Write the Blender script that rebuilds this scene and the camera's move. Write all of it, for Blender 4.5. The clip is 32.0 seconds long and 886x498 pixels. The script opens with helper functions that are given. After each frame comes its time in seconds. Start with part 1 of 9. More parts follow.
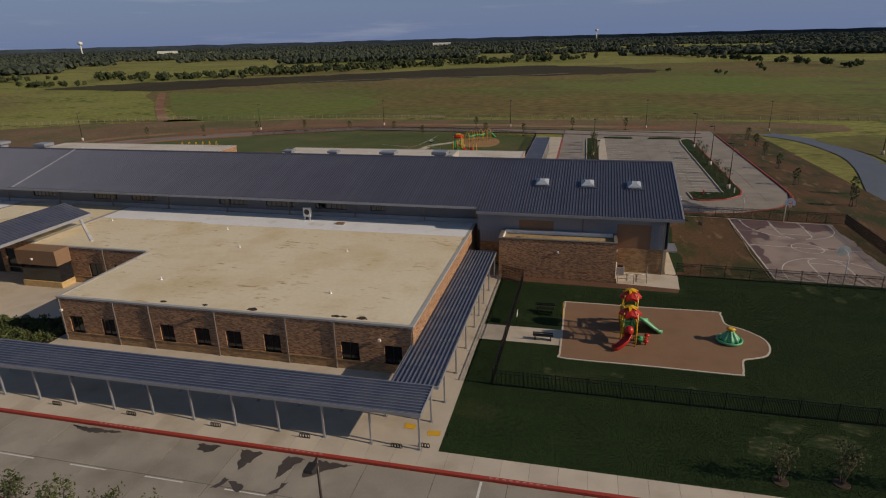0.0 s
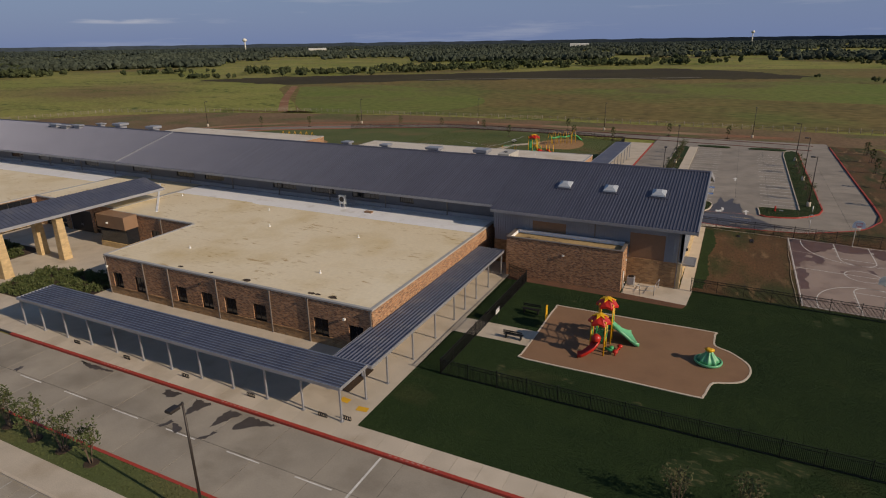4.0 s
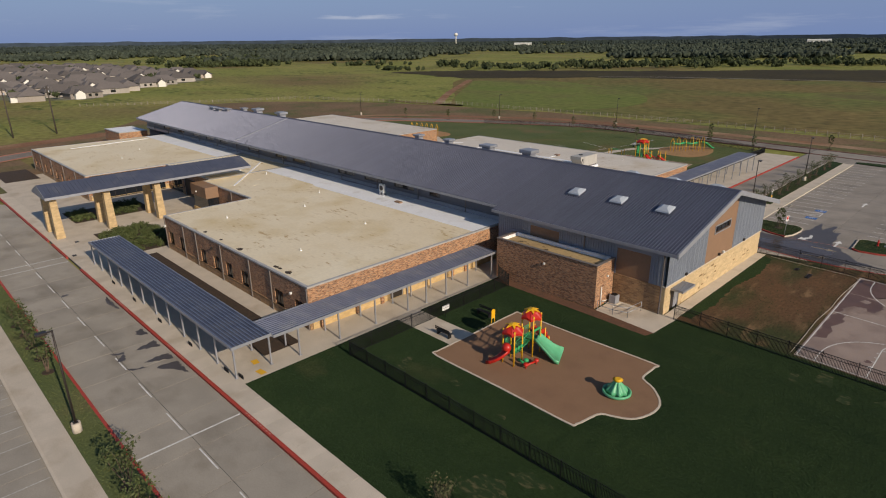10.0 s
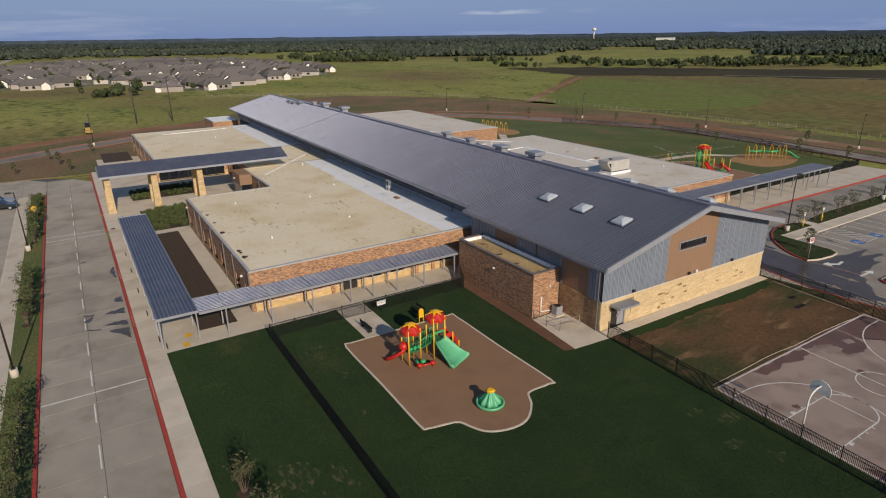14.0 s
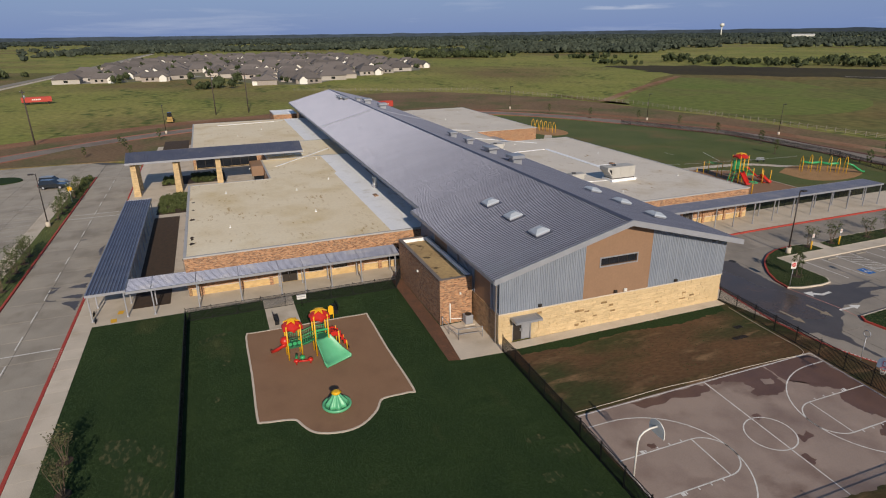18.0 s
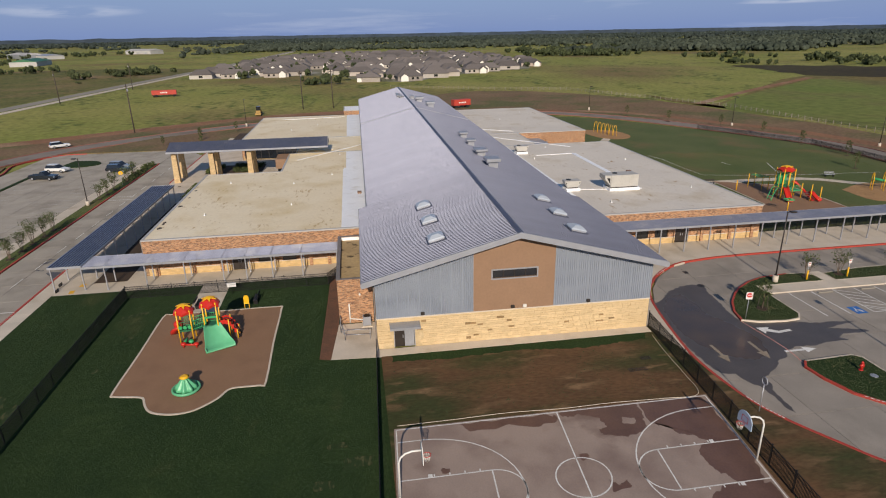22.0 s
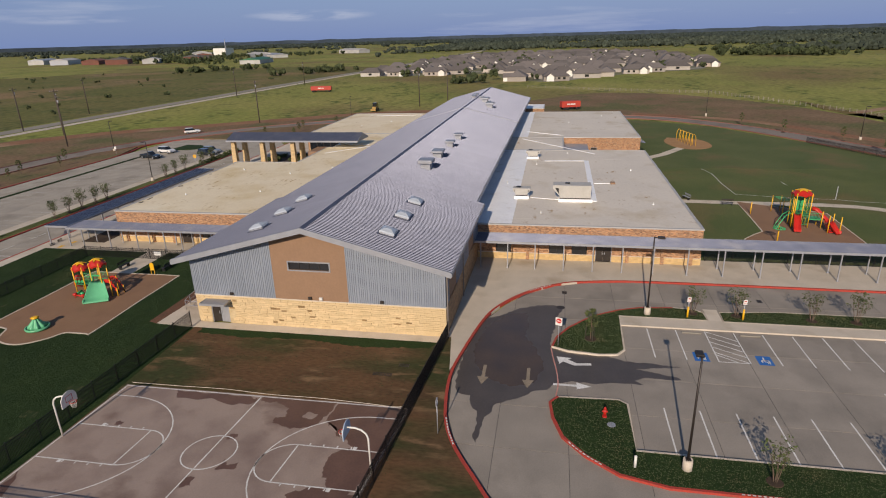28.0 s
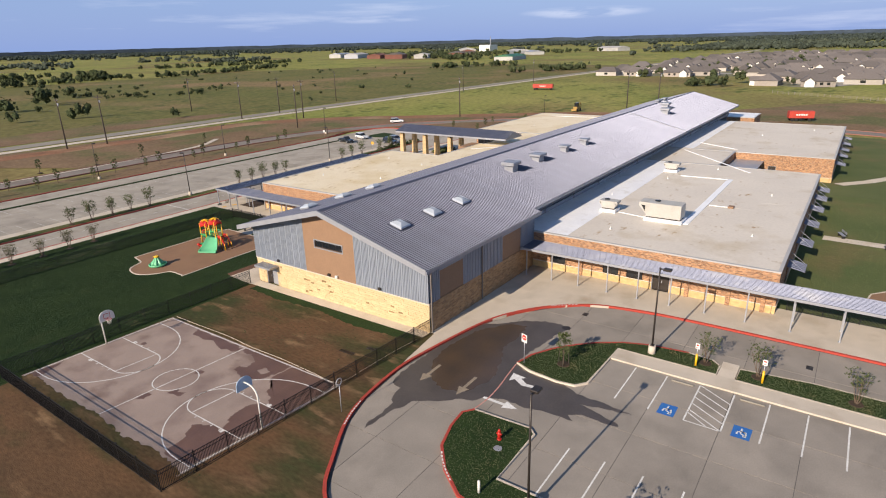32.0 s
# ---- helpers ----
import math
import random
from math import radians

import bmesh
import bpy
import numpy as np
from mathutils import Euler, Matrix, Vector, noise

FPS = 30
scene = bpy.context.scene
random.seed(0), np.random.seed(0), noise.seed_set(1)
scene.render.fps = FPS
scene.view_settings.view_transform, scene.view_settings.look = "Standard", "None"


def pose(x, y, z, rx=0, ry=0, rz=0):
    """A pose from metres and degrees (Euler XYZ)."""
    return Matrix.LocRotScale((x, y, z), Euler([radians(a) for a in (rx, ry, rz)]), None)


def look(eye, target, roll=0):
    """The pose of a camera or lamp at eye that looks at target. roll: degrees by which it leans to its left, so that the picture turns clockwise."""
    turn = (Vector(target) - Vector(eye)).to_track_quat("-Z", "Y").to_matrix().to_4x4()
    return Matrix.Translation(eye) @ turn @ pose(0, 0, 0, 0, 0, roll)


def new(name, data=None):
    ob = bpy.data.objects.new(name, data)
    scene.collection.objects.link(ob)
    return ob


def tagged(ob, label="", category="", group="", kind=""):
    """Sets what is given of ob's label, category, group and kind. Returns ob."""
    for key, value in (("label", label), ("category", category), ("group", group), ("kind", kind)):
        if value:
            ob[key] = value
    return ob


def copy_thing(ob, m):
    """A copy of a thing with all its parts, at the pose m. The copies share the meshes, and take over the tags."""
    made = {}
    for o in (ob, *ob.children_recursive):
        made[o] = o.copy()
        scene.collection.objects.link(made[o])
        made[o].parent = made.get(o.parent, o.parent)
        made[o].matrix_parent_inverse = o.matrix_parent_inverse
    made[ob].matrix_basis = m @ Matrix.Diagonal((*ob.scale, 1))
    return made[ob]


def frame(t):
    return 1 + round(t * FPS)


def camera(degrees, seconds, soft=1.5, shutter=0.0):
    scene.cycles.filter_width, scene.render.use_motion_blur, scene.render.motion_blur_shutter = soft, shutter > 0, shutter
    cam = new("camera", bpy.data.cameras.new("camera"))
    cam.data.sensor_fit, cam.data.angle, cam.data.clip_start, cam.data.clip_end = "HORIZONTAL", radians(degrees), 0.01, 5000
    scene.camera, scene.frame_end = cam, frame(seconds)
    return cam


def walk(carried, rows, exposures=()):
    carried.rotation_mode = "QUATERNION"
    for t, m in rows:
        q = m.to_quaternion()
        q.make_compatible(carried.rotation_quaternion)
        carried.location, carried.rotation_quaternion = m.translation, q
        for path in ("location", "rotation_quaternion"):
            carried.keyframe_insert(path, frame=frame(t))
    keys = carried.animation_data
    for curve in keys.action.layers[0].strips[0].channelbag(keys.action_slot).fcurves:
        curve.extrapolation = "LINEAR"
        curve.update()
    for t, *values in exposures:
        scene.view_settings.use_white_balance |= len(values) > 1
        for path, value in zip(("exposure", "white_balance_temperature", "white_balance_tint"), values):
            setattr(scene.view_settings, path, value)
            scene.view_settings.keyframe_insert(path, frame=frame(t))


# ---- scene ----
cam = camera(73.86, 32.0, 1.1)
PATH = [
    (0, 2.427, 3.733, 25.903, 70.405, 1.411, 13.152),
    (0.5, 4.003, 3.960, 25.820, 70.461, 1.316, 13.296),
    (1, 5.565, 4.184, 25.782, 70.499, 1.264, 14.828),
    (1.5, 7.129, 4.395, 25.756, 70.581, 1.209, 18.235),
    (2, 8.844, 4.712, 25.692, 70.617, 1.162, 19.608),
    (2.5, 10.466, 5.061, 25.653, 70.626, 1.062, 20.183),
    (3, 12.099, 5.418, 25.592, 70.651, 0.968, 21.320),
    (3.5, 13.724, 5.797, 25.554, 70.671, 0.910, 23.757),
    (4, 15.348, 6.284, 25.570, 70.646, 0.804, 25.974),
    (4.5, 17.037, 6.877, 25.528, 70.668, 0.792, 27.888),
    (6.5, 23.722, 9.957, 25.531, 70.578, 0.542, 33.346),
    (7, 25.360, 10.847, 25.539, 70.545, 0.526, 34.897),
    (7.5, 26.951, 11.822, 25.565, 70.539, 0.550, 36.532),
    (8, 28.445, 12.821, 25.624, 70.502, 0.575, 38.528),
    (8.5, 29.920, 13.913, 25.667, 70.503, 0.558, 40.407),
    (9, 31.406, 15.104, 25.759, 70.432, 0.550, 42.327),
    (9.5, 32.926, 16.435, 25.788, 70.431, 0.592, 44.038),
    (10, 34.437, 17.878, 25.849, 70.398, 0.582, 45.241),
    (10.5, 35.951, 19.388, 25.909, 70.366, 0.552, 45.844),
    (11, 37.458, 20.995, 25.953, 70.332, 0.550, 46.737),
    (11.5, 39.054, 22.706, 26.027, 70.269, 0.578, 47.600),
    (12, 40.574, 24.465, 26.101, 70.205, 0.564, 47.663),
    (12.5, 42.072, 26.189, 26.174, 70.180, 0.569, 50.268),
    (13, 43.578, 28.012, 26.198, 70.127, 0.605, 53.120),
    (13.5, 44.998, 29.914, 26.206, 70.123, 0.658, 55.724),
    (15.5, 49.776, 37.831, 26.161, 70.043, 0.722, 62.357),
    (16, 50.781, 39.897, 26.194, 70.012, 0.686, 63.081),
    (16.5, 51.700, 42.038, 26.210, 69.941, 0.641, 63.606),
    (17, 52.567, 44.200, 26.241, 69.891, 0.636, 64.380),
    (17.5, 53.355, 46.407, 26.256, 69.891, 0.632, 65.765),
    (18, 54.154, 48.699, 26.396, 69.893, 0.679, 68.730),
    (18.5, 54.823, 51.056, 26.456, 69.915, 0.708, 72.397),
    (19, 55.561, 53.526, 26.484, 69.948, 0.777, 75.425),
    (19.5, 56.233, 56.060, 26.467, 69.962, 0.819, 77.283),
    (20, 56.765, 58.576, 26.464, 69.956, 0.862, 78.743),
    (20.5, 57.288, 61.187, 26.525, 69.901, 0.908, 79.964),
    (21, 57.833, 63.784, 26.444, 69.937, 0.916, 80.597),
    (21.5, 58.325, 66.465, 26.365, 69.922, 0.945, 80.832),
    (22, 58.764, 69.165, 26.319, 69.880, 0.988, 81.298),
    (22.5, 59.130, 71.909, 26.241, 69.866, 1.061, 81.715),
    (23, 59.500, 74.717, 26.228, 69.834, 1.067, 82.075),
    (23.5, 59.815, 77.625, 26.186, 69.781, 1.125, 82.405),
    (24, 60.095, 80.554, 26.239, 69.779, 1.195, 82.977),
    (24.5, 60.290, 83.525, 26.186, 69.767, 1.266, 83.402),
    (25, 60.367, 86.466, 26.165, 69.765, 1.309, 84.696),
    (25.5, 60.446, 89.357, 26.195, 69.853, 1.382, 88.053),
    (27.5, 60.358, 101.316, 26.190, 70.111, 1.529, 97.574),
    (28, 60.084, 104.247, 26.173, 70.177, 1.561, 100.321),
    (28.5, 59.730, 107.092, 26.162, 70.251, 1.552, 104.028),
    (29, 59.224, 109.887, 26.154, 70.385, 1.559, 108.383),
    (29.5, 58.554, 112.690, 26.151, 70.468, 1.611, 112.116),
    (30, 57.684, 115.381, 26.153, 70.511, 1.620, 115.124),
    (30.5, 56.617, 118.026, 26.158, 70.530, 1.602, 117.789),
    (31, 55.449, 120.570, 26.185, 70.560, 1.557, 120.389),
    (31.5, 54.147, 123.084, 26.170, 70.587, 1.514, 122.813),
    (32, 52.714, 125.493, 26.222, 70.573, 1.460, 124.779),
]
walk(cam, [(t, pose(x, y, z, rx, ry, rz)) for t, x, y, z, rx, ry, rz in PATH], [
    (0, -0.43, 6900, 12), (4, -0.25, 6900, 13), (9, -0.02, 6550, 11), (16, 0.0, 6350, 11), (19, 0.05, 6300, 11), (23, 0.13, 6300, 12), (25, 0.03, 6350, 12), (28, 0.06, 6450, 14), (30, 0.40, 6450, 14), (32, 0.67, 6450, 13)])

# ---- light ----
SUN_AZ, SUN_EL = radians(-5.5), radians(26.0)   # from +x towards -y
sun_dir = Vector((math.cos(SUN_AZ) * math.cos(SUN_EL), math.sin(SUN_AZ) * math.cos(SUN_EL), math.sin(SUN_EL)))
world = bpy.data.worlds.new("sky")
scene.world = world
world.use_nodes = True
wn, wl = world.node_tree.nodes, world.node_tree.links
wn.clear()
w_out, w_bg, w_sky = wn.new("ShaderNodeOutputWorld"), wn.new("ShaderNodeBackground"), wn.new("ShaderNodeTexSky")
w_sky.sky_type, w_sky.sun_disc, w_sky.sun_elevation = "NISHITA", False, SUN_EL
w_sky.sun_rotation = math.pi / 2 - SUN_AZ
w_sky.air_density, w_sky.dust_density, w_sky.ozone_density = 1.0, 0.3, 3.0
w_bg.inputs["Strength"].default_value = 0.077
w_co, w_map = wn.new("ShaderNodeTexCoord"), wn.new("ShaderNodeMapping")
w_map.inputs["Scale"].default_value = (2.0, 2.0, 26.0)
w_noise, w_ramp, w_mix = wn.new("ShaderNodeTexNoise"), wn.new("ShaderNodeValToRGB"), wn.new("ShaderNodeMix")
w_noise.inputs["Scale"].default_value, w_noise.inputs["Detail"].default_value = 1.3, 9.0
w_noise.inputs["Roughness"].default_value = 0.62
w_ramp.color_ramp.elements[0].position, w_ramp.color_ramp.elements[1].position = 0.56, 0.86
w_mix.data_type = "RGBA"
w_mix.inputs[7].default_value = (6.8, 7.3, 8.4, 1)
w_scale = wn.new("ShaderNodeMath")
w_scale.operation = "MULTIPLY"
w_scale.inputs[1].default_value = 0.6
# hazy pale blue air over the horizon
# two banks of fair-weather cloud low over the fields
def w_math(op, a, b=0.0):
    n = wn.new("ShaderNodeMath")
    n.operation = op
    for k, v in ((0, a), (1, b)):
        if isinstance(v, float):
            n.inputs[k].default_value = v
        else:
            wl.new(v, n.inputs[k])
    return n.outputs[0]


w_dir = wn.new("ShaderNodeSeparateXYZ")
wl.new(w_co.outputs["Generated"], w_dir.inputs[0])
w_az = w_math("ARCTAN2", w_dir.outputs["Y"], w_dir.outputs["X"])
w_fine = wn.new("ShaderNodeTexNoise")
w_fine.inputs["Scale"].default_value, w_fine.inputs["Detail"].default_value = 2.2, 8.0
w_fmap = wn.new("ShaderNodeMapping")
w_fmap.inputs["Scale"].default_value = (6.0, 6.0, 55.0)
wl.new(w_co.outputs["Generated"], w_fmap.inputs["Vector"])
wl.new(w_fmap.outputs["Vector"], w_fine.inputs["Vector"])
w_banks = None
for az, el, wide, tall, gain in ((142.5, 2.0, 5.5, 0.30, 1.0), (-158.0, 2.1, 6.0, 0.55, 0.75), (-139.0, 2.0, 5.0, 0.4, 0.5)):
    p = w_math("MULTIPLY", w_math("SUBTRACT", w_az, radians(az)), 1 / radians(wide))
    q = w_math("MULTIPLY", w_math("SUBTRACT", w_dir.outputs["Z"], math.sin(radians(el))), 1 / radians(tall))
    r2 = w_math("ADD", w_math("MULTIPLY", p, p), w_math("MULTIPLY", q, q))
    bank = w_math("MULTIPLY", w_math("MAXIMUM", w_math("SUBTRACT", 1.0, r2), 0.0), gain)
    w_banks = bank if w_banks is None else w_math("MAXIMUM", w_banks, bank)
w_puff = wn.new("ShaderNodeMapRange")
w_puff.inputs["From Min"].default_value, w_puff.inputs["From Max"].default_value = 0.42, 0.62
wl.new(w_fine.outputs["Fac"], w_puff.inputs["Value"])
w_cloud = w_math("MULTIPLY", w_banks, w_puff.outputs["Result"])
w_sep, w_low, w_haze = wn.new("ShaderNodeSeparateXYZ"), wn.new("ShaderNodeMapRange"), wn.new("ShaderNodeMix")
w_low.inputs["From Min"].default_value, w_low.inputs["From Max"].default_value = 0.0, 0.36
w_low.inputs["To Min"].default_value, w_low.inputs["To Max"].default_value = 0.95, 0.0
w_haze.data_type = "RGBA"
w_haze.inputs[7].default_value = (2.15, 3.14, 5.95, 1)
wl.new(w_co.outputs["Generated"], w_sep.inputs[0])
wl.new(w_sep.outputs["Z"], w_low.inputs["Value"])
wl.new(w_low.outputs["Result"], w_haze.inputs[0])
wl.new(w_co.outputs["Generated"], w_map.inputs["Vector"])
wl.new(w_map.outputs["Vector"], w_noise.inputs["Vector"])
wl.new(w_noise.outputs["Fac"], w_ramp.inputs["Fac"])
wl.new(w_ramp.outputs["Color"], w_scale.inputs[0])
wl.new(w_math("MAXIMUM", w_scale.outputs[0], w_math("MULTIPLY", w_cloud, 0.75)), w_mix.inputs[0])
wl.new(w_sky.outputs["Color"], w_haze.inputs[6])
wl.new(w_haze.outputs[2], w_mix.inputs[6])
wl.new(w_mix.outputs[2], w_bg.inputs["Color"])
wl.new(w_bg.outputs[0], w_out.inputs[0])
sun = new("sun", bpy.data.lights.new("sun", "SUN"))
sun.data.energy, sun.data.angle, sun.data.color = 4.2, radians(0.53), (1.0, 0.86, 0.68)
sun.matrix_world = look(sun_dir * 300, (0, 0, 0))

# ---- helpers of this scene ----


def thing(name, loc, label, category, group="", kind=""):
    ob = new(name)
    ob.location = loc
    ob.empty_display_size = 0.3
    return tagged(ob, label, category, group, kind)


def base_of(ob):
    v = Vector((0, 0, 0))
    while ob:
        v += ob.location
        ob = ob.parent
    return v


def mesh_of(bm, material, name="mesh", smooth=False):
    me = bpy.data.meshes.new(name)
    bm.to_mesh(me)
    bm.free()
    for m in (material if isinstance(material, (list, tuple)) else [material]):
        me.materials.append(m)
    if smooth:
        me.polygons.foreach_set("use_smooth", [True] * len(me.polygons))
    return me


def part(name, bm, material, parent=None, label="", smooth=False):
    """One bmesh in world metres as a mesh object under its thing."""
    if parent:
        bmesh.ops.translate(bm, verts=bm.verts, vec=-base_of(parent))
    ob = new(name, mesh_of(bm, material, name, smooth))
    ob.parent = parent
    return tagged(ob, label) if label else ob


def piece(name, me, loc, parent, rz=0.0):
    """A piece that shares its mesh with others, at a world place."""
    ob = new(name, me)
    ob.parent = parent
    ob.location = Vector(loc) - base_of(parent)
    ob.rotation_euler.z = rz
    return ob


def setting(name, bm, material, label, category, kind="structure", smooth=False):
    return tagged(new(name, mesh_of(bm, material, name, smooth)), label, category, "", kind)


def B():
    return bmesh.new()


def box(bm, x0, y0, z0, x1, y1, z1, m=0):
    v = [bm.verts.new(p) for p in ((x0, y0, z0), (x1, y0, z0), (x1, y1, z0), (x0, y1, z0), (x0, y0, z1), (x1, y0, z1), (x1, y1, z1), (x0, y1, z1))]
    for i in ((3, 2, 1, 0), (4, 5, 6, 7), (0, 1, 5, 4), (1, 2, 6, 5), (2, 3, 7, 6), (3, 0, 4, 7)):
        bm.faces.new([v[k] for k in i]).material_index = m
    return bm


def bev(bm, w=0.02, seg=1):
    bmesh.ops.bevel(bm, geom=list(bm.edges), offset=w, segments=seg, affect="EDGES", clamp_overlap=True)
    return bm


def prism(bm, pts, z0, z1, m=0):
    """An upright prism over a polygon that runs anticlockwise."""
    n = len(pts)
    lo, hi = [bm.verts.new((x, y, z0)) for x, y in pts], [bm.verts.new((x, y, z1)) for x, y in pts]
    bm.faces.new(hi).material_index = m
    bm.faces.new(lo[::-1]).material_index = m
    for i in range(n):
        bm.faces.new((lo[i], lo[(i + 1) % n], hi[(i + 1) % n], hi[i])).material_index = m
    return bm


def tube(bm, p0, p1, r0, r1=None, n=8, m=0, caps=True):
    p0, p1, r1 = Vector(p0), Vector(p1), r0 if r1 is None else r1
    q = (p1 - p0).to_track_quat("Z", "Y")
    a, b = [], []
    for i in range(n):
        d = q @ Vector((math.cos(2 * math.pi * i / n), math.sin(2 * math.pi * i / n), 0))
        a.append(bm.verts.new(p0 + d * r0))
        b.append(bm.verts.new(p1 + d * r1))
    for i in range(n):
        f = bm.faces.new((a[i], a[(i + 1) % n], b[(i + 1) % n], b[i]))
        f.material_index, f.smooth = m, True
    if caps:
        bm.faces.new(b).material_index = m
        bm.faces.new(a[::-1]).material_index = m
    return bm


def pipe(bm, pts, r, n=8, m=0):
    """One bent tube: a ring at each point, mitred, closed at its ends (or on itself)."""
    Q = [Vector(p) for p in pts]
    closed = (Q[0] - Q[-1]).length < 1e-4
    if closed:
        Q = Q[:-1]
    k = len(Q)
    rings, up = [], None
    for i in range(k):
        a, c = (Q[i - 1], Q[(i + 1) % k]) if closed else (Q[max(i - 1, 0)], Q[min(i + 1, k - 1)])
        d = (c - a).normalized()
        if up is None:
            up = d.orthogonal().normalized()
        u = (up - d * up.dot(d)).normalized()
        up, w = u, d.cross(u)
        rings.append([bm.verts.new(Q[i] + (u * math.cos(2 * math.pi * j / n) + w * math.sin(2 * math.pi * j / n)) * r) for j in range(n)])
    for a, b in list(zip(rings, rings[1:])) + ([(rings[-1], rings[0])] if closed else []):
        for j in range(n):
            f = bm.faces.new((a[j], a[(j + 1) % n], b[(j + 1) % n], b[j]))
            f.material_index, f.smooth = m, True
    if not closed:
        bm.faces.new(rings[0][::-1]).material_index = m
        bm.faces.new(rings[-1]).material_index = m
    return bm


def ribbon(bm, pts, w, z0, z1, closed=False, m=0):
    """A kerb or line of width w along a plan polyline, mitred."""
    n = len(pts)
    P = [Vector(p) for p in pts]
    L, Rr = [], []
    for i in range(n):
        a = P[i - 1] if (i or closed) else P[i]
        c = P[(i + 1) % n] if (i < n - 1 or closed) else P[i]
        d = (c - a).normalized()
        nn = Vector((-d.y, d.x))
        L.append(P[i] + nn * w / 2)
        Rr.append(P[i] - nn * w / 2)
    for i in range(n if closed else n - 1):
        j = (i + 1) % n
        q = [L[i], Rr[i], Rr[j], L[j]]
        lo, hi = [bm.verts.new((*p, z0)) for p in q], [bm.verts.new((*p, z1)) for p in q]
        bm.faces.new(hi).material_index = m
        for k in range(4):
            bm.faces.new((lo[k], lo[(k + 1) % 4], hi[(k + 1) % 4], hi[k])).material_index = m
    return bm


def arc(cx, cy, r, a0, a1, n=12, ry=None):
    return [(cx + r * math.cos(radians(a0 + (a1 - a0) * i / n)), cy + (ry or r) * math.sin(radians(a0 + (a1 - a0) * i / n))) for i in range(n + 1)]


# ---- materials ----


def mat(name, c1, c2=None, scale=1.0, rough=0.8, metal=0.0, fine=None, fine_amt=0.15, bump=0.0, bump_scale=None, stain=None, stain_scale=0.1, stain_lo=0.5, stain_hi=0.7, vary=0.0, spec=0.5, stretch=(1, 1, 1), coat=0.0, marks=None, island=0.0):
    """Two colours mixed by a broad noise, a finer grain on top, stains with a shape of their own, and relief."""
    m = bpy.data.materials.new(name)
    m.use_nodes = True
    N, K = m.node_tree.nodes, m.node_tree.links
    bsdf = N["Principled BSDF"]
    bsdf.inputs["Roughness"].default_value, bsdf.inputs["Metallic"].default_value = rough, metal
    bsdf.inputs["Specular IOR Level"].default_value = spec
    bsdf.inputs["Coat Weight"].default_value = coat
    geo = N.new("ShaderNodeNewGeometry")
    mp = N.new("ShaderNodeMapping")
    mp.inputs["Scale"].default_value = stretch
    K.new(geo.outputs["Position"], mp.inputs["Vector"])
    vec = mp.outputs["Vector"]

    def nz(s, d=4.0):
        t = N.new("ShaderNodeTexNoise")
        t.inputs["Scale"].default_value, t.inputs["Detail"].default_value = s, d
        K.new(vec, t.inputs["Vector"])
        return t.outputs["Fac"]

    def ramp(src, lo, hi):
        r = N.new("ShaderNodeMapRange")
        r.inputs["From Min"].default_value, r.inputs["From Max"].default_value = lo, hi
        K.new(src, r.inputs["Value"])
        return r.outputs["Result"]

    def mix(fac, a, b, mode="MIX"):
        x = N.new("ShaderNodeMix")
        x.data_type, x.blend_type = "RGBA", mode
        for sock, val in ((x.inputs[0], fac), (x.inputs[6], a), (x.inputs[7], b)):
            if isinstance(val, (int, float)):
                sock.default_value = val
            elif isinstance(val, tuple):
                sock.default_value = (*val[:3], 1)
            else:
                K.new(val, sock)
        return x.outputs[2]
    col = mix(ramp(nz(scale), 0.3, 0.7), c1, c2 or tuple(0.82 * k for k in c1))
    if stain:
        col = mix(ramp(nz(stain_scale, 6.0), stain_lo, stain_hi), col, stain)
    if marks:
        # small streaks, drawn out along x, that gather in patches
        colour, sx, sy, lo, hi = marks
        mm = N.new("ShaderNodeMapping")
        mm.inputs["Scale"].default_value = (sx, sy, 1)
        K.new(geo.outputs["Position"], mm.inputs["Vector"])
        tn = N.new("ShaderNodeTexNoise")
        tn.inputs["Scale"].default_value, tn.inputs["Detail"].default_value = 1.0, 5.0
        K.new(mm.outputs["Vector"], tn.inputs["Vector"])
        patch = ramp(nz(0.22, 3.0), 0.45, 0.62)
        both = N.new("ShaderNodeMath")
        both.operation = "MULTIPLY"
        K.new(ramp(tn.outputs["Fac"], lo, hi), both.inputs[0])
        K.new(patch, both.inputs[1])
        col = mix(both.outputs[0], col, colour)
    if island:
        r = N.new("ShaderNodeMapRange")
        r.inputs["To Min"].default_value, r.inputs["To Max"].default_value = 1 - island, 1 + island
        K.new(geo.outputs["Random Per Island"], r.inputs["Value"])
        x = N.new("ShaderNodeVectorMath")
        x.operation = "SCALE"
        K.new(col, x.inputs[0])
        K.new(r.outputs["Result"], x.inputs["Scale"])
        col = x.outputs[0]
    if fine:
        g = ramp(nz(fine, 3.0), 0.25, 0.75)
        lo, hi = 1 - fine_amt, 1 + fine_amt
        r = N.new("ShaderNodeMapRange")
        r.inputs["To Min"].default_value, r.inputs["To Max"].default_value = lo, hi
        K.new(g, r.inputs["Value"])
        x = N.new("ShaderNodeVectorMath")
        x.operation = "SCALE"
        K.new(col, x.inputs[0])
        K.new(r.outputs["Result"], x.inputs["Scale"])
        col = x.outputs[0]
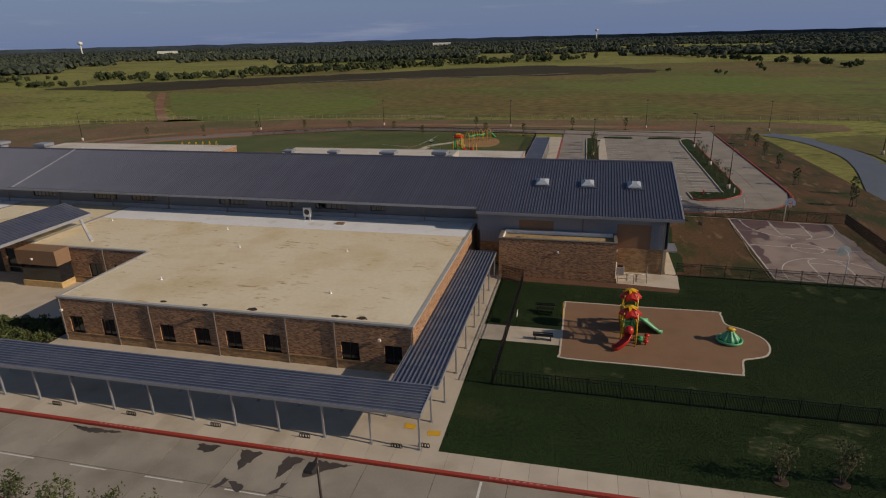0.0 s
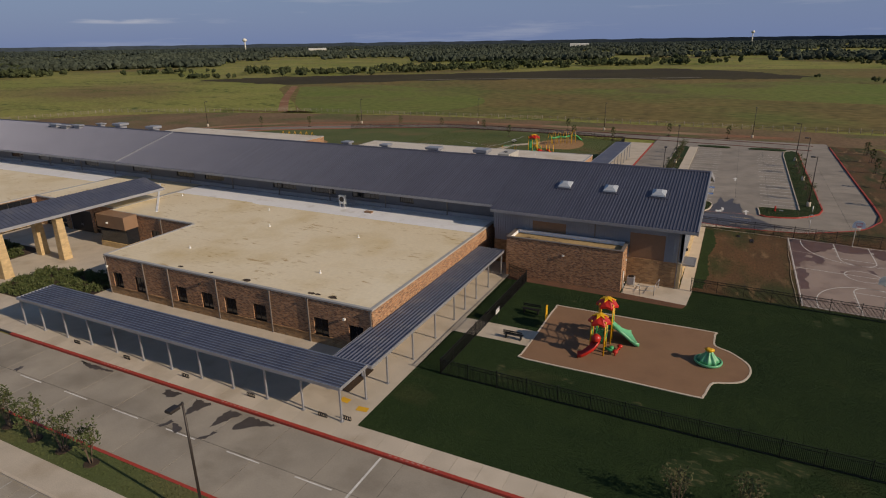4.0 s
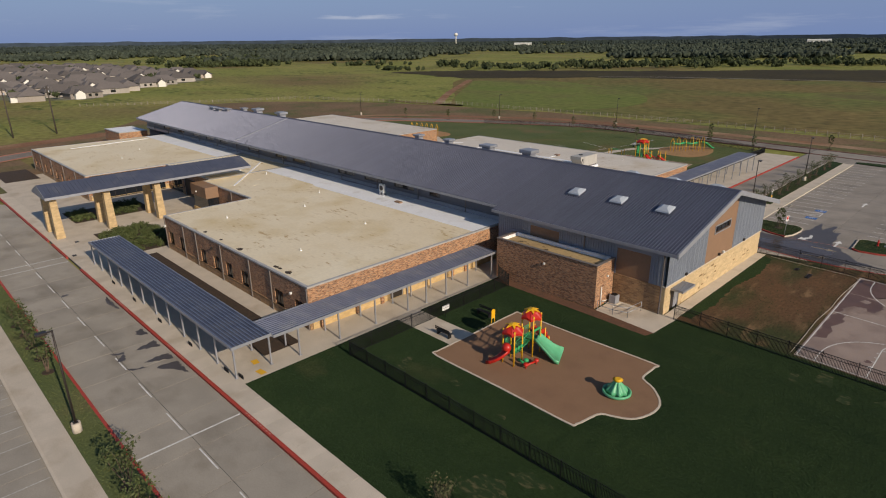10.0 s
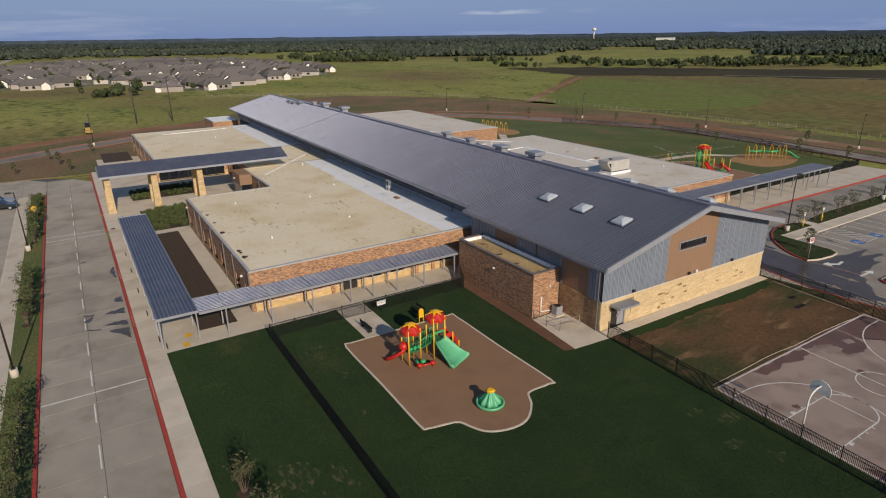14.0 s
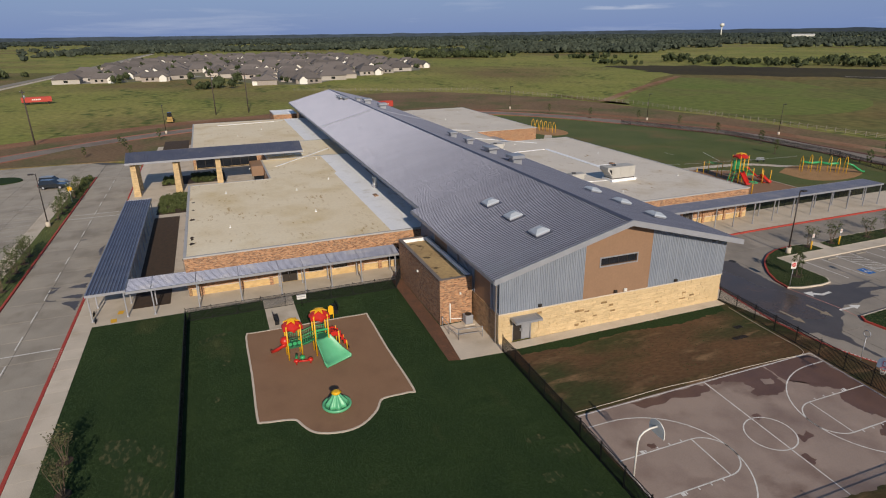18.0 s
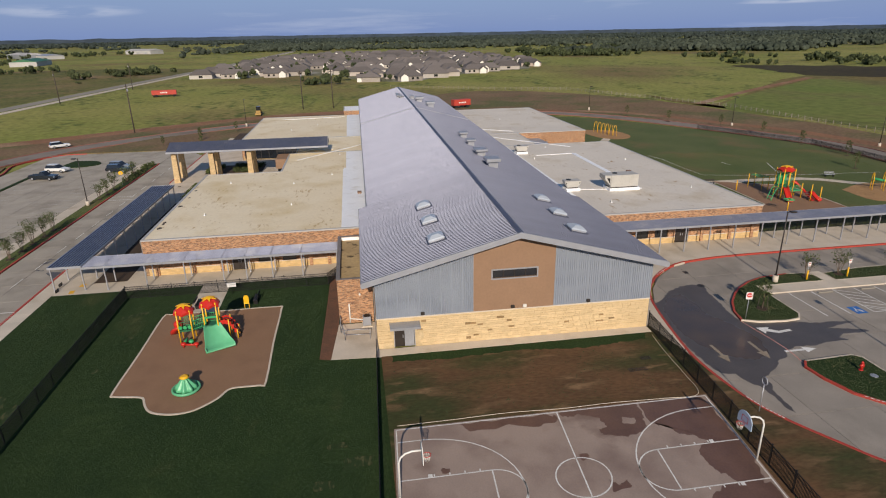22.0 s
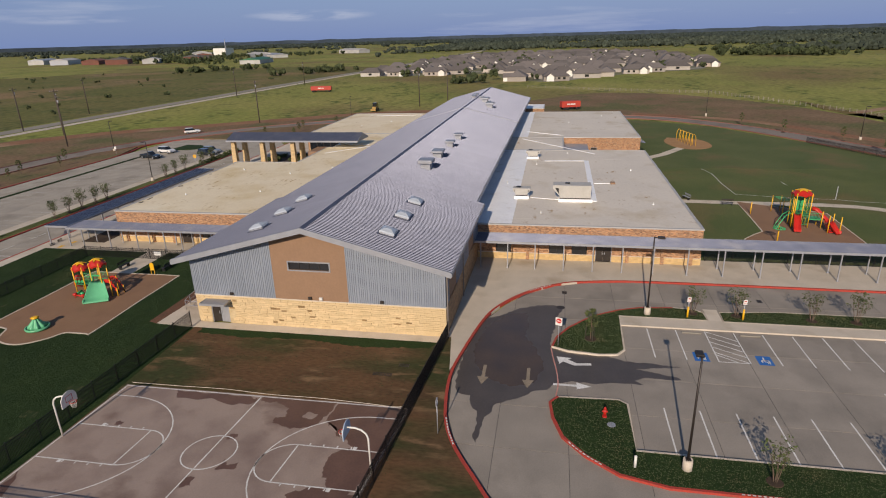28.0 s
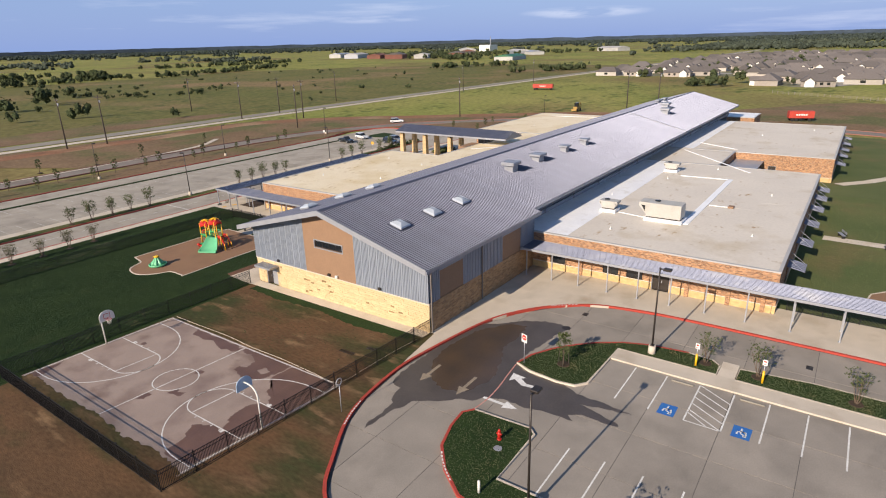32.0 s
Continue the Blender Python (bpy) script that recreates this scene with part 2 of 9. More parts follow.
    if vary:
        oi = N.new("ShaderNodeObjectInfo")
        r = N.new("ShaderNodeMapRange")
        r.inputs["To Min"].default_value, r.inputs["To Max"].default_value = 1 - vary, 1 + vary
        K.new(oi.outputs["Random"], r.inputs["Value"])
        x = N.new("ShaderNodeVectorMath")
        x.operation = "SCALE"
        K.new(col, x.inputs[0])
        K.new(r.outputs["Result"], x.inputs["Scale"])
        col = x.outputs[0]
    K.new(col, bsdf.inputs["Base Color"])
    if bump:
        b = N.new("ShaderNodeBump")
        b.inputs["Strength"].default_value, b.inputs["Distance"].default_value = bump, 0.03
        K.new(nz(bump_scale or fine or 20.0, 3.0), b.inputs["Height"])
        K.new(b.outputs["Normal"], bsdf.inputs["Normal"])
    return m


def brick_mat(name, c1, c2, mortar, bw=0.2, bh=0.067, axis="x", tint=None):
    """Brickwork too small to be built brick by brick: running bond with relief, on upright walls."""
    m = mat(name, c1, c2, 0.6, 0.9)
    N, K = m.node_tree.nodes, m.node_tree.links
    bsdf = N["Principled BSDF"]
    geo = N.new("ShaderNodeNewGeometry")
    sep, com, add = N.new("ShaderNodeSeparateXYZ"), N.new("ShaderNodeCombineXYZ"), N.new("ShaderNodeMath")
    K.new(geo.outputs["Position"], sep.inputs[0])
    K.new(sep.outputs["X"], add.inputs[0])
    K.new(sep.outputs["Y"], add.inputs[1])
    K.new(add.outputs[0], com.inputs["X"])
    K.new(sep.outputs["Z"], com.inputs["Y"])
    br = N.new("ShaderNodeTexBrick")
    br.inputs["Scale"].default_value = 1.0
    br.inputs["Brick Width"].default_value, br.inputs["Row Height"].default_value = bw * 1.4, bh * 1.4
    br.inputs["Mortar Size"].default_value = 0.010
    br.inputs["Color1"].default_value, br.inputs["Color2"].default_value, br.inputs["Mortar"].default_value = (*c1, 1), (*c2, 1), (*mortar, 1)
    K.new(com.outputs[0], br.inputs["Vector"])
    n = N.new("ShaderNodeTexNoise")
    n.inputs["Scale"].default_value, n.inputs["Detail"].default_value = 1.7, 6
    K.new(com.outputs[0], n.inputs["Vector"])
    r = N.new("ShaderNodeMapRange")
    r.inputs["From Min"].default_value, r.inputs["From Max"].default_value = 0.3, 0.7
    r.inputs["To Min"].default_value, r.inputs["To Max"].default_value = 0.88, 1.12
    K.new(n.outputs["Fac"], r.inputs["Value"])
    x = N.new("ShaderNodeVectorMath")
    x.operation = "SCALE"
    K.new(br.outputs["Color"], x.inputs[0])
    K.new(r.outputs["Result"], x.inputs["Scale"])
    K.new(x.outputs[0], bsdf.inputs["Base Color"])
    b = N.new("ShaderNodeBump")
    b.inputs["Strength"].default_value, b.inputs["Distance"].default_value = 0.5, 0.02
    b.invert = True
    K.new(br.outputs["Fac"], b.inputs["Height"])
    K.new(b.outputs["Normal"], bsdf.inputs["Normal"])
    return m


LAWN = mat("lawn", (0.017, 0.034, 0.0105), (0.027, 0.048, 0.014), 0.22, 0.95, fine=5.0, fine_amt=0.30, bump=0.35, bump_scale=30, stain=(0.060, 0.066, 0.026), stain_scale=0.14, stain_lo=0.60, stain_hi=0.82, spec=0.15, stretch=(0.8, 1.2, 1), marks=((0.018, 0.036, 0.011), 0.9, 0.28, 0.48, 0.66))
GRASS = mat("grass_blades", (0.026, 0.050, 0.021), (0.038, 0.063, 0.026), 0.22, 0.85, fine=2.2, fine_amt=0.16, stain=(0.105, 0.100, 0.044), stain_scale=0.14, stain_lo=0.60, stain_hi=0.82, spec=0.2, stretch=(0.8, 1.2, 1), marks=((0.030, 0.054, 0.020), 0.9, 0.28, 0.48, 0.66))
ISLEGRASS = mat("island_grass_blades", (0.048, 0.066, 0.024), (0.070, 0.082, 0.032), 0.5, 0.85, fine=3.0, fine_amt=0.2, stain=(0.115, 0.100, 0.045), stain_scale=0.6, stain_lo=0.54, stain_hi=0.68)
FIELDLAWN = mat("field_lawn", (0.078, 0.104, 0.038), (0.112, 0.126, 0.050), 0.10, 0.95, fine=6.0, fine_amt=0.2, bump=0.3, bump_scale=20, stain=(0.150, 0.118, 0.056), stain_scale=0.09, stain_lo=0.54, stain_hi=0.74, spec=0.15)
TANGRASS = mat("worn_grass", (0.026, 0.044, 0.015), (0.020, 0.038, 0.012), 1.6, 0.95, fine=10.0, fine_amt=0.3, stain=(0.095, 0.088, 0.040), stain_scale=1.3, stain_lo=0.50, stain_hi=0.66, spec=0.2, stretch=(1.0, 2.2, 1.0))
MEADOW = mat("meadow", (0.186, 0.212, 0.046), (0.278, 0.252, 0.078), 0.012, 0.95, fine=0.5, fine_amt=0.32, bump=0.5, bump_scale=3, stain=(0.185, 0.140, 0.058), stain_scale=0.007, stain_lo=0.50, stain_hi=0.66, spec=0.15, marks=((0.085, 0.110, 0.026), 0.03, 0.06, 0.50, 0.60))
SCRUB = mat("scrub_field", (0.150, 0.132, 0.046), (0.118, 0.124, 0.036), 0.015, 0.95, fine=0.4, fine_amt=0.35, bump=0.5, bump_scale=3, stain=(0.225, 0.155, 0.078), stain_scale=0.011, stain_lo=0.52, stain_hi=0.64, spec=0.15, marks=((0.072, 0.088, 0.026), 0.05, 0.05, 0.50, 0.60))
BROWNFIELD = mat("dry_field", (0.190, 0.142, 0.052), (0.136, 0.112, 0.040), 0.02, 0.95, fine=0.25, fine_amt=0.38, stain=(0.128, 0.140, 0.040), stain_scale=0.012, stain_lo=0.46, stain_hi=0.6, spec=0.15)
# dark ground colour that stands for a cloud's shadow
CLOUDSHADE = mat("cloud_shade_field", (0.040, 0.031, 0.018), (0.058, 0.050, 0.022), 0.02, 0.95, fine=0.3, fine_amt=0.3, spec=0.15)
GREENFIELD = mat("green_field", (0.128, 0.168, 0.036), (0.168, 0.172, 0.050), 0.02, 0.95, fine=0.3, fine_amt=0.25, stain=(0.13, 0.115, 0.045), stain_scale=0.02, stain_lo=0.52, stain_hi=0.65, spec=0.15)
SOIL = mat("bare_soil", (0.130, 0.071, 0.035), (0.082, 0.050, 0.026), 0.22, 0.95, fine=3.0, fine_amt=0.25, bump=0.6, bump_scale=8, stain=(0.044, 0.050, 0.018), stain_scale=0.13, stain_lo=0.45, stain_hi=0.62, spec=0.2, stretch=(1.6, 0.6, 1), marks=((0.205, 0.128, 0.068), 0.9, 0.25, 0.52, 0.66))
DRYSOIL = mat("graded_soil", (0.205, 0.138, 0.078), (0.160, 0.104, 0.058), 0.06, 0.95, fine=1.2, fine_amt=0.3, stain=(0.115, 0.112, 0.044), stain_scale=0.05, stain_lo=0.47, stain_hi=0.62, spec=0.2)
OLDROAD = mat("old_road", (0.27, 0.245, 0.20), (0.22, 0.20, 0.165), 0.05, 0.9, fine=2.0, fine_amt=0.12)
REDSOIL = mat("red_soil", (0.27, 0.135, 0.075), (0.20, 0.105, 0.058), 0.08, 0.95, fine=2.0, fine_amt=0.25, stain=(0.34, 0.24, 0.15), stain_scale=0.05, stain_lo=0.48, stain_hi=0.68, spec=0.2)
CONCRETE = mat("road_concrete", (0.305, 0.268, 0.226), (0.250, 0.222, 0.188), 0.35, 0.85, fine=12.0, fine_amt=0.10, stain=(0.185, 0.165, 0.140), stain_scale=0.22, stain_lo=0.50, stain_hi=0.78, vary=0.07, marks=((0.215, 0.19, 0.16), 0.25, 0.6, 0.54, 0.70))
DRIVECRETE = mat("warm_road_concrete", (0.365, 0.326, 0.268), (0.300, 0.270, 0.224), 0.35, 0.85, fine=12.0, fine_amt=0.10, stain=(0.215, 0.188, 0.150), stain_scale=0.22, stain_lo=0.50, stain_hi=0.78, vary=0.07, marks=((0.24, 0.21, 0.165), 0.25, 0.6, 0.54, 0.70))
LOOPCRETE = mat("loop_road_concrete", (0.225, 0.190, 0.158), (0.185, 0.158, 0.132), 0.2, 0.85, fine=8.0, fine_amt=0.12, stain=(0.15, 0.115, 0.085), stain_scale=0.1, stain_lo=0.5, stain_hi=0.7)
WALKCRETE = mat("walk_concrete", (0.58, 0.505, 0.41), (0.50, 0.44, 0.355), 0.5, 0.85, fine=14.0, fine_amt=0.10, stain=(0.39, 0.32, 0.235), stain_scale=0.3, stain_lo=0.53, stain_hi=0.78, vary=0.06)
JOINT = mat("joint", (0.09, 0.085, 0.08))
COURT = mat("court_concrete", (0.345, 0.266, 0.218), (0.295, 0.228, 0.188), 0.3, 0.6, fine=10.0, fine_amt=0.08, stain=(0.215, 0.155, 0.128), stain_scale=0.25, stain_lo=0.47, stain_hi=0.70, marks=((0.20, 0.14, 0.11), 0.5, 0.35, 0.50, 0.66))
WORNPAINT = mat("worn_arrow_paint", (0.30, 0.24, 0.17), (0.22, 0.18, 0.13), 2.0, 0.7, fine=8.0, fine_amt=0.2)
REDPAINT = mat("red_kerb_paint", (0.42, 0.045, 0.025), (0.34, 0.05, 0.035), 1.5, 0.7, fine=8.0, fine_amt=0.2)
WHITEPAINT = mat("white_line_paint", (0.72, 0.71, 0.68), (0.58, 0.57, 0.54), 1.2, 0.8, fine=6.0)
DULLRED = mat("faded_red_kerb", (0.28, 0.115, 0.085), (0.22, 0.11, 0.085), 0.4, 0.85, fine=3.0)
OLDLINE = mat("worn_line_paint", (0.50, 0.48, 0.44), (0.38, 0.36, 0.33), 0.8, 0.85, fine=5.0, fine_amt=0.25)
BLUEPAINT = mat("blue_paint", (0.02, 0.12, 0.42), (0.03, 0.15, 0.40), 2.0, 0.7)
YELLOWPAINT = mat("yellow_paint", (0.75, 0.42, 0.02), (0.62, 0.36, 0.03), 2.0, 0.7)
ROOFMEMB = mat("roof_membrane", (0.78, 0.69, 0.51), (0.72, 0.61, 0.42), 0.10, 0.75, fine=3.0, fine_amt=0.05, stain=(0.62, 0.49, 0.27), stain_scale=0.16, stain_lo=0.50, stain_hi=0.76, marks=((0.44, 0.30, 0.13), 0.8, 2.2, 0.58, 0.70))
ROOFNORTH = mat("grey_roof_membrane", (0.66, 0.605, 0.52), (0.59, 0.54, 0.47), 0.10, 0.75, fine=3.0, fine_amt=0.05, stain=(0.47, 0.385, 0.26), stain_scale=0.16, stain_lo=0.56, stain_hi=0.80, marks=((0.36, 0.25, 0.13), 0.7, 1.2, 0.61, 0.72))
ROOFWHITE = mat("white_roof_membrane", (0.86, 0.87, 0.88), (0.79, 0.80, 0.82), 0.3, 0.5, fine=3.0, fine_amt=0.04, stain=(0.62, 0.60, 0.55), stain_scale=0.5, stain_lo=0.58, stain_hi=0.8)
SEAM = mat("standing_seam_steel", (0.142, 0.152, 0.202), (0.126, 0.136, 0.184), 0.3, 0.52, metal=0.62, fine=4.0, fine_amt=0.05, vary=0.06)
CANOPYM = mat("blue_grey_canopy_steel", (0.135, 0.15, 0.21), (0.11, 0.125, 0.18), 0.8, 0.53, metal=0.5, fine=6.0, fine_amt=0.06, stain=(0.17, 0.18, 0.22), stain_scale=0.5, stain_lo=0.5, stain_hi=0.7)
GALV = mat("pale_steel", (0.42, 0.43, 0.46), (0.36, 0.37, 0.40), 0.6, 0.45, metal=0.5, fine=8.0, fine_amt=0.08)
# paler than the canopy steel: sun glint as a colour
RIBGLINT = mat("rib_glint_steel", (0.27, 0.31, 0.41), (0.23, 0.27, 0.36), 0.8, 0.42, metal=0.5, fine=6.0, fine_amt=0.06)
# grey siding darkened in its colour for the shadow under the eaves
SHADESIDING = mat("eave_shadow_siding", (0.135, 0.145, 0.17), (0.115, 0.125, 0.15), 0.5, 0.55, metal=0.2, fine=6.0, fine_amt=0.05)
SIDING = mat("grey_metal_siding", (0.27, 0.30, 0.35), (0.24, 0.27, 0.32), 0.5, 0.5, metal=0.2, fine=6.0, fine_amt=0.05)
TRIMGREY = mat("grey_trim", (0.33, 0.34, 0.37), (0.28, 0.29, 0.32), 1.0, 0.5, metal=0.2)
BROWNPANEL = mat("brown_panel", (0.265, 0.160, 0.095), (0.24, 0.145, 0.086), 0.8, 0.7, fine=5.0, fine_amt=0.06)
STONEM = mat("limestone", (0.61, 0.46, 0.26), (0.54, 0.40, 0.22), 1.2, 0.9, fine=9.0, fine_amt=0.12, vary=0.10, bump=0.4)
STONEDARK = mat("dark_limestone", (0.30, 0.19, 0.08), (0.24, 0.16, 0.08), 1.5, 0.9, fine=9.0, fine_amt=0.15, vary=0.2, bump=0.4)
MORTAR = mat("mortar", (0.54, 0.42, 0.25), (0.44, 0.33, 0.18), 2.0, 0.95, fine=15.0)
BRICK = brick_mat("blended_brick", (0.55, 0.285, 0.140), (0.15, 0.068, 0.040), (0.38, 0.285, 0.19))
GLASS = mat("dark_glass", (0.012, 0.014, 0.018), (0.016, 0.018, 0.022), 0.3, 0.08, spec=0.8)
BLACKMETAL = mat("black_metal", (0.012, 0.012, 0.013), (0.018, 0.018, 0.018), 3.0, 0.5, metal=0.3)
SPOUT = mat("brown_grey_spout", (0.20, 0.17, 0.15), (0.16, 0.14, 0.125), 1.0, 0.6)
STOREROOF = mat("stained_store_roof", (0.46, 0.33, 0.16), (0.36, 0.25, 0.12), 0.4, 0.8, fine=3.0, stain=(0.10, 0.065, 0.03), stain_scale=0.9, stain_lo=0.60, stain_hi=0.68)
REDDISH = mat("reddish_soil", (0.15, 0.066, 0.034), (0.10, 0.050, 0.028), 0.8, 0.95, fine=6.0, fine_amt=0.3)
BRONZE = mat("dark_bronze", (0.04, 0.032, 0.028), (0.05, 0.042, 0.036), 2.0, 0.45, metal=0.4)
RUBBER = mat("brown_play_surface", (0.245, 0.140, 0.078), (0.220, 0.124, 0.068), 0.4, 0.95, fine=20.0, fine_amt=0.12, stain=(0.195, 0.108, 0.062), stain_scale=0.2, stain_lo=0.55, stain_hi=0.75)
KERBPALE = mat("pale_kerb", (0.60, 0.52, 0.42), (0.52, 0.45, 0.36), 1.5, 0.85, fine=10.0)
PLAYRED = mat("red_plastic", (0.52, 0.022, 0.012), (0.46, 0.02, 0.012), 2.0, 0.4)
PLAYYEL = mat("yellow_plastic", (0.80, 0.44, 0.012), (0.72, 0.40, 0.012), 2.0, 0.4)
PLAYGRN = mat("green_plastic", (0.045, 0.36, 0.13), (0.04, 0.31, 0.11), 2.0, 0.4)
SLIDEGRN = mat("pale_green_plastic", (0.125, 0.44, 0.23), (0.105, 0.40, 0.20), 2.0, 0.4)
PLAYDKG = mat("dark_green_metal", (0.02, 0.14, 0.06), (0.02, 0.12, 0.05), 2.0, 0.5)
BARK = mat("bark", (0.16, 0.11, 0.075), (0.11, 0.08, 0.055), 6.0, 0.95, fine=25.0, fine_amt=0.3)
LEAF = mat("leaf", (0.050, 0.076, 0.022), (0.092, 0.102, 0.036), 3.0, 0.7, fine=12.0, fine_amt=0.3, vary=0.2, spec=0.3)
LEAFDRY = mat("dry_leaf", (0.10, 0.085, 0.04), (0.07, 0.085, 0.035), 3.0, 0.8, fine=12.0, fine_amt=0.3, vary=0.2, spec=0.3)
WOODS = mat("woods", (0.042, 0.055, 0.026), (0.064, 0.076, 0.036), 0.02, 0.95, fine=0.5, fine_amt=0.4, spec=0.1, island=0.35)
# next two: woods greyed and blued, distance haze put into the colour
MIDWOODS = mat("haze_tinted_woods", (0.036, 0.047, 0.040), (0.050, 0.062, 0.054), 0.01, 1.0, fine=0.1, fine_amt=0.3, spec=0.05, island=0.3)
FARWOODS = mat("haze_tinted_far_woods", (0.046, 0.058, 0.044), (0.064, 0.075, 0.054), 0.01, 1.0, fine=0.2, fine_amt=0.3, spec=0.05, island=0.28)
PALETRIM = mat("pale_roof_edge", (0.50, 0.48, 0.45), (0.42, 0.41, 0.39), 1.0, 0.5, metal=0.2)
ORANGEMULCH = mat("orange_mulch", (0.36, 0.205, 0.085), (0.29, 0.16, 0.065), 0.5, 0.95, fine=4.0, fine_amt=0.25)
# backdrop colour that holds the blue of the distant air
HAZYWOODS = mat("haze_tinted_horizon", (0.044, 0.060, 0.082), (0.054, 0.070, 0.094), 0.004, 1.0, fine=0.02, fine_amt=0.25, spec=0.0)
MULCH = mat("mulch", (0.058, 0.034, 0.019), (0.036, 0.024, 0.015), 2.0, 0.95, fine=14.0, fine_amt=0.35, bump=0.5)
ASPHALT = mat("asphalt", (0.135, 0.14, 0.155), (0.11, 0.115, 0.13), 0.2, 0.45, fine=8.0, fine_amt=0.12)
WETCRETE = mat("wet_concrete", (0.088, 0.058, 0.036), (0.060, 0.044, 0.033), 0.35, 0.22, fine=6.0, fine_amt=0.1)
DAMPCRETE = mat("damp_concrete", (0.086, 0.072, 0.064), (0.066, 0.056, 0.050), 0.6, 0.42, fine=6.0, fine_amt=0.12)
WHITEMET = mat("white_painted_metal", (0.72, 0.71, 0.66), (0.64, 0.63, 0.58), 1.0, 0.5, fine=6.0, fine_amt=0.06)
SKYLENS = mat("skylight_acrylic", (0.44, 0.48, 0.53), (0.38, 0.42, 0.47), 2.0, 0.15, spec=0.8)
BEIGEMET = mat("beige_painted_metal", (0.44, 0.425, 0.39), (0.39, 0.375, 0.34), 1.0, 0.5, fine=6.0, fine_amt=0.06)

# ---- ground, fields and roads ----
LOW = -0.15     # road level; lawns and walks lie at 0


def flat(name, pts, z, material, label, category):
    bm = B()
    bm.faces.new([bm.verts.new((x, y, z)) for x, y in pts])
    for f in bm.faces:
        f.normal_update()
        if f.normal.z < 0:
            f.normal_flip()
    return setting(name, bm, material, label, category)


def slab(name, pts, material, label, category, z0=-0.4, z1=0.0):
    bm = B()
    prism(bm, pts, z0, z1)
    bmesh.ops.recalc_face_normals(bm, faces=bm.faces)
    return setting(name, bm, material, label, category)


def rect(x0, y0, x1, y1):
    return [(x0, y0), (x1, y0), (x1, y1), (x0, y1)]


def strip(pts, w):
    """The outline of a road of width w along a plan polyline."""
    P = [Vector(p) for p in pts]
    L, R_ = [], []
    for i in range(len(P)):
        d = (P[min(i + 1, len(P) - 1)] - P[max(i - 1, 0)]).normalized()
        nn = Vector((-d.y, d.x)) * w / 2
        L.append(tuple(P[i] + nn))
        R_.append(tuple(P[i] - nn))
    return L + R_[::-1]


def smooth(pts, n=6):
    """Catmull-Rom points through a plan polyline."""
    P = [Vector(p) for p in pts]
    P = [2 * P[0] - P[1], *P, 2 * P[-1] - P[-2]]
    out = []
    for a, b, c, d in zip(P, P[1:], P[2:], P[3:]):
        for k in range(n):
            u = k / n
            out.append(tuple(0.5 * ((2 * b) + (c - a) * u + (2 * a - 5 * b + 4 * c - d) * u * u + (3 * b - a - 3 * c + d) * u ** 3)))
    return out + [tuple(P[-2])]


def road(name, pts, w, z, material, label):
    bm = B()
    n = len(pts)
    o = strip(pts, w)
    v = [bm.verts.new((x, y, z)) for x, y in o]
    for i in range(n - 1):
        f = bm.faces.new((v[i], v[i + 1], v[2 * n - 2 - i], v[2 * n - 1 - i]))
        f.normal_update()
        if f.normal.z < 0:
            f.normal_flip()
    return setting(name, bm, material, label, "road")


bm = B()
bmesh.ops.create_grid(bm, x_segments=24, y_segments=24, size=4400)
bmesh.ops.translate(bm, verts=bm.verts, vec=(-60, 80, -0.30))
setting("ground", bm, MEADOW, "flat green and tan meadow reaching the horizon", "ground")

# far fields, each a few centimetres above the last
flat("field_dry", smooth([(-190, 195), (-40, 212), (120, 207), (330, 215), (400, 520), (160, 620), (-60, 560), (-200, 400), (-260, 330), (-150, 205), (-190, 195)], 4)[:-1], -0.26, BROWNFIELD, "dry tan and olive field beyond the school fence", "field")
flat("field_green", smooth([(-236, 314), (-195, 344), (-115, 300), (-85, 250), (-100, 212), (-146, 204), (-236, 314)], 4)[:-1], -0.235, GREENFIELD, "bright green field behind the fence", "field")
flat("field_east", smooth([(-60, 330), (40, 300), (160, 290), (320, 260), (330, 380), (140, 400), (30, 430), (-60, 330)], 4)[:-1], -0.235, GREENFIELD, "green meadow beyond the car park", "field")
flat("field_scrub", smooth([(60, -84), (-90, -83), (-186, -80), (-340, -72), (-520, -60), (-560, -240), (-420, -420), (-150, -440), (60, -400), (60, -84)], 3)[:-1], -0.262, SCRUB, "tan and olive scrub field beyond the highway", "field")
flat("bare_verge", smooth([(40, -84), (-30, -84), (-83, -86), (-110, -92), (-82, -104), (-55, -110), (-20, -107), (40, -108), (40, -84)], 4)[:-1], -0.24, DRYSOIL, "bare tan verge beside the highway", "soil")
rf = random.Random(77)


def broken(pts, jag, step=9.0):
    """A plan outline whose edge wanders in and out."""
    q = []
    for a, b in zip(pts, pts[1:] + pts[:1]):
        m = max(1, int(math.hypot(b[0] - a[0], b[1] - a[1]) / step))
        for k in range(m):
            u = k / m
            q.append((a[0] + (b[0] - a[0]) * u + rf.uniform(-jag, jag), a[1] + (b[1] - a[1]) * u + rf.uniform(-jag, jag)))
    return q


